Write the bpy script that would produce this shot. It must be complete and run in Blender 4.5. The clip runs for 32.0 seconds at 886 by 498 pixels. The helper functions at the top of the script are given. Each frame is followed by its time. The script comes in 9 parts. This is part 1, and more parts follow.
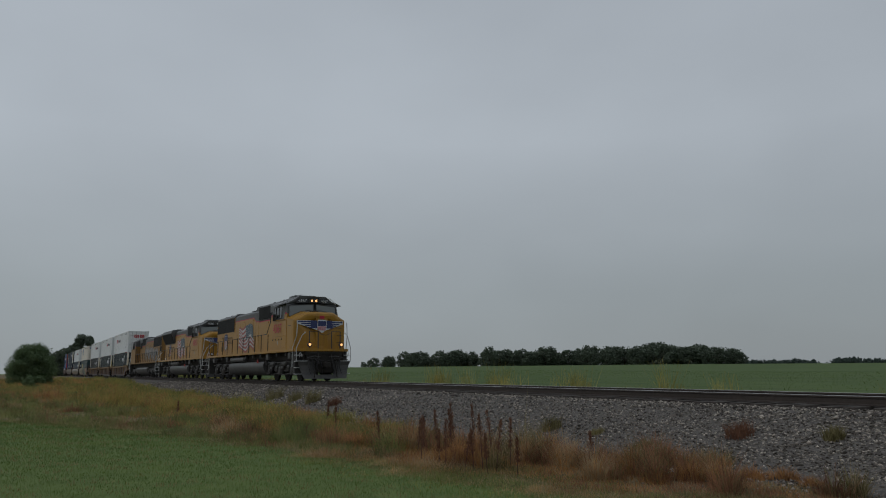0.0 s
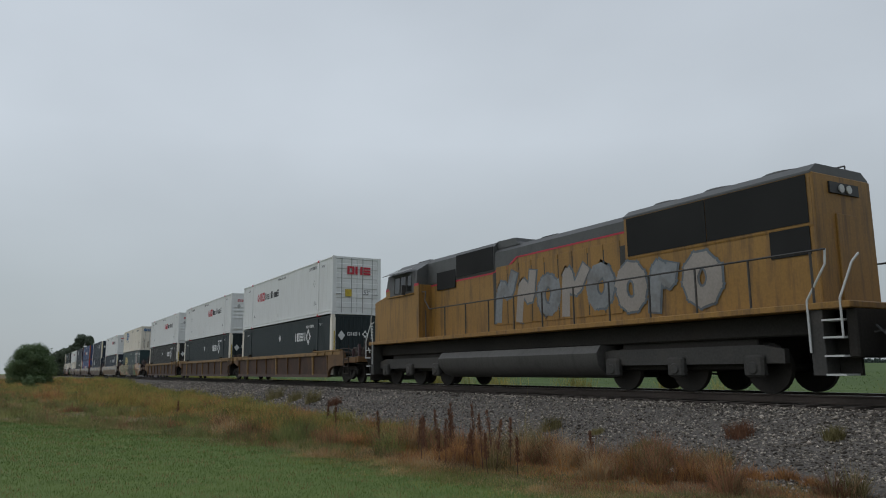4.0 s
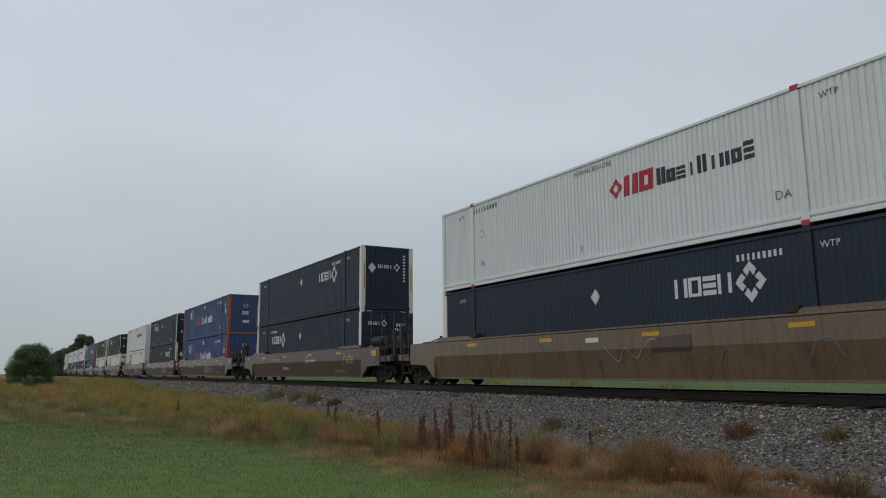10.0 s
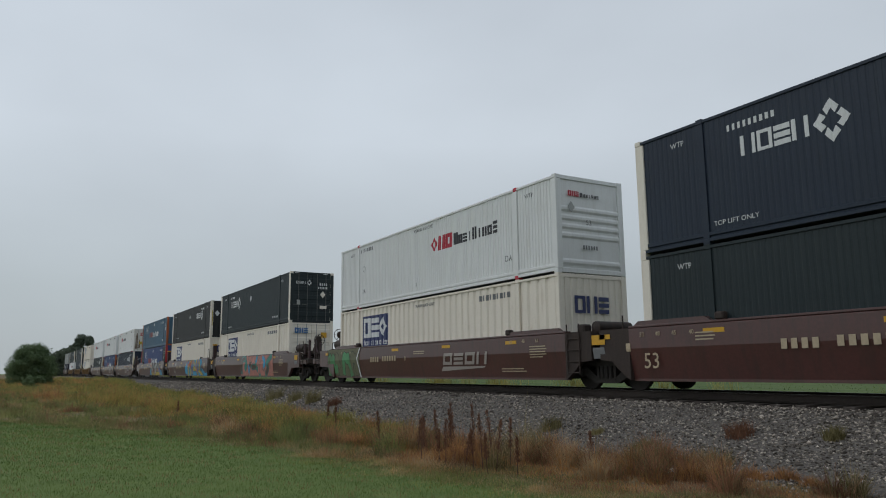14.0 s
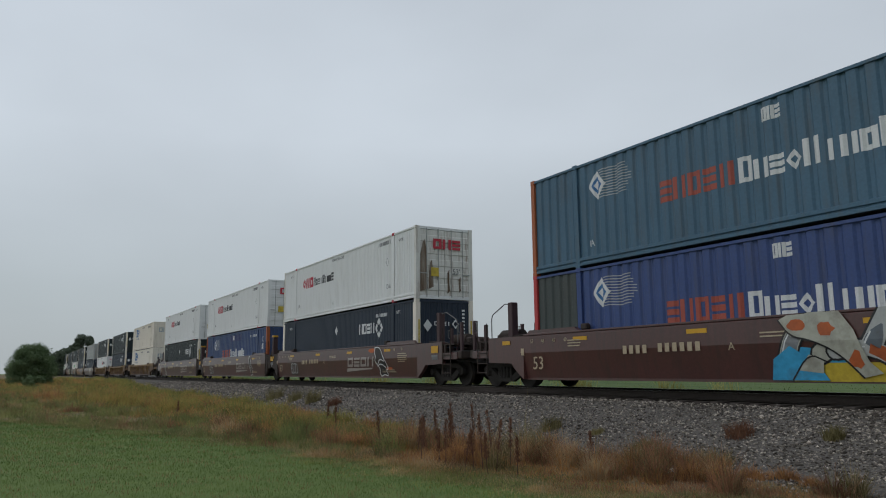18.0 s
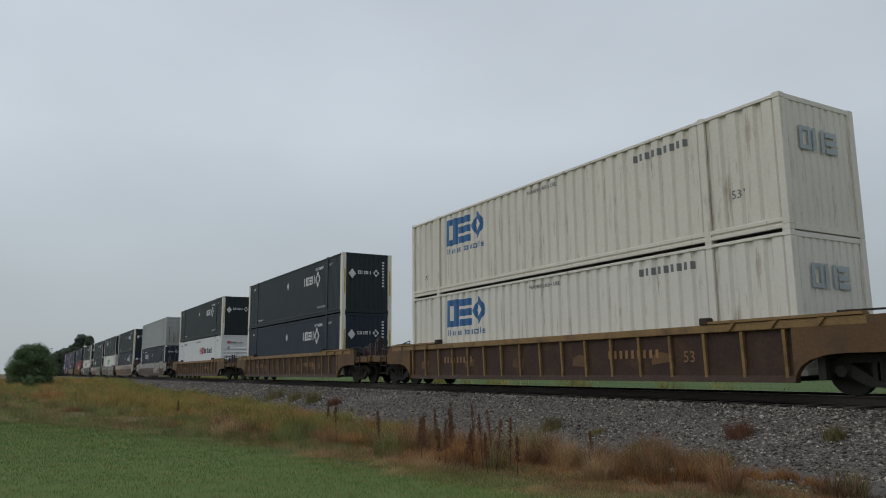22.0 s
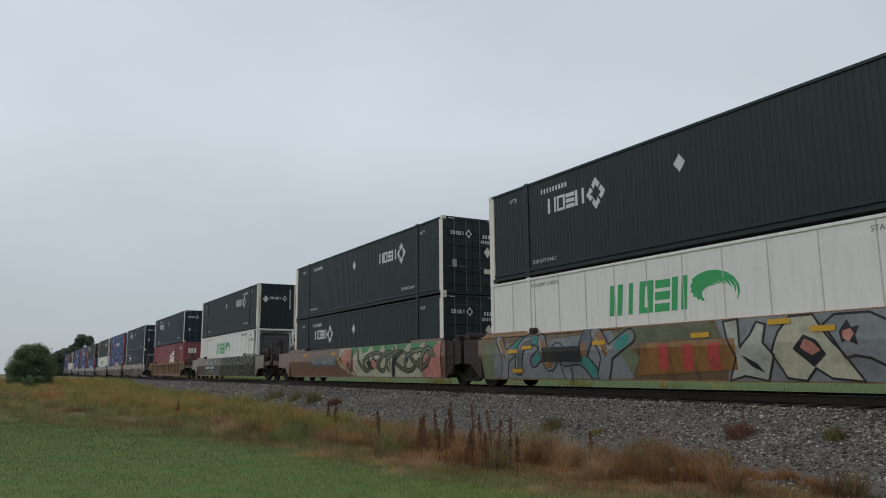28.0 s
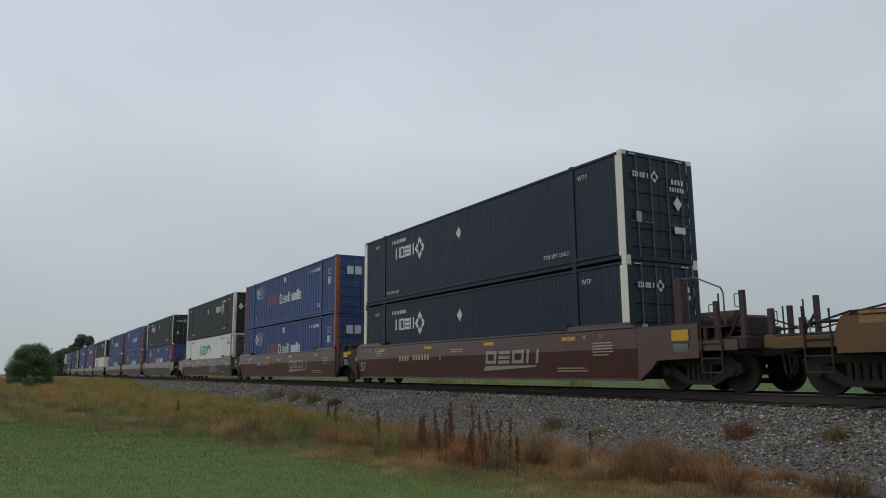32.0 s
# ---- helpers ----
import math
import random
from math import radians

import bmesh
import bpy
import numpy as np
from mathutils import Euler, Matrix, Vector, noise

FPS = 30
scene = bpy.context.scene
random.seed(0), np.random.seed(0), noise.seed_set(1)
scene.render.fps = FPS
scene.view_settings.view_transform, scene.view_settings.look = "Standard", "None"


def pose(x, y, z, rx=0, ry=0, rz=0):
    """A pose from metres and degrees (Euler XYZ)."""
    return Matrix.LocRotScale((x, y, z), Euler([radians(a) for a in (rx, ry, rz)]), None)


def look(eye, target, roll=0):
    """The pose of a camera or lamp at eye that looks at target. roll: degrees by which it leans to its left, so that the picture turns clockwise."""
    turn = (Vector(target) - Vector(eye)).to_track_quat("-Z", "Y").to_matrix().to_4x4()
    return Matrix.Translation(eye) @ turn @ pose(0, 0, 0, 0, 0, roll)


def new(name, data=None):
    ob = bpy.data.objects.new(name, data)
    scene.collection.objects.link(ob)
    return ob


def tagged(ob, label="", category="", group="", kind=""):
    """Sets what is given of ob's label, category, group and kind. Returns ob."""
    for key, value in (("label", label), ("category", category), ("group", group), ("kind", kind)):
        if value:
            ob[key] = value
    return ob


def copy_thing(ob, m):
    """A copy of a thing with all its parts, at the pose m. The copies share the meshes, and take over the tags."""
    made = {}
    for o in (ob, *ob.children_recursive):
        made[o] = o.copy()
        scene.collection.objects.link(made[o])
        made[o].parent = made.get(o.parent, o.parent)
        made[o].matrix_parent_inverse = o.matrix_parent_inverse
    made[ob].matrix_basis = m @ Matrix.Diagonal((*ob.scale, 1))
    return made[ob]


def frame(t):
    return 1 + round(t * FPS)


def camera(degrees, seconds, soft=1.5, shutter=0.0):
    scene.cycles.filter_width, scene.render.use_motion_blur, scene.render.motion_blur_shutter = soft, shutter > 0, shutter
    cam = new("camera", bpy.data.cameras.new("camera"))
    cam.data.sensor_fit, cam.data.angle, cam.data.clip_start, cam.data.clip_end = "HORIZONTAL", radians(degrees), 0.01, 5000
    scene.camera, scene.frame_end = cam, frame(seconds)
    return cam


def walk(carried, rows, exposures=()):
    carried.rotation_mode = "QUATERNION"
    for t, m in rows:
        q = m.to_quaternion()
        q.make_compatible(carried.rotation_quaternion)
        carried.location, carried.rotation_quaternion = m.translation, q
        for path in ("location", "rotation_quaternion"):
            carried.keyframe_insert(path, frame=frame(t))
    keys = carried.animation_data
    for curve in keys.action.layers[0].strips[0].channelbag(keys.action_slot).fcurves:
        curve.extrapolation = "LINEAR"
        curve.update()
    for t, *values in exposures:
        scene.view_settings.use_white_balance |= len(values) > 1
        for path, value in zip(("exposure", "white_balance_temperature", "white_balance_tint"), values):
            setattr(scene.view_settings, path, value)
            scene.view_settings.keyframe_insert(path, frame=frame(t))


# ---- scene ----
from collections import namedtuple

# ---- camera: on a tripod on the lawn, still; the train passes from far left to right ----
EYE = 1.60                      # height of the lens over the lawn
RAIL = EYE - 0.55               # top of the rails
TRACK = 14.47                   # centre line of the track, parallel to x
cam = camera(62.5, 32.0, 1.05)
VIEW = pose(0, 0, EYE, 99.40, 0, 59.79) @ pose(0, 0, 0, 0, 0, -0.516)
EXPOSURES = [(0, -0.48), (1.0, -0.30), (1.5, -0.14), (2.0, -0.12), (3.5, -0.02), (6.0, 0.0), (10, 0.0), (11, 0.08), (13, 0.09), (15, 0.04), (18, 0.04), (20, -0.02), (22, 0.0), (23, 0.05), (24, 0.02), (25, -0.02), (28, 0.12), (29, 0.12), (30, 0.05), (31, 0.07), (32, 0.05)]
walk(cam, [(0, VIEW), (32, VIEW)], EXPOSURES)

# ---- light: a closed, grey overcast ----
world = bpy.data.worlds.new("overcast_sky")
scene.world = world
world.use_nodes = True
wt = world.node_tree
wt.nodes.clear()
w_out = wt.nodes.new("ShaderNodeOutputWorld")
w_bg = wt.nodes.new("ShaderNodeBackground")
sky = wt.nodes.new("ShaderNodeTexSky")
sky.sky_type = 'NISHITA'
sky.sun_disc = False
sky.sun_elevation, sky.sun_rotation = radians(40), radians(200)
sky_gain = wt.nodes.new("ShaderNodeVectorMath")
sky_gain.operation = 'SCALE'
sky_gain.inputs["Scale"].default_value = 0.10
wt.links.new(sky.outputs["Color"], sky_gain.inputs[0])
w_co = wt.nodes.new("ShaderNodeTexCoord")
w_sep = wt.nodes.new("ShaderNodeSeparateXYZ")
wt.links.new(w_co.outputs["Generated"], w_sep.inputs[0])
w_ramp = wt.nodes.new("ShaderNodeValToRGB")
wr = w_ramp.color_ramp
wr.elements[0].position, wr.elements[0].color = 0.0, (0.384, 0.425, 0.452, 1)
wr.elements[1].position, wr.elements[1].color = 0.60, (0.552, 0.61, 0.680, 1)
e = wr.elements.new(0.10)
e.color = (0.418, 0.466, 0.495, 1)
e = wr.elements.new(0.30)
e.color = (0.576, 0.635, 0.696, 1)
wt.links.new(w_sep.outputs["Z"], w_ramp.inputs[0])
w_map = wt.nodes.new("ShaderNodeMapping")
w_map.inputs["Scale"].default_value = (1.2, 1.2, 2.2)
wt.links.new(w_co.outputs["Generated"], w_map.inputs[0])
w_noise = wt.nodes.new("ShaderNodeTexNoise")
w_noise.inputs["Scale"].default_value = 1.7
w_noise.inputs["Detail"].default_value = 5
w_noise.inputs["Roughness"].default_value = 0.45
wt.links.new(w_map.outputs[0], w_noise.inputs["Vector"])
w_cl = wt.nodes.new("ShaderNodeMapRange")
w_cl.inputs["From Min"].default_value, w_cl.inputs["From Max"].default_value = 0.3, 0.7
w_cl.inputs["To Min"].default_value, w_cl.inputs["To Max"].default_value = 0.93, 1.08
wt.links.new(w_noise.outputs["Fac"], w_cl.inputs["Value"])
w_mul = wt.nodes.new("ShaderNodeVectorMath")
w_mul.operation = 'SCALE'
wt.links.new(w_ramp.outputs[0], w_mul.inputs[0])
w_dir = wt.nodes.new("ShaderNodeVectorMath")        # the cloud thickens towards the far end of the line
w_dir.operation = 'DOT_PRODUCT'
w_dir.inputs[1].default_value = (-0.050, -0.086, 0.0)
wt.links.new(w_co.outputs["Generated"], w_dir.inputs[0])
w_add = wt.nodes.new("ShaderNodeMath")
w_add.operation = 'ADD'
w_add.inputs[1].default_value = -0.035
wt.links.new(w_dir.outputs["Value"], w_add.inputs[0])
w_sum = wt.nodes.new("ShaderNodeMath")
w_sum.operation = 'ADD'
wt.links.new(w_cl.outputs[0], w_sum.inputs[0])
wt.links.new(w_add.outputs[0], w_sum.inputs[1])
wt.links.new(w_sum.outputs[0], w_mul.inputs["Scale"])
w_mix = wt.nodes.new("ShaderNodeMix")
w_mix.data_type = 'RGBA'
w_mix.inputs[0].default_value = 0.95
wt.links.new(sky_gain.outputs[0], w_mix.inputs[6])
wt.links.new(w_mul.outputs[0], w_mix.inputs[7])
wt.links.new(w_mix.outputs[2], w_bg.inputs["Color"])
w_bg.inputs["Strength"].default_value = 1.0
wt.links.new(w_bg.outputs[0], w_out.inputs[0])
sun_data = bpy.data.lights.new("sun", 'SUN')
sun_data.energy, sun_data.angle, sun_data.color = 0.5, radians(40), (1.0, 0.97, 0.93)
sun = new("sun", sun_data)
sun.matrix_world = look((-20, -40, 60), (0, 14, 0))


# ---- materials ----
def material(name, color, rough=0.6, metal=0.0, var=0.18, grain=18.0, blotch=0.6, bump=0.15, dirt=None, dirt_amount=0.0, streak=False, rand=0.0, spec=0.4, sparse=0.0):
    """A painted or natural surface with grain, blotches and, where wanted, dirt running down it."""
    m = bpy.data.materials.new(name)
    m.use_nodes = True
    nt = m.node_tree
    b = nt.nodes["Principled BSDF"]
    b.inputs["Roughness"].default_value = rough
    b.inputs["Metallic"].default_value = metal
    b.inputs["Specular IOR Level"].default_value = spec
    co = nt.nodes.new("ShaderNodeTexCoord")
    n1 = nt.nodes.new("ShaderNodeTexNoise")
    n1.inputs["Scale"].default_value, n1.inputs["Detail"].default_value = grain, 4
    n2 = nt.nodes.new("ShaderNodeTexNoise")
    n2.inputs["Scale"].default_value, n2.inputs["Detail"].default_value = blotch, 5
    nt.links.new(co.outputs["Object"], n1.inputs["Vector"])
    nt.links.new(co.outputs["Object"], n2.inputs["Vector"])
    add = nt.nodes.new("ShaderNodeMath")
    add.operation = 'ADD'
    nt.links.new(n1.outputs["Fac"], add.inputs[0])
    nt.links.new(n2.outputs["Fac"], add.inputs[1])
    last = add
    if rand:
        oi = nt.nodes.new("ShaderNodeObjectInfo")
        mu = nt.nodes.new("ShaderNodeMath")
        mu.operation = 'MULTIPLY_ADD'
        mu.inputs[1].default_value = rand
        nt.links.new(oi.outputs["Random"], mu.inputs[0])
        nt.links.new(add.outputs[0], mu.inputs[2])
        last = mu
    ramp = nt.nodes.new("ShaderNodeMapRange")
    ramp.inputs["From Min"].default_value, ramp.inputs["From Max"].default_value = 0.6, 1.4 + rand
    ramp.inputs["To Min"].default_value, ramp.inputs["To Max"].default_value = 1 - var, 1 + var
    nt.links.new(last.outputs[0], ramp.inputs["Value"])
    sc = nt.nodes.new("ShaderNodeVectorMath")
    sc.operation = 'SCALE'
    sc.inputs[0].default_value = color[:3]
    nt.links.new(ramp.outputs[0], sc.inputs["Scale"])
    col = sc.outputs[0]
    if dirt:
        mp = nt.nodes.new("ShaderNodeMapping")
        mp.inputs["Scale"].default_value = (4.2, 4.2, 0.45) if streak else (1, 1, 1)
        nt.links.new(co.outputs["Object"], mp.inputs[0])
        n3 = nt.nodes.new("ShaderNodeTexNoise")
        n3.inputs["Scale"].default_value, n3.inputs["Detail"].default_value = 1.3, 6
        n3.inputs["Roughness"].default_value = 0.65
        nt.links.new(mp.outputs[0], n3.inputs["Vector"])
        mr = nt.nodes.new("ShaderNodeMapRange")
        mr.inputs["From Min"].default_value, mr.inputs["From Max"].default_value = 0.48 + sparse, 0.72 + sparse * .4
        mr.inputs["To Max"].default_value = dirt_amount
        nt.links.new(n3.outputs["Fac"], mr.inputs["Value"])
        mx = nt.nodes.new("ShaderNodeMix")
        mx.data_type = 'RGBA'
        nt.links.new(mr.outputs[0], mx.inputs[0])
        nt.links.new(col, mx.inputs[6])
        mx.inputs[7].default_value = (*dirt, 1)
        col = mx.outputs[2]
    nt.links.new(col, b.inputs["Base Color"])
    if bump:
        bp = nt.nodes.new("ShaderNodeBump")
        bp.inputs["Strength"].default_value, bp.inputs["Distance"].default_value = bump, 0.01
        nt.links.new(n1.outputs["Fac"], bp.inputs["Height"])
        nt.links.new(bp.outputs[0], b.inputs["Normal"])
    return m


def glow(name, color, strength):
    m = bpy.data.materials.new(name)
    m.use_nodes = True
    b = m.node_tree.nodes["Principled BSDF"]
    b.inputs["Base Color"].default_value = (*color, 1)
    b.inputs["Emission Color"].default_value = (*color, 1)
    b.inputs["Emission Strength"].default_value = strength
    return m


GRIME, RUST, SOOT = (0.10, 0.085, 0.07), (0.16, 0.065, 0.03), (0.02, 0.02, 0.02)
MAT = {
    "white": material("white_paint", (0.69, 0.70, 0.695), 0.45, var=0.05, dirt=(0.46, 0.44, 0.40), dirt_amount=0.28, streak=True, bump=0.05),
    "reefer_white": material("aged_white_paint", (0.72, 0.70, 0.655), 0.45, var=0.05, dirt=(0.46, 0.42, 0.36), dirt_amount=0.35, streak=True, bump=0.04),
    "white_dirty": material("dirty_white_paint", (0.64, 0.63, 0.59), 0.5, var=0.08, dirt=(0.19, 0.11, 0.06), dirt_amount=0.85, streak=True, bump=0.05, sparse=.04),
    "stain": material("rust_stain", (0.29, 0.25, 0.19), 0.6, var=0.2, dirt=(0.19, 0.10, 0.05), dirt_amount=0.8, streak=True, bump=0),
    "cream": material("cream_paint", (0.70, 0.645, 0.555), 0.5, var=0.09, dirt=(0.20, 0.11, 0.055), dirt_amount=0.8, streak=True, bump=0.06, sparse=.09),
    "bone": material("bone_white_paint", (0.72, 0.665, 0.575), 0.5, var=0.06, dirt=(0.36, 0.27, 0.18), dirt_amount=0.5, streak=True, bump=0.06, sparse=.10),
    "bone_rust": material("rust_streaked_off_white_paint", (0.71, 0.67, 0.59), 0.5, var=0.07, dirt=(0.20, 0.105, 0.055), dirt_amount=0.85, streak=True, bump=0.06, sparse=.10),
    "navy": material("navy_paint", (0.0140, 0.0230, 0.040), 0.5, var=0.2, dirt=(0.024, 0.033, 0.045), dirt_amount=0.5, streak=True, bump=0.05, spec=0.30),
    "dark_green": material("green_black_paint", (0.0138, 0.0225, 0.0255), 0.5, var=0.2, dirt=(0.027, 0.036, 0.037), dirt_amount=0.5, streak=True, bump=0.05, spec=0.30),
    "black": material("weathered_black_paint", (0.021, 0.022, 0.022), 0.55, var=0.2, dirt=(0.034, 0.034, 0.032), dirt_amount=0.5, streak=True, bump=0.05),
    "csx_green": material("bottle_green_paint", (0.014, 0.037, 0.040), 0.5, var=0.2, dirt=(0.045, 0.045, 0.038), dirt_amount=0.5, streak=True, bump=0.05, sparse=.03),
    "blue": material("royal_blue_paint", (0.035, 0.065, 0.19), 0.5, var=0.2, dirt=(0.07, 0.07, 0.09), dirt_amount=0.5, streak=True, bump=0.05),
    "blue_faded": material("faded_blue_paint", (0.037, 0.068, 0.165), 0.55, var=0.2, dirt=(0.08, 0.08, 0.08), dirt_amount=0.55, streak=True, bump=0.05),
    "teal": material("teal_blue_paint", (0.055, 0.120, 0.182), 0.55, var=0.18, dirt=(0.09, 0.09, 0.085), dirt_amount=0.5, streak=True, bump=0.05),
    "red_box": material("faded_red_paint", (0.26, 0.066, 0.074), 0.55, var=0.18, dirt=(0.16, 0.05, 0.05), dirt_amount=0.6, streak=True, bump=0.05),
    "grey_box": material("grey_paint", (0.33, 0.345, 0.335), 0.5, var=0.1, dirt=(0.20, 0.165, 0.11), dirt_amount=0.6, streak=True, bump=0.05, sparse=.06),
    "orange": material("orange_post_paint", (0.36, 0.095, 0.03), 0.5, var=0.15, dirt=GRIME, dirt_amount=0.4, streak=True),
    "orange_red": material("red_post_paint", (0.42, 0.04, 0.04), 0.5, var=0.15),
    "roof": material("container_roof", (0.45, 0.46, 0.46), 0.5, var=0.15, dirt=GRIME, dirt_amount=0.5),
    "steel_dark": material("dark_steel", (0.045, 0.043, 0.042), 0.6, var=0.3, dirt=GRIME, dirt_amount=0.5),
    "under": material("running_gear_grime", (0.032, 0.029, 0.026), 0.8, var=0.3, dirt=(0.042, 0.034, 0.028), dirt_amount=0.6, spec=0.15),
    "wheel": material("wheel_steel", (0.027, 0.024, 0.022), 0.75, metal=0.0, var=0.3, dirt=(0.046, 0.039, 0.033), dirt_amount=0.5, spec=0.2),
    "car_yellow": material("rusted_yellow_paint", (0.235, 0.140, 0.052), 0.6, var=0.28, dirt=(0.075, 0.040, 0.024), dirt_amount=0.95, streak=False, blotch=1.4, sparse=.02),
    "car_brown": material("rusty_brown_side", (0.047, 0.0235, 0.015), 0.7, var=0.4, dirt=(0.115, 0.055, 0.020), dirt_amount=0.6, streak=False, sparse=.04, blotch=1.6),
    "sheet_rust": material("orange_rusted_side", (0.135, 0.066, 0.026), 0.65, var=0.35, dirt=(0.062, 0.034, 0.020), dirt_amount=0.8, streak=True, blotch=1.4),
    "car_rib": material("rust_stained_rib_paint", (0.125, 0.066, 0.026), 0.65, var=0.3, dirt=(0.055, 0.032, 0.022), dirt_amount=0.9),
    "panel_grey": material("grey_green_panel_paint", (0.050, 0.062, 0.060), 0.55, var=0.2, dirt=(0.08, 0.075, 0.065), dirt_amount=0.5, streak=True),
    "seam_grey": material("weathered_seam_paint", (0.50, 0.48, 0.44), 0.55, var=0.2, bump=0),
    "soot_brown": material("soot_stained_paint", (0.13, 0.085, 0.055), 0.7, var=0.35, dirt=(0.34, 0.30, 0.25), dirt_amount=0.8, streak=True, bump=0),
    "post_brown": material("dark_oxide_post_paint", (0.055, 0.030, 0.032), 0.6, var=0.25),
    "car_tan": material("weathered_tan_paint", (0.135, 0.082, 0.043), 0.42, var=0.26, dirt=(0.055, 0.032, 0.022), dirt_amount=0.85, streak=True, spec=0.55),
    "car_red": material("red_brown_paint", (0.068, 0.0215, 0.0185), 0.42, var=0.25, dirt=(0.036, 0.018, 0.015), dirt_amount=0.75, streak=True, spec=0.55),
    "car_rust": material("faded_brown_paint", (0.068, 0.033, 0.026), 0.42, var=0.25, dirt=(0.036, 0.024, 0.021), dirt_amount=0.7, streak=True, spec=0.55),
    "car_end": material("grimy_brown_black", (0.030, 0.020, 0.016), 0.7, var=0.3, dirt=(0.055, 0.034, 0.023), dirt_amount=0.7, streak=True),
    "car_orange": material("orange_yellow_paint", (0.245, 0.112, 0.030), 0.42, var=0.26, dirt=(0.10, 0.045, 0.025), dirt_amount=0.8, streak=True, spec=0.55),
    "car_umber": material("faded_umber_paint", (0.150, 0.070, 0.038), 0.42, var=0.26, dirt=(0.075, 0.036, 0.026), dirt_amount=0.8, streak=True, spec=0.55),
    "reflector": material("yellow_reflector", (0.55, 0.30, 0.02), 0.4, var=0.1, bump=0),
    "m_white": material("white_lettering", (0.60, 0.61, 0.61), 0.5, var=0.15, bump=0, grain=30),
    "m_faint": material("worn_white_lettering", (0.36, 0.37, 0.36), 0.55, var=0.15, bump=0),
    "rod": material("grimy_lock_rod_steel", (0.11, 0.11, 0.108), 0.55, var=0.2),
    "m_grey": material("grey_lettering", (0.16, 0.165, 0.17), 0.5, var=0.1, bump=0),
    "m_dark": material("charcoal_lettering", (0.035, 0.035, 0.04), 0.5, var=0.1, bump=0),
    "m_red": material("red_lettering", (0.42, 0.026, 0.045), 0.5, var=0.15, bump=0),
    "m_orange": material("worn_orange_lettering", (0.33, 0.07, 0.045), 0.5, var=0.15, bump=0),
    "m_blue": material("blue_lettering", (0.035, 0.13, 0.30), 0.5, var=0.1, bump=0),
    "m_brown": material("worn_brown_lettering", (0.10, 0.06, 0.025), 0.55, var=0.2, bump=0),
    "m_pale_blue": material("faded_blue_lettering", (0.36, 0.40, 0.42), 0.55, var=0.2, bump=0),
    "m_gold": material("gold_lettering", (0.52, 0.42, 0.17), 0.5, var=0.15, bump=0),
    "m_green": material("green_lettering", (0.04, 0.34, 0.11), 0.5, var=0.1, bump=0),
    "m_car": material("buff_lettering", (0.39, 0.315, 0.215), 0.55, var=0.18, bump=0),
    "m_worn": material("worn_grey_buff_lettering", (0.29, 0.26, 0.235), 0.55, var=0.18, bump=0),
    "g_rust": material("rust_orange_spray_paint", (0.42, 0.10, 0.03), 0.5, var=0.24, bump=0, grain=9, blotch=1.8, dirt=(0.085, 0.058, 0.040), dirt_amount=0.55, sparse=.03),
    "m_navy": material("navy_lettering", (0.03, 0.04, 0.12), 0.5, var=0.1, bump=0),
    "g_cyan": material("cyan_spray_paint", (0.04, 0.30, 0.52), 0.5, var=0.24, bump=0, grain=9, blotch=1.8, dirt=(0.085, 0.058, 0.040), dirt_amount=0.55, sparse=.03),
    "g_yellow": material("yellow_spray_paint", (0.50, 0.37, 0.04), 0.5, var=0.24, bump=0, grain=9, blotch=1.8, dirt=(0.085, 0.058, 0.040), dirt_amount=0.55, sparse=.03),
    "g_red": material("red_spray_paint", (0.42, 0.06, 0.05), 0.5, var=0.24, bump=0, grain=9, blotch=1.8, dirt=(0.085, 0.058, 0.040), dirt_amount=0.55, sparse=.03),
    "g_violet": material("violet_spray_paint", (0.20, 0.12, 0.36), 0.5, var=0.24, bump=0, grain=9, blotch=1.8, dirt=(0.085, 0.058, 0.040), dirt_amount=0.55, sparse=.03),
    "g_green": material("green_spray_paint", (0.07, 0.24, 0.10), 0.5, var=0.24, bump=0, grain=9, blotch=1.8, dirt=(0.085, 0.058, 0.040), dirt_amount=0.55, sparse=.03),
    "g_olive": material("olive_spray_paint", (0.125, 0.13, 0.075), 0.55, var=0.24, bump=0, grain=9, blotch=1.8, dirt=(0.085, 0.058, 0.040), dirt_amount=0.55, sparse=.03),
    "g_pale": material("pale_spray_paint", (0.38, 0.38, 0.32), 0.5, var=0.24, bump=0, grain=9, blotch=1.8, dirt=(0.085, 0.058, 0.040), dirt_amount=0.55, sparse=.03),
    "g_cream": material("cream_spray_paint", (0.42, 0.40, 0.29), 0.5, var=0.24, bump=0, grain=9, blotch=1.8, dirt=(0.085, 0.058, 0.040), dirt_amount=0.55, sparse=.03),
    "g_tan": material("tan_spray_paint", (0.22, 0.165, 0.085), 0.55, var=0.25, bump=0, grain=9, blotch=1.8, dirt=(0.10, 0.10, 0.06), dirt_amount=0.6),
    "g_slate": material("slate_spray_paint", (0.11, 0.13, 0.15), 0.5, var=0.24, bump=0, grain=9, blotch=1.8, dirt=(0.085, 0.058, 0.040), dirt_amount=0.55, sparse=.03),
    "g_moss": material("moss_spray_paint", (0.15, 0.17, 0.10), 0.55, var=0.24, bump=0, grain=9, blotch=1.8, dirt=(0.085, 0.058, 0.040), dirt_amount=0.55, sparse=.03),
    "g_black": material("black_spray_paint", (0.018, 0.018, 0.02), 0.5, var=0.24, bump=0, grain=9, blotch=1.8, dirt=(0.085, 0.058, 0.040), dirt_amount=0.55, sparse=.03),
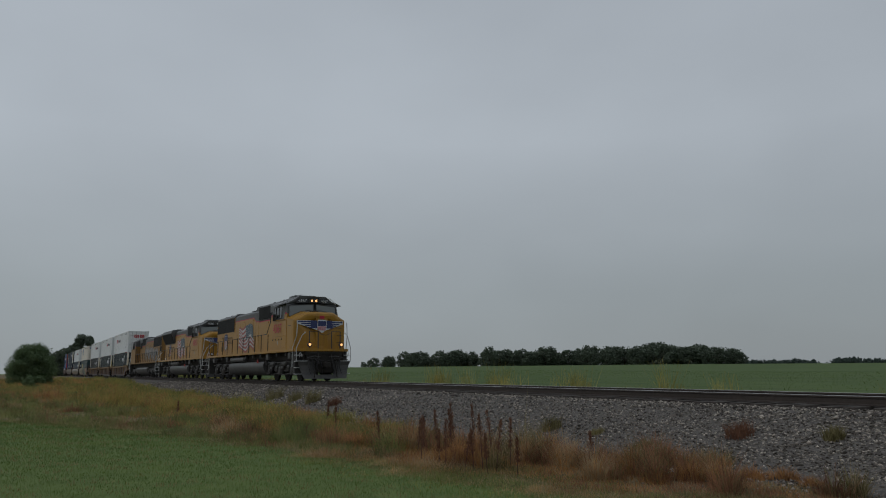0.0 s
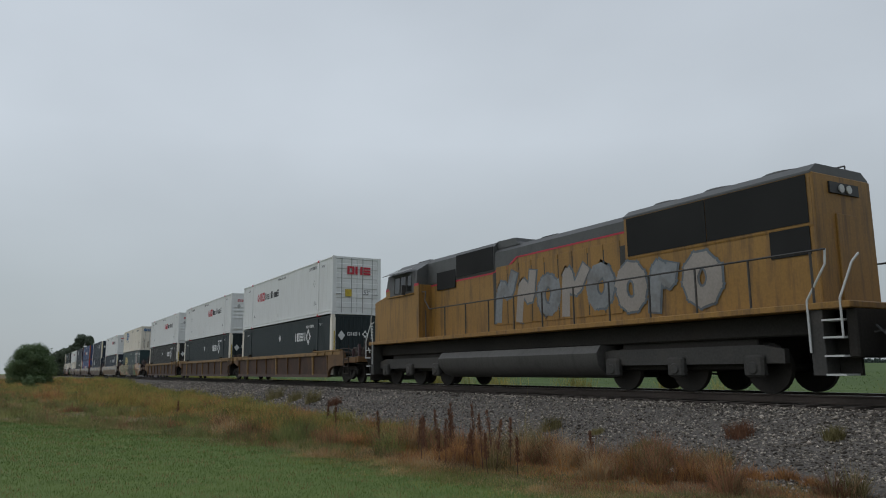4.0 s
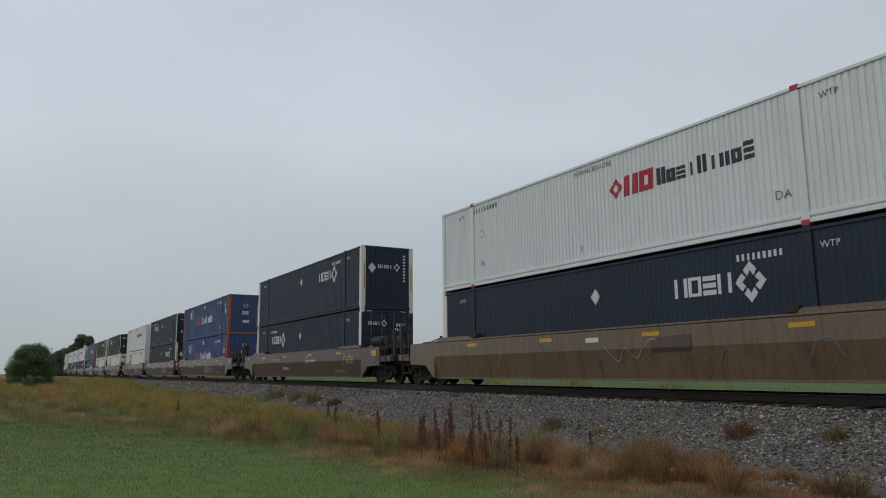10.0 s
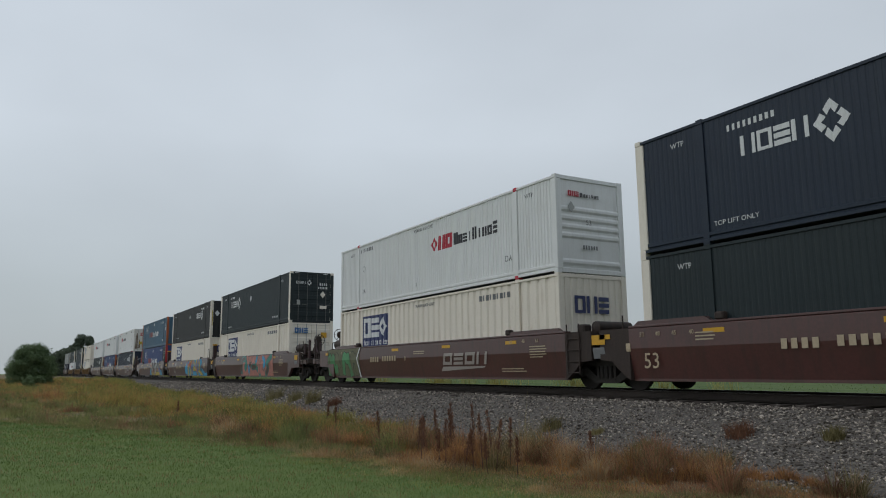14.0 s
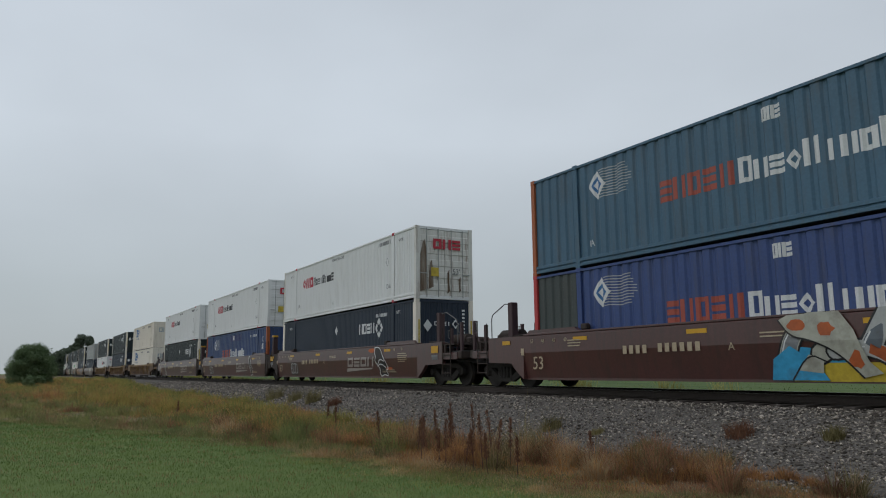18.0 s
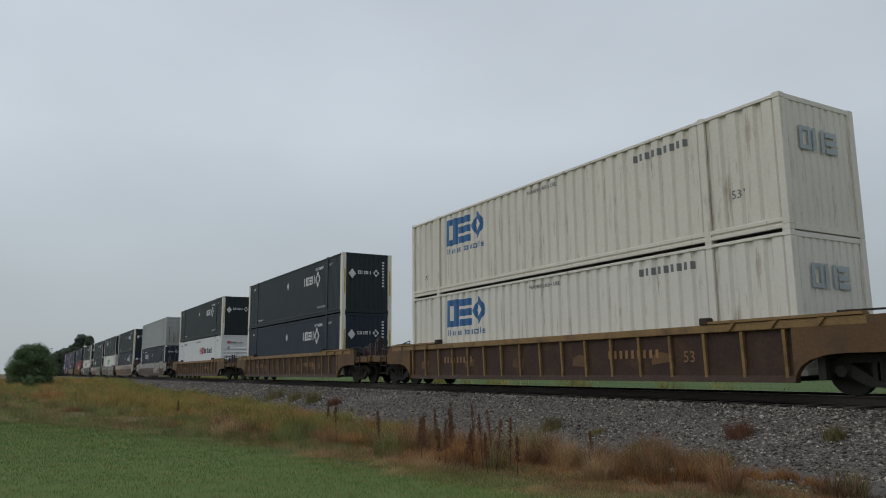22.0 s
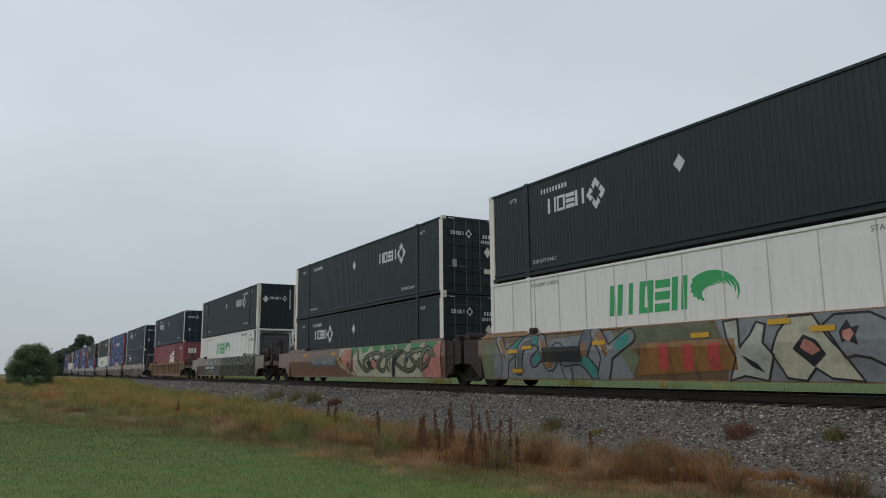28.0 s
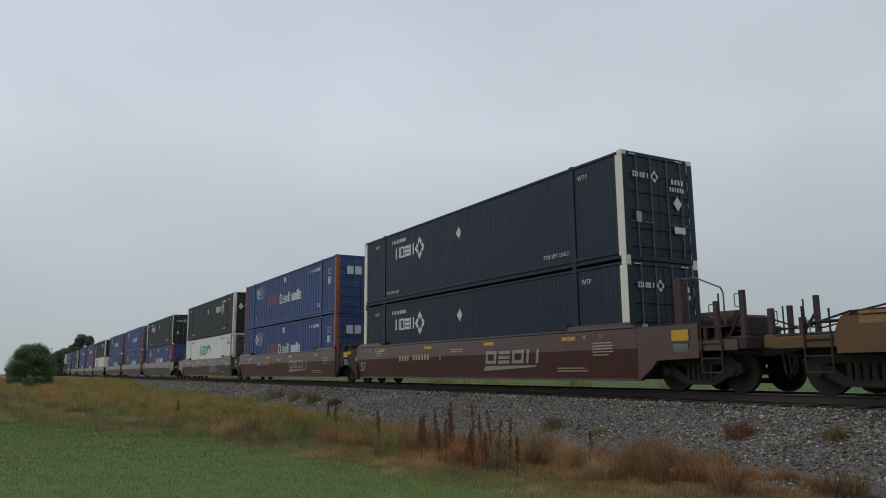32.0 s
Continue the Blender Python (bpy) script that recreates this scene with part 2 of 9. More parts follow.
    "g_grey": material("grey_spray_paint", (0.20, 0.21, 0.22), 0.5, var=0.24, bump=0, grain=9, blotch=1.8, dirt=(0.085, 0.058, 0.040), dirt_amount=0.55, sparse=.03),
    "g_teal": material("teal_spray_paint", (0.04, 0.24, 0.20), 0.5, var=0.24, bump=0, grain=9, blotch=1.8, dirt=(0.085, 0.058, 0.040), dirt_amount=0.55, sparse=.03),
    "g_pink": material("salmon_spray_paint", (0.45, 0.19, 0.15), 0.5, var=0.24, bump=0, grain=9, blotch=1.8, dirt=(0.085, 0.058, 0.040), dirt_amount=0.55, sparse=.03),
    "loco_yellow": material("armour_yellow_paint", (0.350, 0.176, 0.016), 0.40, var=0.14, dirt=(0.13, 0.075, 0.03), dirt_amount=0.55, streak=True, bump=0.04, sparse=.03),
    "loco_awning": material("weathered_awning_paint", (0.17, 0.172, 0.17), 0.5, var=0.2, dirt=SOOT, dirt_amount=0.4),
    # hood yellow darkened to paint the shade of a recess, with sooty blotches
    "loco_recess_shade": material("yellow_with_painted_recess_shade", (0.19, 0.10, 0.02), 0.6, var=0.25, dirt=SOOT, dirt_amount=0.7),
    "loco_yellow_old": material("sooty_yellow_paint", (0.27, 0.145, 0.035), 0.55, var=0.2, dirt=(0.07, 0.045, 0.03), dirt_amount=0.75, streak=True, bump=0.04),
    "loco_grey": material("harbour_grey_paint", (0.082, 0.083, 0.083), 0.5, var=0.12, dirt=SOOT, dirt_amount=0.4),
    "loco_grille": material("radiator_grille", (0.022, 0.022, 0.022), 0.8, var=0.3, bump=0.4, grain=60, spec=0.15),
    "loco_truck": material("truck_grey_grime", (0.048, 0.046, 0.043), 0.65, var=0.35, dirt=(0.075, 0.064, 0.053), dirt_amount=0.6, spec=0.3),
    "plow": material("scuffed_grey_plow", (0.060, 0.058, 0.056), 0.6, var=0.3, dirt=(0.11, 0.10, 0.09), dirt_amount=0.5),
    "loco_tank": material("fuel_tank_grime", (0.080, 0.077, 0.073), 0.55, var=0.25, dirt=(0.045, 0.045, 0.04), dirt_amount=0.6, streak=True),
    "silver": material("light_grey_rail_paint", (0.50, 0.51, 0.50), 0.45, var=0.1),
    "lamp_on": glow("headlight_glow", (1.0, 0.50, 0.18), 1.7),
    "rail_side": material("rail_rust", (0.046, 0.035, 0.029), 0.75, var=0.3),
    "rail_top": material("polished_railhead", (0.42, 0.40, 0.38), 0.3, metal=0.8, var=0.1, bump=0.02),
    "tie": material("creosoted_tie", (0.060, 0.050, 0.043), 0.85, var=0.35, bump=0.5, grain=9),
    "bark": material("bark", (0.06, 0.048, 0.036), 0.9, var=0.3, bump=0.6),
}
# windshield: the pale base colour paints in the sky's reflection
glass = bpy.data.materials.new("cab_glass_sky_sheen")
glass.use_nodes = True
gb = glass.node_tree.nodes["Principled BSDF"]
gb.inputs["Base Color"].default_value = (0.10, 0.112, 0.106, 1)
gb.inputs["Roughness"].default_value = 0.06
gb.inputs["Specular IOR Level"].default_value = 0.9
MAT["glass"] = glass
# side windows: the unlit cab interior is put into the opaque pane's colour
side_glass = bpy.data.materials.new("side_glass_dark_interior")
side_glass.use_nodes = True
gb = side_glass.node_tree.nodes["Principled BSDF"]
gb.inputs["Base Color"].default_value = (0.022, 0.024, 0.024, 1)
gb.inputs["Roughness"].default_value = 0.08
gb.inputs["Specular IOR Level"].default_value = 0.5
MAT["dark_glass"] = side_glass


for key in ("car_tan", "car_red", "car_rust", "car_orange", "car_umber"):      # enamel that mirrors the sky along the train
    enamel = MAT[key].node_tree.nodes["Principled BSDF"]
    enamel.inputs["Coat Weight"].default_value, enamel.inputs["Coat Roughness"].default_value = 0.6, 0.24


def leaf_material(name, dark, light, spread=1.0, jitter=0.7, scale=0.8, thin=0.44):
    """Foliage or grass: colour varies from blade to blade and over patches of ground."""
    m = bpy.data.materials.new(name)
    m.use_nodes = True
    nt = m.node_tree
    b = nt.nodes["Principled BSDF"]
    b.inputs["Roughness"].default_value = 0.7
    b.inputs["Specular IOR Level"].default_value = 0.2
    geo = nt.nodes.new("ShaderNodeNewGeometry")
    noi = nt.nodes.new("ShaderNodeTexNoise")
    noi.inputs["Scale"].default_value, noi.inputs["Detail"].default_value = scale, 5
    co = nt.nodes.new("ShaderNodeTexCoord")
    nt.links.new(co.outputs["Object"], noi.inputs["Vector"])
    a = nt.nodes.new("ShaderNodeMath")
    a.operation = 'MULTIPLY_ADD'
    a.inputs[1].default_value = jitter
    nt.links.new(geo.outputs["Random Per Island"], a.inputs[0])
    s = nt.nodes.new("ShaderNodeMath")
    s.operation = 'MULTIPLY_ADD'
    s.inputs[1].default_value, s.inputs[2].default_value = 1.6 * spread, -0.65 * spread
    nt.links.new(noi.outputs["Fac"], s.inputs[0])
    nt.links.new(s.outputs[0], a.inputs[2])
    mx = nt.nodes.new("ShaderNodeMix")
    mx.data_type = 'RGBA'
    mx.clamp_factor = True
    mx.inputs[6].default_value, mx.inputs[7].default_value = (*dark, 1), (*light, 1)
    nt.links.new(a.outputs[0], mx.inputs[0])
    nt.links.new(mx.outputs[2], b.inputs["Base Color"])
    if thin:                                             # light comes through the blades
        through_leaf = nt.nodes.new("ShaderNodeBsdfTranslucent")
        both = nt.nodes.new("ShaderNodeMixShader")
        both.inputs[0].default_value = thin
        nt.links.new(mx.outputs[2], through_leaf.inputs["Color"])
        nt.links.new(b.outputs[0], both.inputs[1])
        nt.links.new(through_leaf.outputs[0], both.inputs[2])
        nt.links.new(both.outputs[0], nt.nodes["Material Output"].inputs["Surface"])
    return m


# ---- mesh helpers ----
class Mesh:
    """Collects closed solids and sheets, and becomes one mesh."""

    def __init__(self):
        self.v, self.f, self.round = [], [], False

    def add(self, verts, faces):
        n = len(self.v)
        self.v += [tuple(p) for p in verts]
        self.f += [tuple(i + n for i in q) for q in faces]
        return self

    def box(self, x0, x1, y0, y1, z0, z1, c=0.0):
        if c <= 0:
            return self.add([(x0, y0, z0), (x1, y0, z0), (x1, y1, z0), (x0, y1, z0), (x0, y0, z1), (x1, y0, z1), (x1, y1, z1), (x0, y1, z1)],
                            [(0, 3, 2, 1), (4, 5, 6, 7), (0, 1, 5, 4), (1, 2, 6, 5), (2, 3, 7, 6), (3, 0, 4, 7)])
        c = min(c, (x1 - x0) * 0.45, (y1 - y0) * 0.45, (z1 - z0) * 0.45)
        v, f = [], []
        for sz, z in ((0, z0), (1, z0 + c), (2, z1 - c), (3, z1)):
            i = c if sz in (0, 3) else 0
            a0, a1, b0, b1 = x0 + i, x1 - i, y0 + i, y1 - i
            k = c if sz in (1, 2) else c * 0.5
            v += [(a0 + k, b0, z), (a1 - k, b0, z), (a1, b0 + k, z), (a1, b1 - k, z), (a1 - k, b1, z), (a0 + k, b1, z), (a0, b1 - k, z), (a0, b0 + k, z)]
        f.append(tuple(range(7, -1, -1)))
        f.append(tuple(range(24, 32)))
        for s in range(3):
            for j in range(8):
                f.append((s * 8 + j, s * 8 + (j + 1) % 8, s * 8 + 8 + (j + 1) % 8, s * 8 + 8 + j))
        return self.add(v, f)

    def prism(self, profile, a, b, axis="x"):
        """Extrudes a closed profile of pairs from a to b: axis x takes (y, z), y takes (x, z), z takes (x, y)."""
        def at(p, s):
            return {"x": (s, p[0], p[1]), "y": (p[0], s, p[1]), "z": (p[0], p[1], s)}[axis]
        n = len(profile)
        v = [at(p, a) for p in profile] + [at(p, b) for p in profile]
        f = [(i, (i + 1) % n, n + (i + 1) % n, n + i) for i in range(n)]
        return self.add(v, f + [tuple(range(n - 1, -1, -1)), tuple(range(n, 2 * n))])

    def tube(self, p, q, r, n=8, r2=None):
        p, q = Vector(p), Vector(q)
        d = (q - p).normalized()
        a = d.cross(Vector((0, 0, 1)) if abs(d.z) < 0.9 else Vector((1, 0, 0))).normalized()
        c = d.cross(a)
        r2 = r if r2 is None else r2
        v = [p + (a * math.cos(t) + c * math.sin(t)) * r for t in (2 * math.pi * i / n for i in range(n))]
        v += [q + (a * math.cos(t) + c * math.sin(t)) * r2 for t in (2 * math.pi * i / n for i in range(n))]
        f = [(i, (i + 1) % n, n + (i + 1) % n, n + i) for i in range(n)]
        return self.add(v, f + [tuple(range(n - 1, -1, -1)), tuple(range(n, 2 * n))])

    def path(self, pts, r, n=6):
        for p, q in zip(pts, pts[1:]):
            self.tube(p, q, r, n)
        return self

    def lathe(self, profile, centre, axis="y", n=20):
        """Turns a list of (distance along axis, radius) about the axis through centre."""
        self.round = self.round or n >= 10
        v, f = [], []
        for s, r in profile:
            for i in range(n):
                t = 2 * math.pi * i / n
                o = {"y": (r * math.cos(t), s, r * math.sin(t)), "x": (s, r * math.cos(t), r * math.sin(t)), "z": (r * math.cos(t), r * math.sin(t), s)}[axis]
                v.append((centre[0] + o[0], centre[1] + o[1], centre[2] + o[2]))
        for k in range(len(profile) - 1):
            for i in range(n):
                f.append((k * n + i, k * n + (i + 1) % n, (k + 1) * n + (i + 1) % n, (k + 1) * n + i))
        return self.add(v, f + [tuple(range(n - 1, -1, -1)), tuple(range((len(profile) - 1) * n, len(profile) * n))])

    def mesh(self, name, mat):
        me = bpy.data.meshes.new(name)
        me.from_pydata(self.v, [], self.f)
        bm = bmesh.new()
        bm.from_mesh(me)
        bmesh.ops.recalc_face_normals(bm, faces=bm.faces)
        bm.to_mesh(me)
        bm.free()
        me.materials.append(mat)
        if self.round:
            me.polygons.foreach_set("use_smooth", [True] * len(me.polygons))
            me.set_sharp_from_angle(angle=radians(38))
        return me


def part(name, m, mat, parent, label=""):
    """Links a Mesh as one mesh object under a thing or a part."""
    ob = new(name, m if isinstance(m, bpy.types.Mesh) else m.mesh(name, mat))
    ob.parent = parent
    if label:
        ob["label"] = label
    if name in ("mark", "serial", "stencil", "small_print") and len(ob.data.polygons) > 6:
        ob["kind"] = "stuff"                             # rows of small painted shapes
    return ob


def share(name, me, parent, loc, rot=(0, 0, 0)):
    """One more piece that shares a mesh."""
    ob = new(name, me)
    ob.parent = parent
    ob.location, ob.rotation_euler = loc, rot
    return ob


def thing(name, label, category, group="", kind="", at=None):
    ob = new(name)
    tagged(ob, label, category, group, kind)
    if at is not None:
        ob.matrix_basis = at
    return ob


def letters(text, size, mat, parent, loc, rot=(90, 0, 0), width=None, name="lettering", bold=0.0):
    """Writing as a thin flat mesh; loc is the middle of the line."""
    cu = bpy.data.curves.new("letters", 'FONT')
    cu.body, cu.size, cu.align_x, cu.align_y = text, size, 'CENTER', 'CENTER'
    cu.extrude, cu.resolution_u, cu.offset = 0.002, 2, bold
    tmp = bpy.data.objects.new("letters", cu)
    me = bpy.data.meshes.new_from_object(tmp)
    bpy.data.objects.remove(tmp)
    bpy.data.curves.remove(cu)
    me.materials.clear()
    me.materials.append(mat)
    if width:
        xs = [v.co.x for v in me.vertices]
        k = width / max(1e-6, max(xs) - min(xs))
        for v in me.vertices:
            v.co.x *= k
    ob = new(name, me)
    ob.parent = parent
    ob.location, ob.rotation_euler = loc, [radians(a) for a in rot]
    if len(text) > 1:
        ob["kind"] = "stuff"
    return ob


# ---- ground ----
def smooth(a, b, x):
    t = np.clip((x - a) / (b - a), 0, 1)
    return t * t * (3 - 2 * t)


def lawn_edge(x):
    """The far limit of the mown lawn, uneven where tufts lean over it."""
    line = np.interp(x, [-60, -29, -27.1, -24, -21.9, -19.6, -17.3, -15.5, -12.8, -11, -9.5, -8.2, -7.0, -5.6, 0, 20], [-9.0, -0.4, 1.2, 2.6, 3.1, 3.8, 4.3, 5.0, 5.6, 6.1, 6.2, 6.4, 6.8, 7.6, 9.6, 9.8])
    return line + .13 * np.sin(x * 1.9) + .10 * np.sin(x * 4.3 + 1) + .07 * np.sin(x * 9.1 + 2)


def weed_foot(x):
    """The line where the weeds end and the crushed stone begins."""
    return np.interp(x, [-100, -54, -44, -36, -26, -20, -16, -13, -11, -9, -7, -5, -3], [10.6, 9.0, 9.8, 10.2, 9.5, 9.2, 8.8, 8.3, 8.5, 9.0, 9.4, 9.5, 9.6])


def ground_z(x, y):
    x, y = np.asarray(x, float), np.asarray(y, float)
    d = y - TRACK
    rise = 0.80 * smooth(15, 105, -x) * (1 - smooth(105, 400, -x) * 0.2)
    near = 0.04 + rise + 0.06 * np.sin(x * 0.35 + y * 0.5) * 0.4
    near = near - 0.10 * np.exp(-((y - lawn_edge(x) - 1.2) / 1.6) ** 2) * (1 - smooth(30, 60, -x))
    r = np.hypot(x, y)
    lift = 0.35 + 0.0075 * np.clip(r - 20, 0, 300) * np.clip(0.75 - x / 500.0, 0.45, 1.2)
    far = lift
    base = np.where(d < 0, near, far)
    top = RAIL - 0.24
    bank = np.interp(np.abs(d), [0, 1.9, 2.15, 4.3, 5.2], [top, top, top - 0.05, 0.0, -0.4])
    foot = np.where(d < 0, near, far)
    shoulder = np.where(np.abs(d) < 2.15, bank, foot + (top - 0.05 - foot) * np.clip((4.6 - np.abs(d)) / 2.45, 0, 1))
    return np.where(np.abs(d) < 4.6, shoulder, base)


def sheet(xs, ys, name, mat):
    X, Y = np.meshgrid(xs, ys, indexing="ij")
    Z = ground_z(X, Y)
    n, m = X.shape
    co = np.stack([X, Y, Z], -1).reshape(-1, 3)
    i = np.arange(n * m).reshape(n, m)
    q = np.stack([i[:-1, :-1], i[1:, :-1], i[1:, 1:], i[:-1, 1:]], -1).reshape(-1, 4)
    me = bpy.data.meshes.new(name)
    me.from_pydata(co.tolist(), [], q.tolist())
    me.materials.append(mat)
    for p in me.polygons:
        p.use_smooth = True
    return me


def steps(points):
    out = []
    for a, b, s in points:
        out += list(np.arange(a, b, s))
    return np.array(out + [points[-1][1]])


def ground_material():
    """Mown grass near the camera, matted weeds along the line, crushed stone under the track, a crop on the far side."""
    m = bpy.data.materials.new("ground_cover")
    m.use_nodes = True
    nt = m.node_tree
    b = nt.nodes["Principled BSDF"]
    b.inputs["Roughness"].default_value = 0.9
    b.inputs["Specular IOR Level"].default_value = 0.15
    L = nt.links.new
    co = nt.nodes.new("ShaderNodeTexCoord")
    sep = nt.nodes.new("ShaderNodeSeparateXYZ")
    L(co.outputs["Object"], sep.inputs[0])

    def noise_at(scale, detail=5, rough=0.6):
        n = nt.nodes.new("ShaderNodeTexNoise")
        n.inputs["Scale"].default_value, n.inputs["Detail"].default_value, n.inputs["Roughness"].default_value = scale, detail, rough
        L(co.outputs["Object"], n.inputs["Vector"])
        return n.outputs["Fac"]

    def ramp(fac, *stops):
        r = nt.nodes.new("ShaderNodeValToRGB")
        c = r.color_ramp
        while len(c.elements) < len(stops):
            c.elements.new(0.5)
        for el, (p, col) in zip(c.elements, stops):
            el.position, el.color = p, (*col, 1)
        L(fac, r.inputs[0])
        return r.outputs[0]

    def mixed(fac, a, c):
        x = nt.nodes.new("ShaderNodeMix")
        x.data_type = 'RGBA'
        L(fac, x.inputs[0])
        L(a, x.inputs[6])
        L(c, x.inputs[7])
        return x.outputs[2]

    def band(lo, hi, value, wob=0.0, wscale=1.0):
        r = nt.nodes.new("ShaderNodeMapRange")
        r.inputs["From Min"].default_value, r.inputs["From Max"].default_value = lo, hi
        if wob:
            a = nt.nodes.new("ShaderNodeMath")
            a.operation = 'MULTIPLY_ADD'
            a.inputs[1].default_value = wob
            L(noise_at(wscale), a.inputs[0])
            L(value, a.inputs[2])
            value = a.outputs[0]
        L(value, r.inputs["Value"])
        return r.outputs[0]

    lawn = ramp(noise_at(2.2, 8, 0.7), (0.25, (0.082, 0.122, 0.034)), (0.5, (0.110, 0.156, 0.043)), (0.75, (0.143, 0.184, 0.054)))
    weeds = ramp(noise_at(1.1, 8, 0.7), (0.3, (0.090, 0.090, 0.045)), (0.5, (0.155, 0.125, 0.066)), (0.7, (0.22, 0.145, 0.085)))
    stone = ramp(noise_at(22, 6, 0.75), (0.25, (0.036, 0.032, 0.029)), (0.5, (0.110, 0.099, 0.089)), (0.78, (0.27, 0.25, 0.228)))
    rows = nt.nodes.new("ShaderNodeMapping")             # sown in rows along the line
    rows.inputs["Scale"].default_value = (0.06, 0.9, 1.0)
    L(co.outputs["Object"], rows.inputs[0])
    rn = nt.nodes.new("ShaderNodeTexNoise")
    rn.inputs["Scale"].default_value, rn.inputs["Detail"].default_value, rn.inputs["Roughness"].default_value = 0.7, 8, 0.75
    L(rows.outputs[0], rn.inputs["Vector"])
    crop = ramp(rn.outputs["Fac"], (0.30, (0.038, 0.070, 0.020)), (0.5, (0.075, 0.116, 0.034)), (0.70, (0.118, 0.158, 0.050)))
    at = nt.nodes.new("ShaderNodeAttribute")
    at.attribute_name = "cover"
    ch = nt.nodes.new("ShaderNodeSeparateColor")
    L(at.outputs["Color"], ch.inputs[0])
    f1 = band(0.35, 0.65, ch.outputs[0], 0.3, 1.5)
    c = mixed(f1, lawn, weeds)
    f2 = band(0.45, 0.75, ch.outputs[1], 0.25, 3.0)
    c = mixed(f2, c, stone)
    c = mixed(ch.outputs[2], c, crop)
    L(c, b.inputs["Base Color"])
    bp = nt.nodes.new("ShaderNodeBump")
    bp.inputs["Distance"].default_value = 0.007
    L(noise_at(14, 6, 0.7), bp.inputs["Height"])
    L(f2, bp.inputs["Strength"])                         # the stones are rough, the turf is not
    L(bp.outputs[0], b.inputs["Normal"])
    return m


xs = steps([(-3000, -600, 300), (-600, -200, 25), (-200, -60, 5), (-60, 12, 0.6), (12, 60, 6), (60, 400, 40), (400, 3000, 400)])
ys = steps([(-2500, -300, 300), (-300, -40, 20), (-40, -6, 2), (-6, 20, 0.35), (20, 60, 4), (60, 400, 17), (400, 3900, 350)])
ground_me = sheet(xs, ys, "ground", ground_material())
co = np.empty(len(ground_me.vertices) * 3)
ground_me.vertices.foreach_get("co", co)
co = co.reshape(-1, 3)
cover = ground_me.color_attributes.new("cover", 'FLOAT_COLOR', 'POINT')
weedy = smooth(-0.3, 0.5, co[:, 1] - lawn_edge(co[:, 0])) * (co[:, 1] < TRACK)
stony = np.where(co[:, 1] < TRACK, smooth(-0.7, 0.5, co[:, 1] - weed_foot(co[:, 0])), 1 - smooth(4.3, 5.6, co[:, 1] - TRACK))
cropped = smooth(5.5, 8.0, co[:, 1] - TRACK)
weedy = np.maximum(weedy, (co[:, 1] > TRACK) * 0.6)
cover.data.foreach_set("color", np.stack([weedy, stony, cropped, np.ones(len(co))], -1).ravel())
ground = tagged(new("ground", ground_me), "flat farmland with mown lawn, weedy strip, ballast and crop field", "ground", kind="structure")

# ---- track ----
track = thing("railway_track", "single railway track on grey crushed-stone ballast", "railway track", kind="structure")
for side in (-1, 1):
    yc = TRACK + side * 0.755
    foot = [(-0.075, -0.172), (0.075, -0.172), (0.075, -0.160), (0.012, -0.145), (0.012, -0.045), (0.036, -0.036), (0.036, -0.006), (-0.036, -0.006), (-0.036, -0.036), (-0.012, -0.045), (-0.012, -0.145), (-0.075, -0.160)]
    web = Mesh().prism([(yc + a, RAIL + c) for a, c in foot], -700, 300)
    rail = part("rail", web, MAT["rail_side"], track)
    head = Mesh().prism([(yc + a, RAIL + c) for a, c in ((-0.034, -0.006), (0.034, -0.006), (0.026, 0.0), (-0.026, 0.0))], -700, 300)
    part("rail_head", head, MAT["rail_top"], rail, "polished running surface of the rail")
tie_me = Mesh().box(-0.115, 0.115, -1.30, 1.30, -0.18, 0.0, 0.012).mesh("tie", MAT["tie"])
rng = random.Random(4)
for i in range(220):
    share("tie", tie_me, track, (-103 + i * 0.5 + rng.uniform(-.02, .02), TRACK + rng.uniform(-.03, .03), RAIL - 0.185 + rng.uniform(-.01, .01)), (0, 0, rng.uniform(-.02, .02)))
rest = Mesh()
for i in range(370):
    x = -103.5 - i * 0.8
    rest.box(x - .115, x + .115, TRACK - 1.3, TRACK + 1.3, RAIL - .365, RAIL - .185)
tagged(part("far_ties", rest, MAT["tie"], track), kind="stuff")


# ---- plants, stones, trees ----
def raw_mesh(name, co, faces, mat, flat=True):
    """A mesh from arrays: co (n, 3), faces (m, k)."""
    me = bpy.data.meshes.new(name)
    k = faces.shape[1]
    me.vertices.add(len(co))
    me.vertices.foreach_set("co", np.asarray(co, np.float32).ravel())
    me.loops.add(faces.size)
    me.loops.foreach_set("vertex_index", faces.ravel().astype(np.int32))
    me.polygons.add(len(faces))
    me.polygons.foreach_set("loop_start", np.arange(0, faces.size, k, dtype=np.int32))
    me.update(calc_edges=True)
    me.validate()
    me.materials.append(mat)
    return me


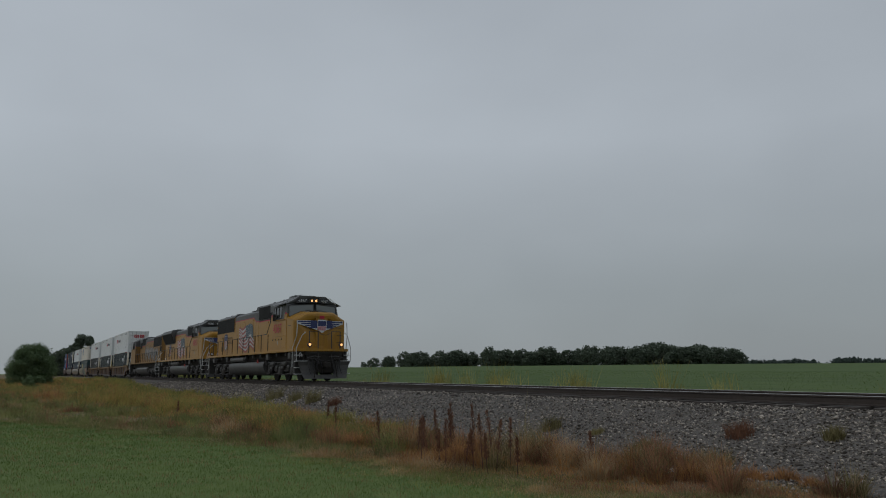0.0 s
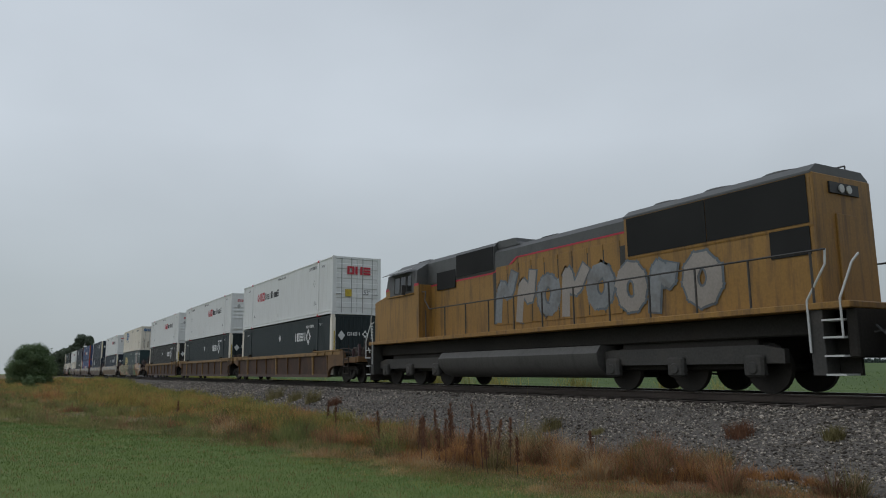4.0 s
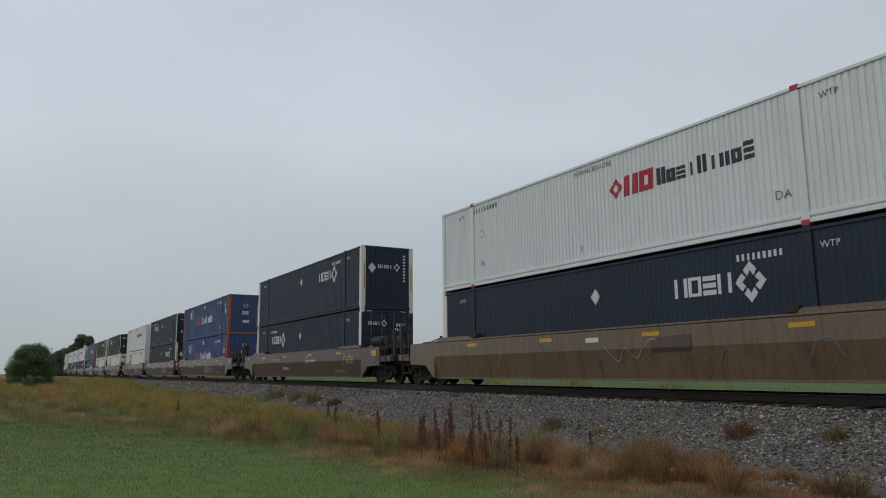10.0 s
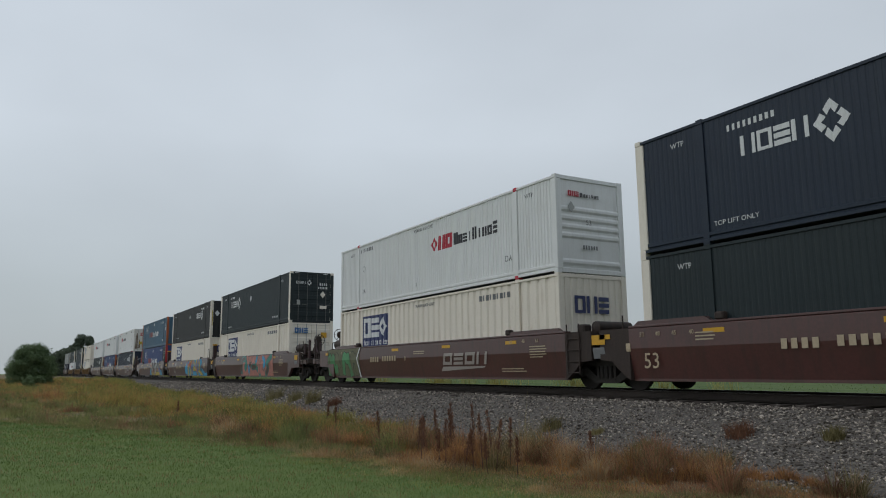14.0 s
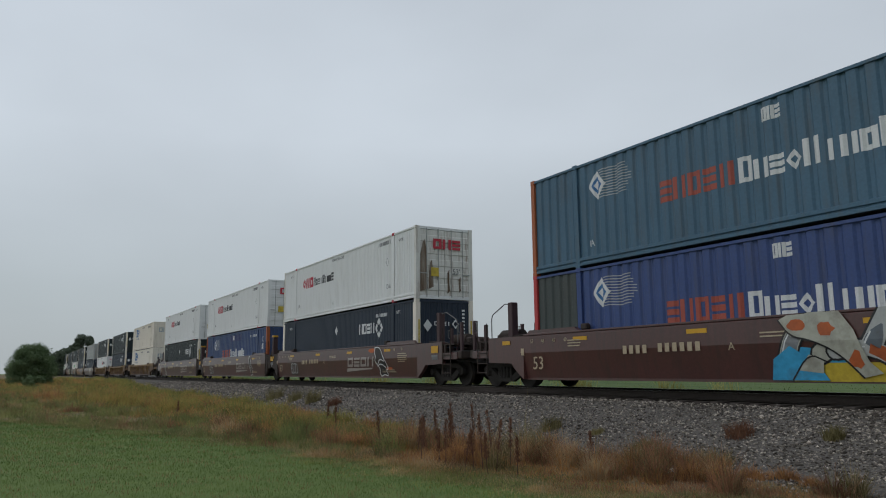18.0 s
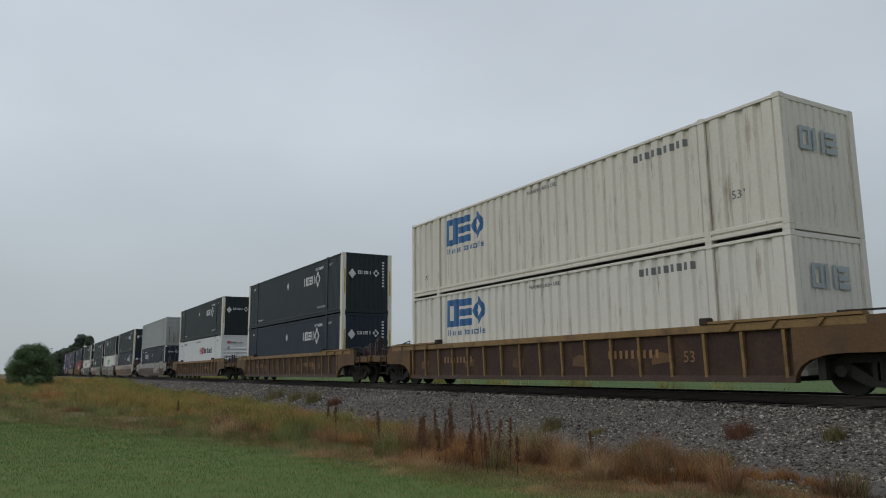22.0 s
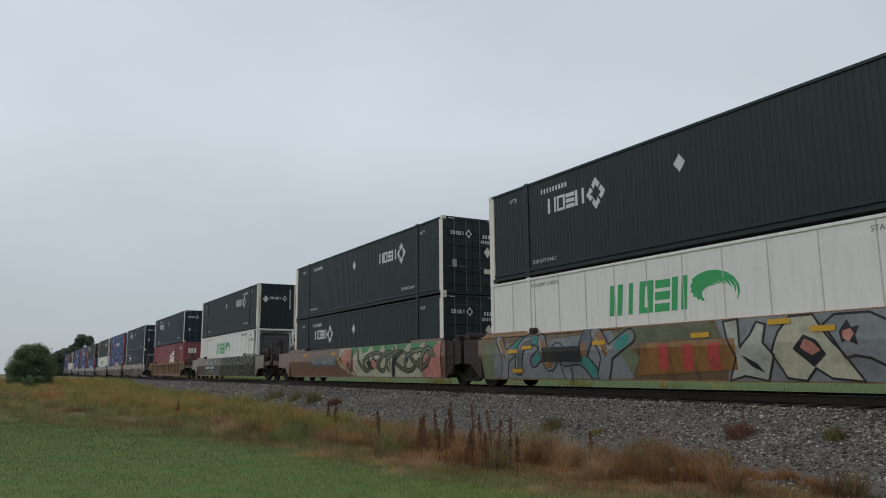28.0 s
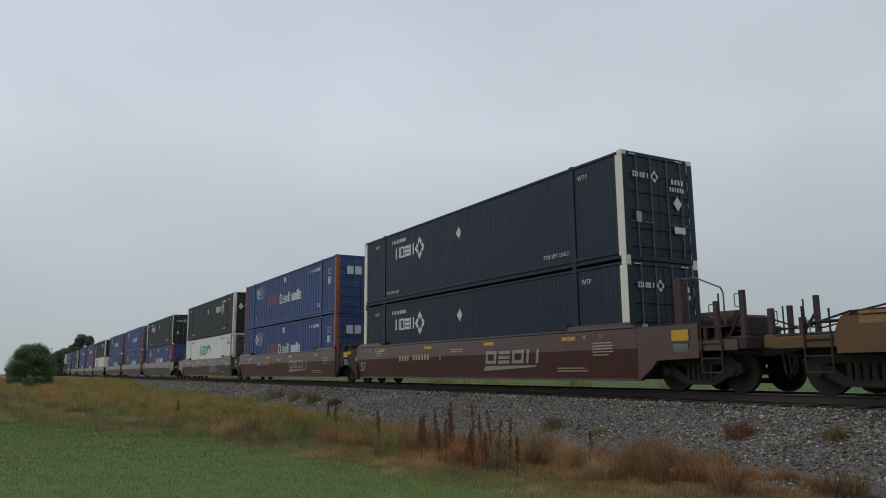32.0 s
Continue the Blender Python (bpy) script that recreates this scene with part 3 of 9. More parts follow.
def blades(x, y, z, height, width, lean, rg, name, mat, bent=True, middle=None, spin=.5):
    """Bent grass blades standing at the points given, each a tapered strip of two quads."""
    n = len(x)
    a = rg.uniform(0, 2 * np.pi, n)
    dx, dy = np.cos(a), np.sin(a)
    b = rg.uniform(0, 2 * np.pi, n)
    if middle:                                           # a tuft: its blades arch outwards
        b = np.arctan2(y - middle[1], x - middle[0]) + rg.normal(0, spin, n)
    lx, ly = np.cos(b) * lean * height, np.sin(b) * lean * height
    rows = []
    for t, w in ((0.0, 1.0), (0.55, 0.8), (1.0, 0.12)) if bent else ((0.0, 1.0), (1.0, 0.3)):
        cx, cy, cz = x + lx * t * t, y + ly * t * t, z + height * (t - 0.18 * lean * t * t)
        rows += [np.stack([cx - dx * width * w, cy - dy * width * w, cz], -1), np.stack([cx + dx * width * w, cy + dy * width * w, cz], -1)]
    co = np.stack(rows, 1).reshape(-1, 3)
    base = np.arange(n)[:, None] * len(rows)
    f = np.concatenate([base + np.array([[k, k + 1, k + 3, k + 2]]) for k in range(0, len(rows) - 2, 2)], 0)
    return raw_mesh(name, co, f, mat)


rg = np.random.default_rng(11)
GRASS = {
    "lawn": leaf_material("lawn_blades", (0.090, 0.142, 0.037), (0.164, 0.220, 0.061), 2.2, .10, .8, .5),
    "lawn_dry": leaf_material("dry_lawn_blades", (0.20, 0.170, 0.070), (0.36, 0.29, 0.14), 1.0, .4, 1.5),
    "green": leaf_material("weed_green", (0.105, 0.128, 0.040), (0.36, 0.375, 0.135), 1.9, .36, 1.4),
    "lush": leaf_material("weed_deep_green", (0.095, 0.120, 0.046), (0.29, 0.315, 0.13), 1.4, .40, 1.6),
    "yellow": leaf_material("weed_yellow", (0.19, 0.175, 0.048), (0.50, 0.42, 0.13), 1.8, .40, 1.2),
    "red": leaf_material("weed_russet", (0.112, 0.055, 0.034), (0.52, 0.268, 0.152), 1.2, .6, 1.8),
    "sage": leaf_material("weed_grey_green", (0.080, 0.070, 0.032), (0.32, 0.275, 0.125), 1.0, .7, 1.5),
    "rust": leaf_material("weed_rust_orange", (0.22, 0.104, 0.040), (0.70, 0.39, 0.155), 1.3, .6, 1.8),
    "straw": leaf_material("weed_straw", (0.25, 0.175, 0.095), (0.62, 0.46, 0.27), 1.2, .6, 1.8),
    "seed": leaf_material("seed_heads", (0.105, 0.054, 0.036), (0.25, 0.125, 0.075)),
}

# the mown lawn, in view in front of the tripod
n = 330000
lx = -5 - 26 * rg.uniform(0, 1, n) ** 1.5
ly = rg.uniform(-7, 9, n)
keep = (ly < lawn_edge(lx) + rg.normal(0, .25, n)) & (ly > 0.0 - (-lx - 5) * 0.30 - 1.5)
lx, ly = lx[keep], ly[keep]
far = np.hypot(lx, ly)
r_lawn = random.Random(51)                               # uneven growth over the lawn
lawn_tone = .5 + sum(np.sin((lx * r_lawn.uniform(-1, 1) + ly * r_lawn.uniform(-1, 1)) * r_lawn.uniform(3, 16) + k) for k in range(14)) / 12
me = blades(lx, ly, ground_z(lx, ly) - .01, rg.uniform(.014, .034, len(lx)) * (1 + far / 40) * np.interp(lawn_tone, [.25, .75], [.8, 1.35]), rg.uniform(.0010, .0021, len(lx)) * (1 + far / 14), rg.uniform(0, .45, len(lx)), rg, "lawn_grass", GRASS["lawn"], False)
tagged(new("lawn_grass", me), "short mown green lawn grass", "grass", kind="stuff")
dry = (lawn_tone < .36) & (rg.uniform(0, 1, len(lx)) < .30) | (ly > lawn_edge(lx) - .9) & (rg.uniform(0, 1, len(lx)) < .16)
dx_, dy_ = lx[dry], ly[dry]
me = blades(dx_, dy_, ground_z(dx_, dy_) - .01, rg.uniform(.03, .06, len(dx_)) * (1 + np.hypot(dx_, dy_) / 40), rg.uniform(.0016, .003, len(dx_)) * (1 + np.hypot(dx_, dy_) / 14), rg.uniform(0, .5, len(dx_)), rg, "dry_lawn_grass", GRASS["lawn_dry"], False)
tagged(new("dry_lawn_grass", me), "dry yellowish blades in the mown lawn", "grass", kind="stuff")


def clumps(kind, cx, cy, per, spread, h0, h1, width, name, label, droop=(.05, .55)):
    m = len(cx)
    x = np.repeat(cx, per) + rg.normal(0, 1, m * per) * np.repeat(spread, per)
    y = np.repeat(cy, per) + rg.normal(0, 1, m * per) * np.repeat(spread, per)
    low = np.interp(cx, [-16, -12, -9], [1, .6, .42]) * np.interp(patches(cx, cy, 2.6, 41), [.25, .75], [.5, 1.3]) * np.interp(patches(cx, cy, .75, 43), [.25, .75], [.55, 1.35])
    if name == "dry_weeds":
        low = low * 0 + 1.0
    h = np.repeat(rg.uniform(h0, h1, m) * low, per) * rg.uniform(.5, 1.1, m * per)
    d = np.hypot(x, y)
    me = blades(x, y, ground_z(x, y) - .02, h, width * (1 + d / 22) * rg.uniform(.45, .95, m * per), rg.uniform(*droop, m * per), rg, name, GRASS[kind], name == "dry_weeds")
    tagged(new(name, me), label, "weeds", kind="stuff")


def patches(x, y, size, seed):
    """Uneven patches over the ground, about 0 to 1."""
    r = random.Random(seed)
    v = 0.0
    for k in range(5):
        a, f, ph = r.uniform(0, 6.28), r.uniform(.6, 1.7) / size, r.uniform(0, 6.28)
        v = v + np.sin((x * .55 * math.cos(a) + y * math.sin(a)) * f * 6.28 + ph)
    return .5 + v / 5


def strip_points(n, far_bias=1.6, lo=0.0, hi=1.0):
    """Points of the weedy strip between the lawn and the foot of the ballast."""
    x = -3.5 - 96 * rg.uniform(0, 1, n) ** far_bias
    edge = lawn_edge(x)
    foot = weed_foot(x)
    u = rg.uniform(lo, hi, n)
    return x, edge + np.maximum(foot - edge, .3) * u


def spread_weeds(kind, n, per, spread, h0, h1, width, name, label, size, seed, thr, bias=1.6, lo=0.0, hi=1.0, near=-12.5):
    x, y = strip_points(n, bias, lo, hi)
    p = patches(x, y, size, seed)
    keep = p + rg.normal(0, .12, len(x)) > thr
    if kind in ("green", "straw", "yellow", "lush"):     # the dry end of the strip has little green
        keep &= rg.uniform(0, 1, len(x)) < np.interp(x, [near - 6.5, near], [1, 0])
    clumps(kind, x[keep], y[keep], per, np.full(keep.sum(), spread), h0, h1, width, name, label, (.15, 1.0))


# across the strip: brown and dark green at the lawn, green in the middle, orange and yellow towards the stones
spread_weeds("green", 11000, 20, .15, .06, .22, .0036, "weed_grass", "unmown green weeds along the railway", 3.2, 1, .28)
spread_weeds("lush", 4600, 26, .18, .10, .28, .0042, "lush_weeds", "deep green weeds along the railway", 2.2, 51, .44, 1.3, .0, .75)
spread_weeds("straw", 6200, 14, .17, .05, .20, .0030, "dry_grass", "dry straw-coloured grass along the railway", 2.0, 2, .56, 1.6, 0, .6)
spread_weeds("red", 6600, 24, .15, .06, .26, .0032, "russet_grass", "russet dried weeds along the railway", 2.6, 3, .52, 2.0, .02, .8)
spread_weeds("rust", 6400, 16, .17, .06, .22, .0034, "rust_grass", "rust-orange dried grass along the railway", 2.6, 4, .37, 1.6, .20)
spread_weeds("straw", 3000, 14, .13, .04, .13, .0030, "dry_grass", "dry straw-coloured grass at the edge of the lawn", 2, 9, .60, 1.8, -.10, .16)
spread_weeds("rust", 3600, 18, .28, .14, .32, .0050, "rust_grass", "rust-orange tall weeds along the railway", 4, 21, .44, .9, .40, .88)
spread_weeds("yellow", 5200, 24, .24, .14, .36, .0050, "yellow_weeds", "yellowing tall weeds along the railway", 3.0, 5, .56, 1.0, .45, 1.0)
spread_weeds("green", 4200, 24, .24, .12, .34, .0050, "tall_weeds", "tall olive green weeds along the railway", 3, 6, .40, 1.0, .1, 1.0)
for kind, per, h1, seed, thr, lo, hi in (("red", 18, .15, 13, .55, .15, .85), ("rust", 14, .12, 14, .50, .0, .85), ("sage", 18, .14, 17, .5, 0, .9), ("straw", 8, .12, 15, .60, 0, .9), ("straw", 10, .08, 16, .5, -.25, .25), ("green", 16, .12, 18, .36, -.3, .45), ("lush", 12, .10, 19, .50, -.25, .35), ("straw", 9, .07, 20, .34, -.45, .40), ("yellow", 9, .07, 22, .36, -.55, .30)):
    x = rg.uniform(-13, -3.5, 1500)
    y = lawn_edge(x) + (weed_foot(x) - lawn_edge(x)) * rg.uniform(lo, hi, 1500)
    keep = patches(x, y, 2.2, seed) + rg.normal(0, .1, len(x)) > thr
    clumps(kind, x[keep], y[keep], max(5, int(per * .75)), np.full(keep.sum(), .12), .04, h1, .0030, "dry_weeds", "dry russet and straw weeds beside the ballast")
x = rg.uniform(-11.5, -4.5, 150)
y = lawn_edge(x) + rg.uniform(.1, 1.5, 150)
clumps("straw", x, y, 7, np.full(150, .05), .22, .52, .0022, "dry_stems", "thin pale straw stems beside the ballast")
# pale dead grass where the mower stops
x = rg.uniform(-14, -3.6, 3400)
y = lawn_edge(x) + rg.normal(.12, .34, 3400)
clumps("straw", x[:2100], y[:2100], 10, np.full(2100, .09), .08, .26, .0026, "edge_grass", "pale dead grass at the edge of the lawn", (.3, 1.4))
clumps("rust", x[2100:], y[2100:], 10, np.full(1300, .09), .08, .24, .0026, "edge_grass", "orange dead grass at the edge of the lawn", (.3, 1.4))
# rough grass between the far rail and the field
x = 12 - 130 * rg.uniform(0, 1, 3600) ** 1.3
y = TRACK + rg.uniform(4.4, 8.0, 3600)
p = patches(x, y, 5, 31)
clumps("yellow", x[p > .6], y[p > .6], 7, np.full((p > .6).sum(), .22), .12, .34, .007, "trackside_grass", "yellow-green rough grass beyond the track")
clumps("green", x[p <= .6], y[p <= .6], 7, np.full((p <= .6).sum(), .22), .08, .26, .007, "trackside_grass", "green rough grass beyond the track")
x = rg.uniform(-46, -3, 46)
y = TRACK + rg.uniform(4.8, 7.5, 46)
clumps("yellow", x, y, 60, rg.uniform(.10, .40, 46), .55, 1.15, .006, "tall_trackside_weeds", "tall yellow-green weeds beyond the track", (.05, .5))
# tussocks that stand out one by one
TUSSOCKS = [("green", -11.9, 8.0, .26, .62), ("green", -11.35, 8.3, .34, .74), ("green", -10.9, 8.3, .30, .66), ("red", -10.4, 8.1, .34, .50), ("red", -10.0, 8.3, .28, .44), ("red", -9.4, 8.35, .28, .52), ("red", -9.15, 8.5, .22, .46),
            ("straw", -8.85, 8.4, .18, .46), ("green", -8.7, 8.55, .16, .40), ("red", -9.1, 9.35, .36, .58), ("red", -8.8, 9.2, .26, .44), ("rust", -8.5, 9.4, .20, .34), ("straw", -8.3, 9.5, .14, .36), ("green", -8.2, 9.8, .22, .36),
            ("green", -7.7, 8.75, .16, .26), ("straw", -7.5, 8.9, .14, .28), ("rust", -7.2, 9.3, .22, .24), ("rust", -6.9, 9.6, .20, .24), ("red", -7.9, 9.2, .24, .32), ("rust", -6.4, 9.5, .18, .18),
            ("red", -14.3, 7.1, .40, .60), ("green", -14.1, 6.9, .34, .62), ("red", -14.5, 7.7, .40, .66), ("red", -13.2, 7.7, .32, .56), ("red", -12.6, 7.7, .30, .60), ("rust", -11.1, 7.2, .24, .30),
            ("red", -15.9, 6.3, .50, .50), ("green", -17.0, 5.6, .50, .55), ("rust", -22.7, 7.9, .56, .48), ("green", -24.3, 4.6, .48, .42), ("green", -18.4, 6.4, .55, .60), ("green", -16.6, 7.2, .45, .52),
            ("rust", -44.1, 1.8, .86, .68), ("red", -19.2, 5.4, .40, .46), ("green", -20.8, 6.6, .57, .55), ("yellow", -36.2, 4.0, 1.5, .8), ("yellow", -30.3, 5.4, 1.0, .7), ("rust", -18.0, 8.2, .4, .5)]
rt = random.Random(12)
for k in range(36):
    tx = rt.uniform(-15.5, -5.6)
    near, foot = float(lawn_edge(tx)), float(weed_foot(tx))
    ty = near + (foot - near) * rt.uniform(.40, .98)
    TUSSOCKS.append((("red", "sage", "rust", "straw", "red", "rust")[k % 6], tx, ty, rt.uniform(.15, .32), rt.uniform(.30, .60)))
for k in range(46):
    tx = -13.0 - 30 * rt.random() ** 1.3
    near, foot = float(lawn_edge(tx)), float(weed_foot(tx))
    f = rt.uniform(.04, .96)
    kind = ("lush", "red", "green", "straw", "red")[k % 5] if f < .45 else ("rust", "green", "yellow", "rust", "lush")[k % 5]
    TUSSOCKS.append((kind, tx, near + (foot - near) * f, rt.uniform(.22, .5), rt.uniform(.22, .46)))
for kind, tx, ty, sp, ht in TUSSOCKS:
    kind = "sage" if kind == "green" and tx > -13 else kind
    ht = ht * 1.15
    m = int((820 if tx > -13 else 560) * max(.5, sp / .4))
    a, r = rg.uniform(0, 2 * np.pi, m), sp * np.sqrt(rg.uniform(0, 1, m))
    lobes = .72 + .22 * np.sin(3 * a + rg.uniform(0, 6)) + .16 * np.sin(7 * a + rg.uniform(0, 6))      # ragged outline
    x, y = tx + r * lobes * 1.25 * np.cos(a), ty + r * lobes * 1.1 * np.sin(a)
    tall = ht * rg.uniform(.22, 1.0, m) ** .8 * (1.08 - .55 * r / sp) * (.75 + .45 * lobes) * np.where(rg.uniform(0, 1, m) < .05, 1.35, 1.0)
    other = {"sage": "straw", "red": "sage", "rust": "red", "straw": "rust", "green": "lush", "lush": "red", "yellow": "rust"}[kind]
    mixed_in = rg.uniform(0, 1, m) < .30                 # dead blades among the living
    thick_ = rg.uniform(.0014, .0040, m) * (1 + math.hypot(tx, ty) / 40)
    lean = (.10 + .50 * r / sp) * rg.uniform(.2, 2.0, m)
    me = blades(x, y, ground_z(x, y) - .02, tall, thick_, lean, rg, "grass_tussock", GRASS[kind], True, (tx, ty), 1.0)
    me.materials.append(GRASS[other])
    me.polygons.foreach_set("material_index", np.tile(mixed_in, 2).astype(np.int32))
    tagged(new("grass_tussock", me), {"green": "green grass tussock beside the ballast", "lush": "deep green leafy weed clump beside the lawn", "sage": "grey-green grass tussock beside the ballast", "red": "russet dried tussock beside the ballast", "straw": "pale straw grass tussock beside the ballast", "yellow": "yellow-green weed clump beside the railway", "rust": "rust-orange dried grass tuft beside the railway"}[kind], "grass tussock", "tussocks beside the ballast")
# low plants on the stones
for tx, ty, sp, ht, kind in ((-8.76, 11.08, .24, .30, "red"), (-7.17, 11.31, .15, .24, "green"), (-13.4, 10.6, .22, .32, "green"), (-11.9, 10.6, .16, .12, "green"), (-10.2, 10.2, .2, .15, "green"), (-34.2, 10.7, .42, .62, "green"), (-31.3, 10.7, .30, .48, "green"), (-29.1, 10.7, .32, .62, "green"), (-26.7, 10.7, .24, .36, "red")):
    m = 320
    a, r = rg.uniform(0, 2 * np.pi, m), sp * np.sqrt(rg.uniform(0, 1, m))
    x, y = tx + r * np.cos(a), ty + r * np.sin(a)
    me = blades(x, y, ground_z(x, y) - .02, ht * rg.uniform(.4, 1.15, m), rg.uniform(.003, .007, m), rg.uniform(.15, .9, m), rg, "weed_plant", GRASS["seed" if kind == "red" else "sage"])
    tagged(new("weed_plant", me), "dark red weed growing in the ballast" if kind == "red" else "low green weed growing in the ballast", "weed", "weeds in the ballast")
# dark dock stalks with seed heads
for k, (tx, ty, ht) in enumerate([(-11.9, 6.5, 1.0), (-11.7, 6.7, .8), (-11.3, 6.6, .92), (-11.0, 6.8, .75), (-10.55, 6.7, .86), (-10.35, 6.75, 1.02), (-10.2, 6.9, .9), (-10.0, 6.6, .8), (-12.2, 6.6, .9), (-9.6, 6.9, .72), (-14.6, 6.9, .9), (-17.6, 7.1, .95), (-27, 5.0, .75), (-12.6, 7.2, 1.15), (-12.3, 7.4, 1.3), (-11.5, 7.3, 1.2), (-10.7, 7.2, 1.15), (-10.5, 7.4, 1.0), (-13.1, 7.0, .9), (-12.9, 7.6, 1.0), (-11.9, 7.1, 1.2), (-9.0, 7.9, .8), (-20.5, 8.0, .9)]):
    z = float(ground_z(tx, ty))
    st = thing("dock_plant", "dead dock stalk with dark brown seed head", "weed", "dock stalks in the weeds")
    lean = (rg.uniform(-.13, .13), rg.uniform(-.06, .06))
    ht = ht * rg.uniform(.72, .98)
    part("stem", Mesh().tube((tx, ty, z - .03), (tx + lean[0], ty + lean[1], z + ht), .007, 5, .004), MAT["car_red"], st)
    m = 260
    t = rg.uniform(.30, 1.0, m) ** .8
    thin_ = np.interp(t, [.2, .6, 1.0], [.030, .024, .010])
    hx, hy = tx + lean[0] * t + rg.normal(0, 1, m) * thin_, ty + lean[1] * t + rg.normal(0, 1, m) * thin_
    seeds = part("seed_head", blades(hx, hy, z + ht * t - .02, rg.uniform(.02, .06, m), rg.uniform(.003, .007, m), rg.uniform(.2, .9, m), rg, "seed_head", GRASS["seed"]), None, st)
    seeds["kind"] = "stuff"

# crushed stone on the bank
stone_mat = leaf_material("crushed_stone", (0.056, 0.047, 0.040), (0.50, 0.44, 0.375), .35, 1.0, .8, 0)
stone_mat.node_tree.nodes["Mix"].inputs[0].default_value = 0.3
tone = stone_mat.node_tree.nodes.new("ShaderNodeMath")          # most stones dark, a few pale
tone.operation = 'POWER'
tone.inputs[1].default_value = 2.3
link = stone_mat.node_tree.nodes["Mix"].inputs[0].links[0]
stone_mat.node_tree.links.new(link.from_socket, tone.inputs[0])
stone_mat.node_tree.links.new(tone.outputs[0], stone_mat.node_tree.nodes["Mix"].inputs[0])
n = 78000
bx = -4.2 - 66 * rg.uniform(0, 1, n) ** 2.1
by = rg.uniform(7.6, TRACK - 1.15, n)
foot = weed_foot(bx) - .1
keep = by > foot - rg.exponential(.25, n)
bx, by = bx[keep], by[keep]
size = rg.uniform(.007, .018, len(bx)) * rg.uniform(.8, 1.6, len(bx)) * np.where(rg.uniform(0, 1, len(bx)) < .06, 1.7, 1.0) * (1 + np.hypot(bx, by) / 70)
octa = np.array([(1, 0, 0), (0, 1, 0), (-1, 0, 0), (0, -1, 0), (0, 0, 1), (0, 0, -1)], float)
tri = np.array([(0, 1, 4), (1, 2, 4), (2, 3, 4), (3, 0, 4), (1, 0, 5), (2, 1, 5), (3, 2, 5), (0, 3, 5)])
q = octa[None] * rg.uniform(.5, 1.4, (len(bx), 6, 1)) + rg.normal(0, .30, (len(bx), 6, 3))
ang = rg.uniform(0, np.pi, len(bx))
c, s = np.cos(ang)[:, None], np.sin(ang)[:, None]
qx, qy, qz = q[:, :, 0] * c - q[:, :, 1] * s, q[:, :, 0] * s + q[:, :, 1] * c, q[:, :, 2] * .65
co = np.stack([qx, qy, qz], -1) * size[:, None, None] + np.stack([bx, by, ground_z(bx, by) + size * .35], -1)[:, None, :]
faces = (np.arange(len(bx))[:, None, None] * 6 + tri[None]).reshape(-1, 3)
tagged(new("ballast_stones", raw_mesh("ballast_stones", co.reshape(-1, 3), faces, stone_mat)), "grey crushed-stone ballast along the track", "ballast", kind="stuff")

# crop rows and rough edge on the far side of the track
n = 42000
fx = 20 - 150 * rg.uniform(0, 1, n)
fy = TRACK + 4.8 + 75 * rg.uniform(0, 1, n) ** 2
crop_mat = leaf_material("crop_leaves", (0.090, 0.142, 0.044), (0.155, 0.215, 0.068))
me = blades(fx, fy, ground_z(fx, fy) - .02, rg.uniform(.04, .12, n), .007 * (1 + (fy - TRACK) / 14), rg.uniform(.3, 1.0, n), rg, "crop", crop_mat, False)
tagged(new("crop", me), "low green crop field beyond the track", "crop", kind="stuff")


# trees
def crown(rgn, height, width, clumps_n, leaves, leaf, base=0.28):
    """Leaf cards scattered over uneven clumps."""
    pts = []
    for _ in range(clumps_n):
        t = rgn.uniform(0, 1)
        zz = height * (base + (1 - base) * t)
        rad = width * .5 * math.sin(math.pi * (0.18 + 0.74 * t)) ** .7
        a = rgn.uniform(0, 2 * math.pi)
        rr = rad * math.sqrt(rgn.uniform(.15, 1.0))
        pts.append((rr * math.cos(a), rr * math.sin(a), zz, width * rgn.uniform(.10, .19)))
    P = np.array(pts)
    idx = rgn.integers(0, len(P), leaves)
    v = rgn.normal(0, 1, (leaves, 3))
    v /= np.linalg.norm(v, axis=1)[:, None]
    c = P[idx, :3] + v * (P[idx, 3] * rgn.uniform(.55, 1.05, leaves))[:, None] * np.array([1, 1, .8])
    t1 = rgn.normal(0, 1, (leaves, 3))
    t1 /= np.linalg.norm(t1, axis=1)[:, None]
    t2 = np.cross(t1, v)
    s = leaf * rgn.uniform(.6, 1.4, leaves)[:, None]
    co = np.stack([c - t1 * s, c + t2 * s * .7, c + t1 * s, c - t2 * s * .7], 1).reshape(-1, 3)
    f = np.arange(leaves * 4).reshape(-1, 4)
    return co, f, P


def tree(name, label, seed, height, width, n_clumps, leaves, leaf, mat, base=.28):
    rgn = np.random.default_rng(seed)
    ob = thing(name, label, "bush" if "bush" in name else "tree")
    co, f, P = crown(rgn, height, width, n_clumps, leaves, leaf, base)
    tr = Mesh().tube((0, 0, -.3), (0, 0, height * .45), height * .028, 8, height * .016)
    for p in P[:: max(1, len(P) // 9)]:
        tr.tube((0, 0, height * rgn.uniform(.12, .4)), tuple(p[:3]), height * .011, 5, height * .004)
    part("trunk", tr, MAT["bark"], ob)
    part("crown", raw_mesh("crown", co, f, mat), None, ob)
    return ob


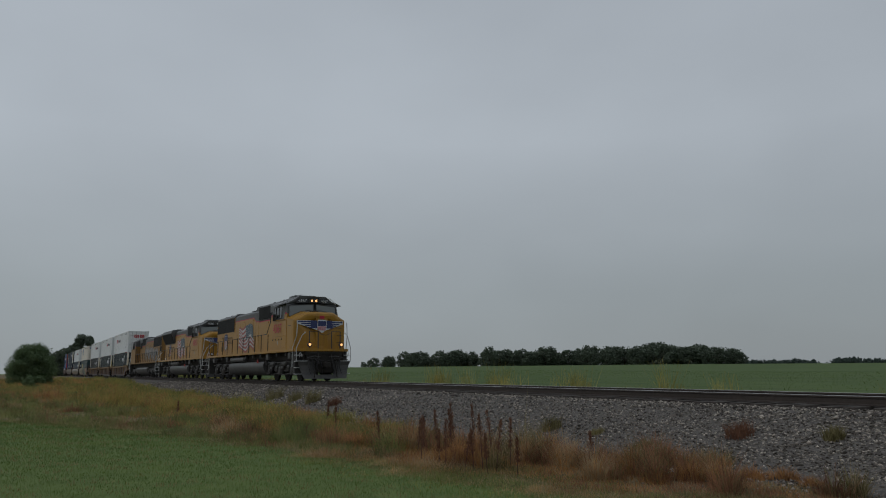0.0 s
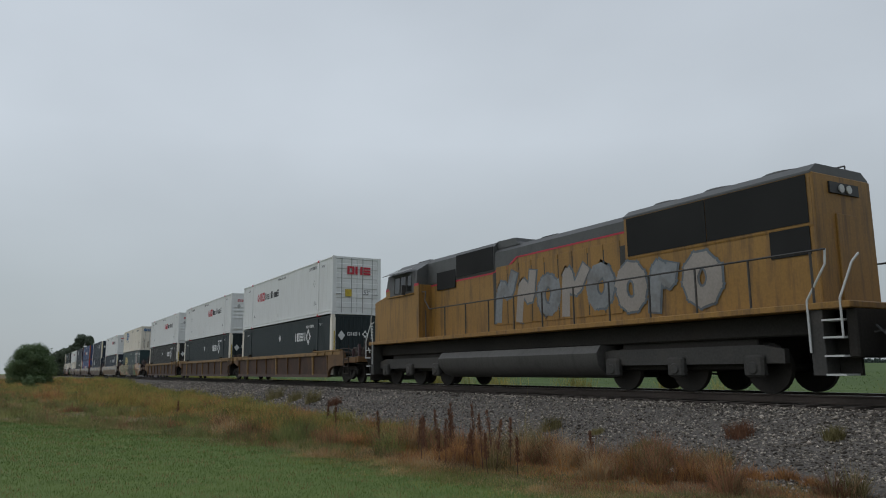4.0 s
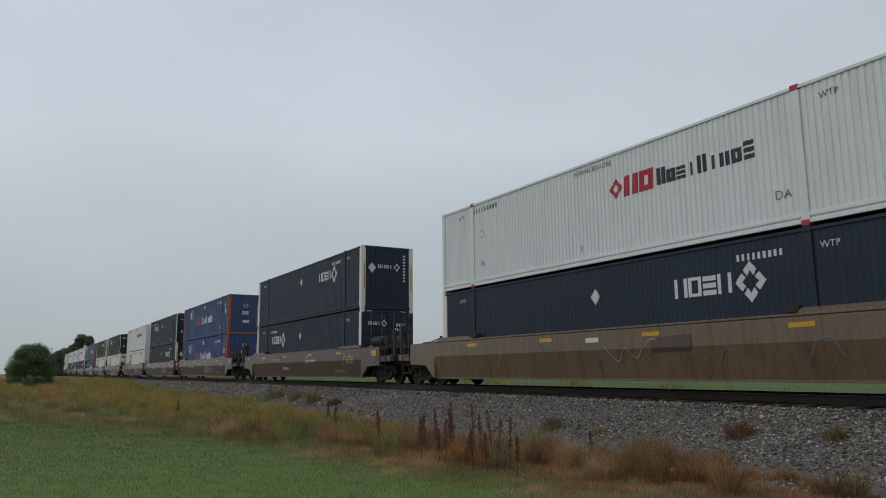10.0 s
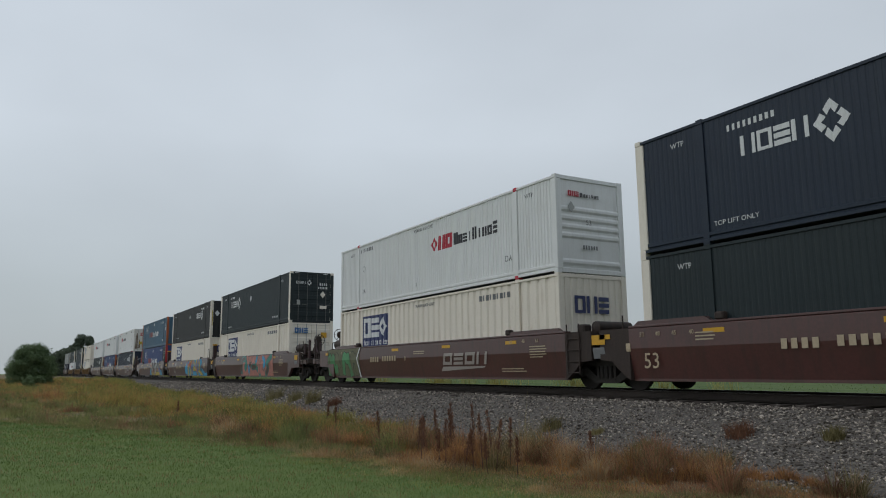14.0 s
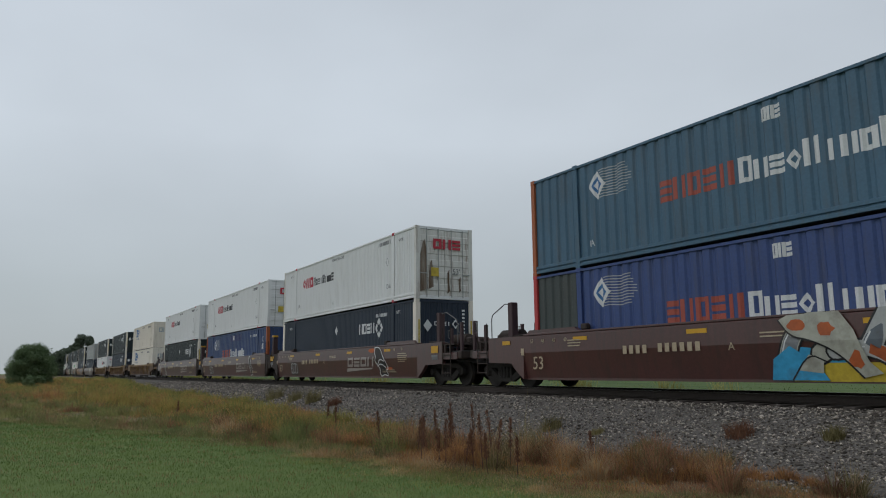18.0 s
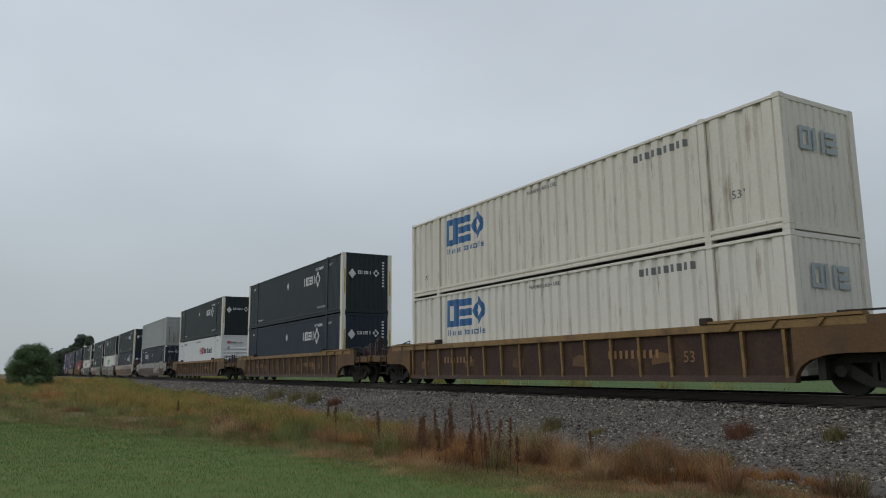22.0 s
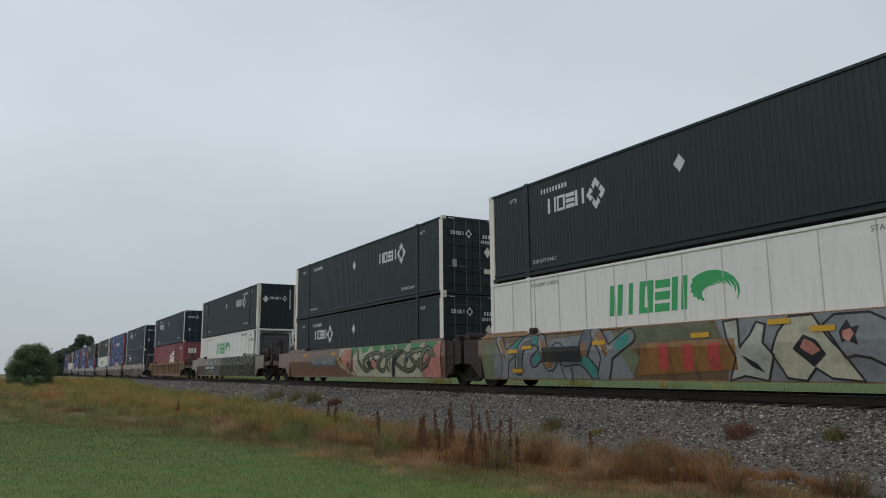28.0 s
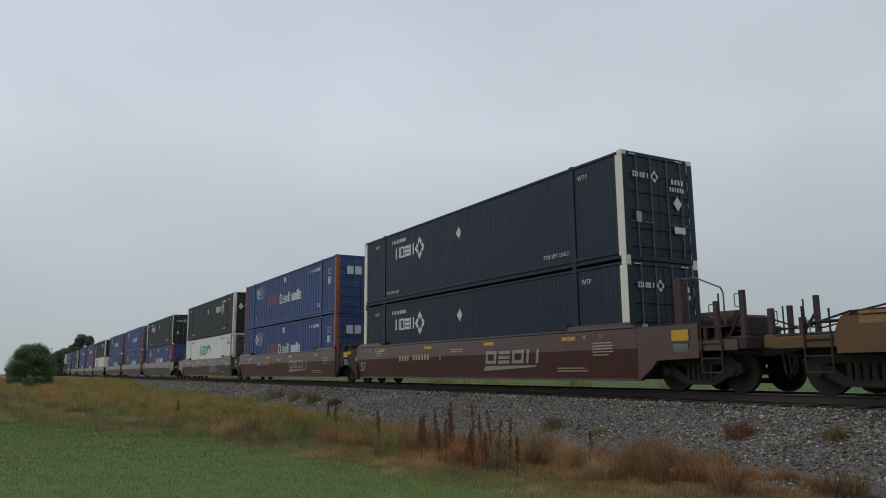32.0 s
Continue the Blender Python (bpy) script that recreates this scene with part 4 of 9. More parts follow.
leaf_a = leaf_material("bush_leaves", (0.084, 0.128, 0.060), (0.185, 0.250, 0.122), .9, .5, .6, .3)
leaf_b = leaf_material("wood_leaves", (0.075, 0.096, 0.070), (0.150, 0.182, 0.122), .5, .5, .8, .3)
leaf_c = leaf_material("distant_leaves", (0.050, 0.070, 0.060), (0.085, 0.110, 0.092), .6, .7, .8, .3)
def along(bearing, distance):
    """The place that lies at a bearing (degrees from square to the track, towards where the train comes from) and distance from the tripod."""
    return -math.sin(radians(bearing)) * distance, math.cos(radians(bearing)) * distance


def plant(ob, bearing, distance, turn=0, sink=0.0):
    x, y = along(bearing, distance)
    ob.matrix_basis = pose(x, y, float(ground_z(x, y)) - sink, 0, 0, turn)
    return ob


plant(tree("round_bush", "large round green bush beside the railway", 3, 3.25, 3.55, 170, 42000, .06, leaf_a, .05), 88.95, 72, 0, .1)
plant(tree("round_bush", "low green shrub in front of the large bush", 5, .85, 1.5, 26, 3500, .05, leaf_a, .05), 88.75, 66, 0)
plant(tree("shade_tree", "dark green tree behind the railway", 7, 10.8, 7.2, 60, 12000, .22, leaf_b, .12), 85.85, 245, 0)
woods = [tree("shade_tree", "dark green leafy tree of a distant wood", 20 + k, 10 + k % 3, 9 + k % 2 * 2, 90, 1100, .62, leaf_b, .02) for k in range(4)]
rr = random.Random(8)
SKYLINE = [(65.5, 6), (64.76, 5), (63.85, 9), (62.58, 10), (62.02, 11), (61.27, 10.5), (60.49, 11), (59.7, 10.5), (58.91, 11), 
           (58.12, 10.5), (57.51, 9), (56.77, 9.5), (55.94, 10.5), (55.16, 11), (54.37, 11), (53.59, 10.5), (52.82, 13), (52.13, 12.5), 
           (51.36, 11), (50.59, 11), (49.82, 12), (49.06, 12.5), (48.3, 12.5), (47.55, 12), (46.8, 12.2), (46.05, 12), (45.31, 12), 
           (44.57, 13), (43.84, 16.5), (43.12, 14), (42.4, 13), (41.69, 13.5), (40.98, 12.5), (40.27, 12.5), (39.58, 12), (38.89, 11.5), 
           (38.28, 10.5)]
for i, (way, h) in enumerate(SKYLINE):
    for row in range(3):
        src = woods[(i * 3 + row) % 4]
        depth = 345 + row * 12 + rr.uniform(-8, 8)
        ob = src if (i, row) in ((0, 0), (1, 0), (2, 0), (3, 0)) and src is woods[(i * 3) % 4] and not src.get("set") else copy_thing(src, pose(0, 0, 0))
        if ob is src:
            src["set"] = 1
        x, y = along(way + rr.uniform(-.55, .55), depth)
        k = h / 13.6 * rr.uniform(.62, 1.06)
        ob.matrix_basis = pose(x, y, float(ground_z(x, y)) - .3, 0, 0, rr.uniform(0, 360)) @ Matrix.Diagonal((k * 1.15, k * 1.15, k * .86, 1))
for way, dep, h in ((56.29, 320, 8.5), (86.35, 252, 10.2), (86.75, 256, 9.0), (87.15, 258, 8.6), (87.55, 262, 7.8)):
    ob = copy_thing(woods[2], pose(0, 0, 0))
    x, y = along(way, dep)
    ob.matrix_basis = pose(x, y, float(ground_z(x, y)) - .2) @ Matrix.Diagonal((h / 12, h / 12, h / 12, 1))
# hazy tree line on the horizon
hm, hf, count = [], [], 0
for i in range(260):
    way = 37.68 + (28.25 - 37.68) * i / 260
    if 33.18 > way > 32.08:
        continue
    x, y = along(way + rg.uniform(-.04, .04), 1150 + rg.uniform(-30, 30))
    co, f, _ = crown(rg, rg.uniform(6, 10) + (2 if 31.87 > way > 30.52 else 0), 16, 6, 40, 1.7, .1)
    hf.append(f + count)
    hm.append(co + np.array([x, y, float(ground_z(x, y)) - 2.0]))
    count += len(co)
tagged(new("far_trees", raw_mesh("far_trees", np.concatenate(hm), np.concatenate(hf), leaf_c)), "hazy line of trees on the horizon", "trees", kind="stuff")


# ---- shipping containers: 53 ft, two high on every car ----
BL, BW, BH = 16.154, 2.60, 2.896
POST = 6.06                      # stacking posts, off the middle


def ribs(x0, x1, y, z0, z1, depth, pitch, out):
    """A corrugated wall panel: solid, with trapezoid ribs that stand towards out (-1 or 1 along y)."""
    pts, x = [], x0
    n = max(1, round((x1 - x0) / pitch))
    p = (x1 - x0) / n
    for i in range(n):
        a = x0 + i * p
        pts += [(a, 0), (a + p * 0.22, 0), (a + p * 0.36, depth), (a + p * 0.86, depth)]
    pts.append((x1, 0))
    front = [(q[0], y + out * q[1]) for q in pts]
    back = [(x1, y - out * 0.04), (x0, y - out * 0.04)]
    k = len(front)
    v = [(a, c, z0) for a, c in front] + [(a, c, z1) for a, c in front] + [(a, c, z) for z in (z0, z1) for a, c in back]
    f = [(i, i + 1, k + i + 1, k + i) for i in range(k - 1)]
    f += [(k - 1, 2 * k, 2 * k + 2, 2 * k - 1), (2 * k, 2 * k + 1, 2 * k + 3, 2 * k + 2), (2 * k + 1, 0, k, 2 * k + 3)]
    return v, f


def cell(kind, a, c, z0, z1, s):
    """Convex pieces of one plain shape in the box a to c, z0 to z1; s is the width of its strokes."""
    q = lambda x0, x1, p, r: [(x0, p), (x1, p), (x1, r), (x0, r)]
    m, zc, h = (a + c) / 2, (z0 + z1) / 2, z1 - z0
    if kind == "f":                                      # a frame
        return [q(a, a + s, z0, z1), q(c - s, c, z0, z1), q(a + s, c - s, z1 - s * .8, z1), q(a + s, c - s, z0, z0 + s * .8)]
    if kind == "t":                                      # twin stems
        return [q(a, a + s, z0, z1), q(c - s, c, z0, z1)]
    if kind == "e":                                      # three beams
        return [q(a, c, z0 + k * h * .36, z0 + k * h * .36 + h * .25) for k in range(3)]
    if kind == "d":                                      # an open diamond
        ring = [(c, zc), (m, z1), (a, zc), (m, z0)]
        hole = [(m + (p - m) * .42, zc + (r - zc) * .42) for p, r in ring]
        return [[ring[k], ring[(k + 1) % 4], hole[(k + 1) % 4], hole[k]] for k in range(4)]
    if kind == "w":                                      # a wedge
        return [[(a, z0), (c, z0), (c, z0 + h * .45), (a, z1)]]
    return [q(m - s * .55, m + s * .55, z0, z1)]         # a stem


def bars(m, x0, x1, z0, z1, y, n, gap=0.3, slant=0.0, bold=0.0, kinds=""):
    """A row of plain shapes in place of a mark, or of plain blocks in place of writing; y is the front face."""
    w = (x1 - x0) / n
    h = z1 - z0
    for i in range(n):
        a, c = x0 + i * w, x0 + (i + 1 - gap) * w
        if bold:
            kind = (kinds or "ftesdte")[i % len(kinds or "ftesdte")]
            top = z0 + h * (.76 if n > 5 and i % 4 else 1.0)
            if kind == "s":
                a, c = a + w * .15, c - w * .15
            pieces = cell(kind, a, c, z0, top, min((c - a) * .42, h * bold))
        else:
            pieces = [[(a, z0), (a, z1), (c - w * .14, z1), (c - w * .14, z0)]]
        for poly in pieces:
            m.prism([(p + slant * (q - z0), q) for p, q in poly], y, y + .004, "y")
    return m


def knot(m, x, z, r, y):
    """An open diamond of four bent bars with gaps between them."""
    k = r * .86
    corner = [(k, 0), (0, r), (-k, 0), (0, -r)]
    for i in range(4):
        (ax, az), (bx, bz), (cx, cz) = corner[i - 1], corner[i], corner[(i + 1) % 4]
        for ex, ez in ((ax, az), (cx, cz)):
            p = [(bx, bz), (bx + (ex - bx) * .43, bz + (ez - bz) * .43)]
            inner = [(p[1][0] * .50, p[1][1] * .50), (bx * .56, bz * .56)]
            m.prism([(x + a, z + b) for a, b in p + inner], y, y + .004, "y")
    return m


def diamond(m, x, z, r, y, hole=0.0):
    k = r * 0.8
    q = [(x - k, z), (x, z - r), (x + k, z), (x, z + r)]
    if not hole:
        return m.prism(q, y, y + .004, "y")
    g = [(x + (a - x) * hole, z + (c - z) * hole) for a, c in q]
    v = [(a, yy, c) for yy in (y, y + .004) for ring in (q, g) for a, c in ring]
    f = []
    for i in range(4):
        j = (i + 1) % 4
        f += [(i, j, 4 + j, 4 + i), (8 + i, 12 + i, 12 + j, 8 + j), (i, 8 + i, 8 + j, j), (4 + i, 4 + j, 12 + j, 12 + i)]
    return m.add(v, f)


STYLE = {
    # body, posts, castings, rib depth, rib pitch
    "xpo": ("white", "white", "m_red", 0.022, 0.15),
    "xpo_dirty": ("white", "white_dirty", "m_red", 0.022, 0.15),
    "umax_navy": ("navy", "bone", "navy", 0.010, 0.15),
    "umax_green": ("dark_green", "bone", "dark_green", 0.010, 0.15),
    "umax_black": ("black", "bone", "black", 0.010, 0.15),
    "umax_swapped": ("dark_green", "bone", "dark_green", 0.010, 0.15),
    "csx_cream": ("cream", "cream", "cream", 0.055, 0.40),
    "csx_bone": ("bone", "bone", "bone", 0.050, 0.40),
    "csx_white": ("bone_rust", "bone_rust", "bone_rust", 0.055, 0.40),
    "csx_green": ("csx_green", "csx_green", "csx_green", 0.012, 0.40),
    "pacer": ("blue", "orange", "blue", 0.040, 0.36),
    "pacer_mended": ("blue", "orange_red", "blue", 0.040, 0.36),
    "pacer_old": ("blue_faded", "orange", "blue_faded", 0.040, 0.36),
    "pacer_red": ("blue", "orange_red", "blue", 0.040, 0.36),
    "pacer_teal": ("teal", "orange", "teal", 0.040, 0.36),
    "tiger": ("reefer_white", "reefer_white", "reefer_white", 0.004, 1.10),
    "red": ("red_box", "red_box", "red_box", 0.030, 0.30),
    "grey": ("grey_box", "grey_box", "grey_box", 0.016, 0.15),
}
LABEL = {
    "xpo": "white corrugated steel container with a red and charcoal mark",
    "xpo_dirty": "white corrugated container with soot-stained doors and red mark",
    "umax_navy": "dark navy corrugated container with white diamond mark and white posts",
    "umax_green": "green-black corrugated container with white diamond mark and white posts",
    "umax_black": "weathered black corrugated container with white diamond mark",
    "umax_swapped": "green-black corrugated container with its white mark beside the doors",
    "csx_cream": "rust-streaked cream ribbed container with a blue block mark",
    "csx_bone": "off-white ribbed container with a dark blue panel mark",
    "csx_white": "rust-streaked off-white ribbed container with a blue block mark",
    "csx_green": "dark green container with gold block mark and rust patch",
    "pacer": "royal blue ribbed container with orange posts and white mark",
    "pacer_mended": "royal blue ribbed container with replaced grey-green end panels",
    "pacer_old": "faded blue ribbed container with orange posts and white mark",
    "pacer_red": "royal blue ribbed container with red posts and white mark",
    "pacer_teal": "teal blue ribbed container with orange posts and white mark",
    "tiger": "smooth white refrigerated container with a green mark",
    "red": "faded red corrugated container with a pale pane-like mark",
    "grey": "dirty grey corrugated container with rust-stained doors",
}


def container(style, doors):
    """A 53 ft container on its own base, +x ahead; doors: the door end leads."""
    body, posts, cast, depth, pitch = STYLE[style]
    ob = thing("shipping_container", LABEL[style], "container", "double-stacked containers")
    B, P = MAT[body], MAT[posts]
    h, w = BL / 2, BW / 2
    pw = 0.26 if style.startswith("umax") else 0.16          # width of the end posts
    yw = w - 0.030                                            # wall plane
    # the side towards the lawn, in all its pieces
    for a, c in ((-h + pw, -POST - 0.09), (-POST + 0.09, POST - 0.09), (POST + 0.09, h - (pw if style != "tiger" else 0.75))):
        part("side_panel", Mesh().add(*ribs(a, c, -(yw - depth), 0.20, BH - 0.10, depth, pitch, -1)), MAT["panel_grey"] if style == "pacer_mended" and c - a < 4 else B, ob)
    part("side_panel", Mesh().add(*ribs(-h + pw, h - (pw if style != "tiger" else 0.75), yw - depth, 0.20, BH - 0.10, depth, pitch, 1)), B, ob)
    for s in (-1, 1):
        part("top_rail", Mesh().box(-h + 0.16, h - 0.16, w - 0.075 if s > 0 else -w + 0.004, w - 0.004 if s > 0 else -w + 0.075, BH - 0.10, BH - 0.03, 0.006), B, ob)
        part("bottom_rail", Mesh().prism([(s * (w - 0.075), 0.055), (s * (w - 0.004), 0.055), (s * (w - 0.004), 0.12), (s * (w - 0.040), 0.14), (s * (w - 0.040), 0.165), (s * (w - 0.006), 0.185), (s * (w - 0.006), 0.255), (s * (w - 0.05), 0.28), (s * (w - 0.075), 0.28)], -h + 0.16, h - 0.16), B, ob)
        for e in (-1, 1):
            x = e * h
            low, high = (0.12, BH - 0.12) if s < 0 else (0.0, BH)
            part("corner_post", Mesh().box(min(x, x - e * pw), max(x, x - e * pw), -w if s < 0 else w - 0.20, -w + 0.20 if s < 0 else w, low, high, 0.012), P, ob)
            if s > 0:
                continue
            px = e * POST
            for z in (0.0, BH - 0.118):
                part("corner_casting", Mesh().box(min(x, x - e * 0.18), max(x, x - e * 0.18), -w - .004, -w + 0.165, z, z + 0.118, 0.008), P, ob)
                part("casting", Mesh().box(px - 0.09, px + 0.09, -w - .004, -w + 0.165, z, z + 0.118, 0.008), MAT[cast], ob)
            part("stacking_post", Mesh().box(px - 0.09, px + 0.09, -w + 0.004, -w + 0.08, 0.12, BH - 0.12, 0.006), B, ob)
    if doors and style.startswith("umax"):
        for y0, y1 in ((-w + .012, -w + .20), (w - .20, w - .012)):
            part("door_jamb", Mesh().box(h, h + .006, y0, y1, .13, BH - .13), B, ob)
    crest = [(-h + .1, BH - .075)]
    for i in range(27):
        x = -h + 0.4 + i * 0.58
        crest += [(x, BH - .055), (x + .06, BH - .035), (x + .26, BH - .035), (x + .32, BH - .055)]
    crest.append((h - .1, BH - .075))
    part("roof", Mesh().prism(crest, -w + 0.06, w - 0.06, "y"), MAT["roof"] if body in ("white", "bone", "grey_box", "cream") else B, ob)
    part("floor", Mesh().box(-h + 0.1, h - 0.1, -w + 0.08, w - 0.08, 0.05, 0.16), MAT["steel_dark"], ob)
    part("rear_wall", Mesh().box(-h + .03, -h + .08, -w + 0.16, w - 0.16, 0.02, BH - .02), B, ob)
    for e, is_door in ((1, doors),):
        x = e * h
        part("end_sill", Mesh().box(min(x, x - e * .12), max(x, x - e * .12), -w + 0.16, w - 0.16, 0.01, 0.15, 0.01), P if not is_door and not style.startswith("umax") else B, ob)
        part("end_header", Mesh().box(min(x - e * .012, x - e * .12), max(x - e * .012, x - e * .12), -w + 0.16, w - 0.16, BH - 0.13, BH - 0.01, 0.01), P if not is_door and posts == "white" else B, ob)
        if is_door:
            dm = MAT["white_dirty"] if style == "xpo_dirty" else B
            for s in (-1, 1):
                y0, y1 = (-w + 0.13, -0.01) if s < 0 else (0.01, w - 0.13)
                prof = [(x - .09, 0.15), (x - .03, 0.16)]
                for k in range(5):
                    z = 0.34 + k * 0.48
                    prof += [(x - .03, z), (x - .008, z + .03), (x - .008, z + .25), (x - .03, z + .28)]
                d = Mesh().prism(prof + [(x - .03, BH - .14), (x - .09, BH - .14)], y0, y1, "y")
                yy = s * (w - 0.13)
                for k in range(4):
                    d.box(x - .03, x + .012, yy - 0.09, yy + 0.05, 0.35 + k * 0.68, 0.41 + k * 0.68)
                door = part("door", d, dm, ob)
                rod_mat = MAT["rod"] if body not in ("white", "cream", "bone", "grey_box") else MAT["grey_box"]
                for y in (s * 0.30, s * 0.82):
                    part("lock_rod", Mesh().tube((x + e * .012, y, 0.10), (x + e * .012, y, BH - 0.08), 0.019, 6), rod_mat, door)
                    part("handle", Mesh().box(min(x + e * .005, x + e * .03), max(x + e * .005, x + e * .03), y - 0.02, y + 0.30 * s if s > 0 else y + 0.02, 1.00, 1.035) if s > 0 else Mesh().box(min(x + e * .005, x + e * .03), max(x + e * .005, x + e * .03), y - 0.30, y + 0.02, 1.00, 1.035), rod_mat, door)
        elif style == "tiger":
            part("bulkhead", Mesh().box(x - .80, x - .75, -w + 0.04, w - 0.04, 0.15, BH - 0.10), B, ob)
            cooler = part("refrigeration_unit", Mesh().box(x - .75, x - .16, -w + 0.40, w - 0.40, 0.35, BH - 0.30, 0.10), MAT["steel_dark"], ob, "dark refrigeration unit behind a grille")
            for k in range(12):
                z = 0.95 + k * 0.13
                part("louvre", Mesh().box(x - .17, x - .148, -w + 0.5, w - 0.5, z, z + 0.05), MAT["rod"], cooler)
            for s in (-1, 1):
                part("brace", Mesh().tube((x - .70, s * (w - .08), 0.18), (x - .12, s * (w - .08), BH - 0.15), 0.05, 6), B, ob)
        else:
            if style in ("xpo", "csx_green"):
                prof = [(x - .09, .14)]
                for z in ((.24, 1.02, 1.28, 1.54, 1.80) if style == "xpo" else [0.26 + k * 0.25 for k in range(8)]):
                    prof += [(x - .05, z), (x - .012, z + .06), (x - .012, z + .13), (x - .05, z + .19)]
                d = Mesh().prism(prof + [(x - .05, BH - .12), (x - .09, BH - .12)], -w + .18, w - .18, "y")
            else:
                prof = [(x - .09, -w + .18)]
                for k in range(9):
                    yy = -w + 0.22 + k * 0.24
                    prof += [(x - .05, yy), (x - .022, yy + .03), (x - .022, yy + .15), (x - .05, yy + .18)]
                d = Mesh().prism(prof + [(x - .05, w - .18), (x - .09, w - .18)], .14, BH - .12, "z")
            part("end_wall", d, B, ob)
    marks(ob, style, doors)
    panels = ((-h + pw, -POST - 0.09), (-POST + 0.09, POST - 0.09), (POST + 0.09, h - (pw if style != "tiger" else 0.75)))
    for child in ob.children:
        if child.name.split(".")[0] in ("mark", "serial", "decal", "patch", "placard", "lettering"):
            drape(child, panels, yw - depth, depth, pitch)
    return ob


def drape(ob, panels, wall, depth, pitch):
    """Lays a painted mark on the side over the ribs of the wall, as paint follows the steel."""
    bm = bmesh.new()
    bm.from_mesh(ob.data)
    bm.transform(ob.matrix_basis)
    xs = [v.co.x for v in bm.verts]
    if max(v.co.y for v in bm.verts) > -BW / 2 + .03:
        bm.free()
        return
    ref = -BW / 2 + .010
    lo, hi = min(xs), max(xs)
    cuts, folds = [], []
    for a, c in panels:
        n = max(1, round((c - a) / pitch))
        p = (c - a) / n
        folds.append((a, c, p))
        cuts += [x for i in range(n) for x in (a + i * p, a + (i + .22) * p, a + (i + .36) * p, a + (i + .86) * p) if lo < x < hi]
    for x in cuts:
        bmesh.ops.bisect_plane(bm, geom=bm.verts[:] + bm.edges[:] + bm.faces[:], plane_co=(x, 0, 0), plane_no=(1, 0, 0), dist=1e-5)
    for v in bm.verts:
        out = wall + depth
        for a, c, p in folds:
            if a <= v.co.x <= c:
                q = ((v.co.x - a) / p) % 1.0
                out = wall + depth * min(1, max(0, (q - .22) / .14 if q < .6 else (1 - q) / .14))
        v.co.y = -out - .006 + (v.co.y - ref)
    bm.to_mesh(ob.data)
    bm.free()
    ob.matrix_basis = Matrix.Identity(4)


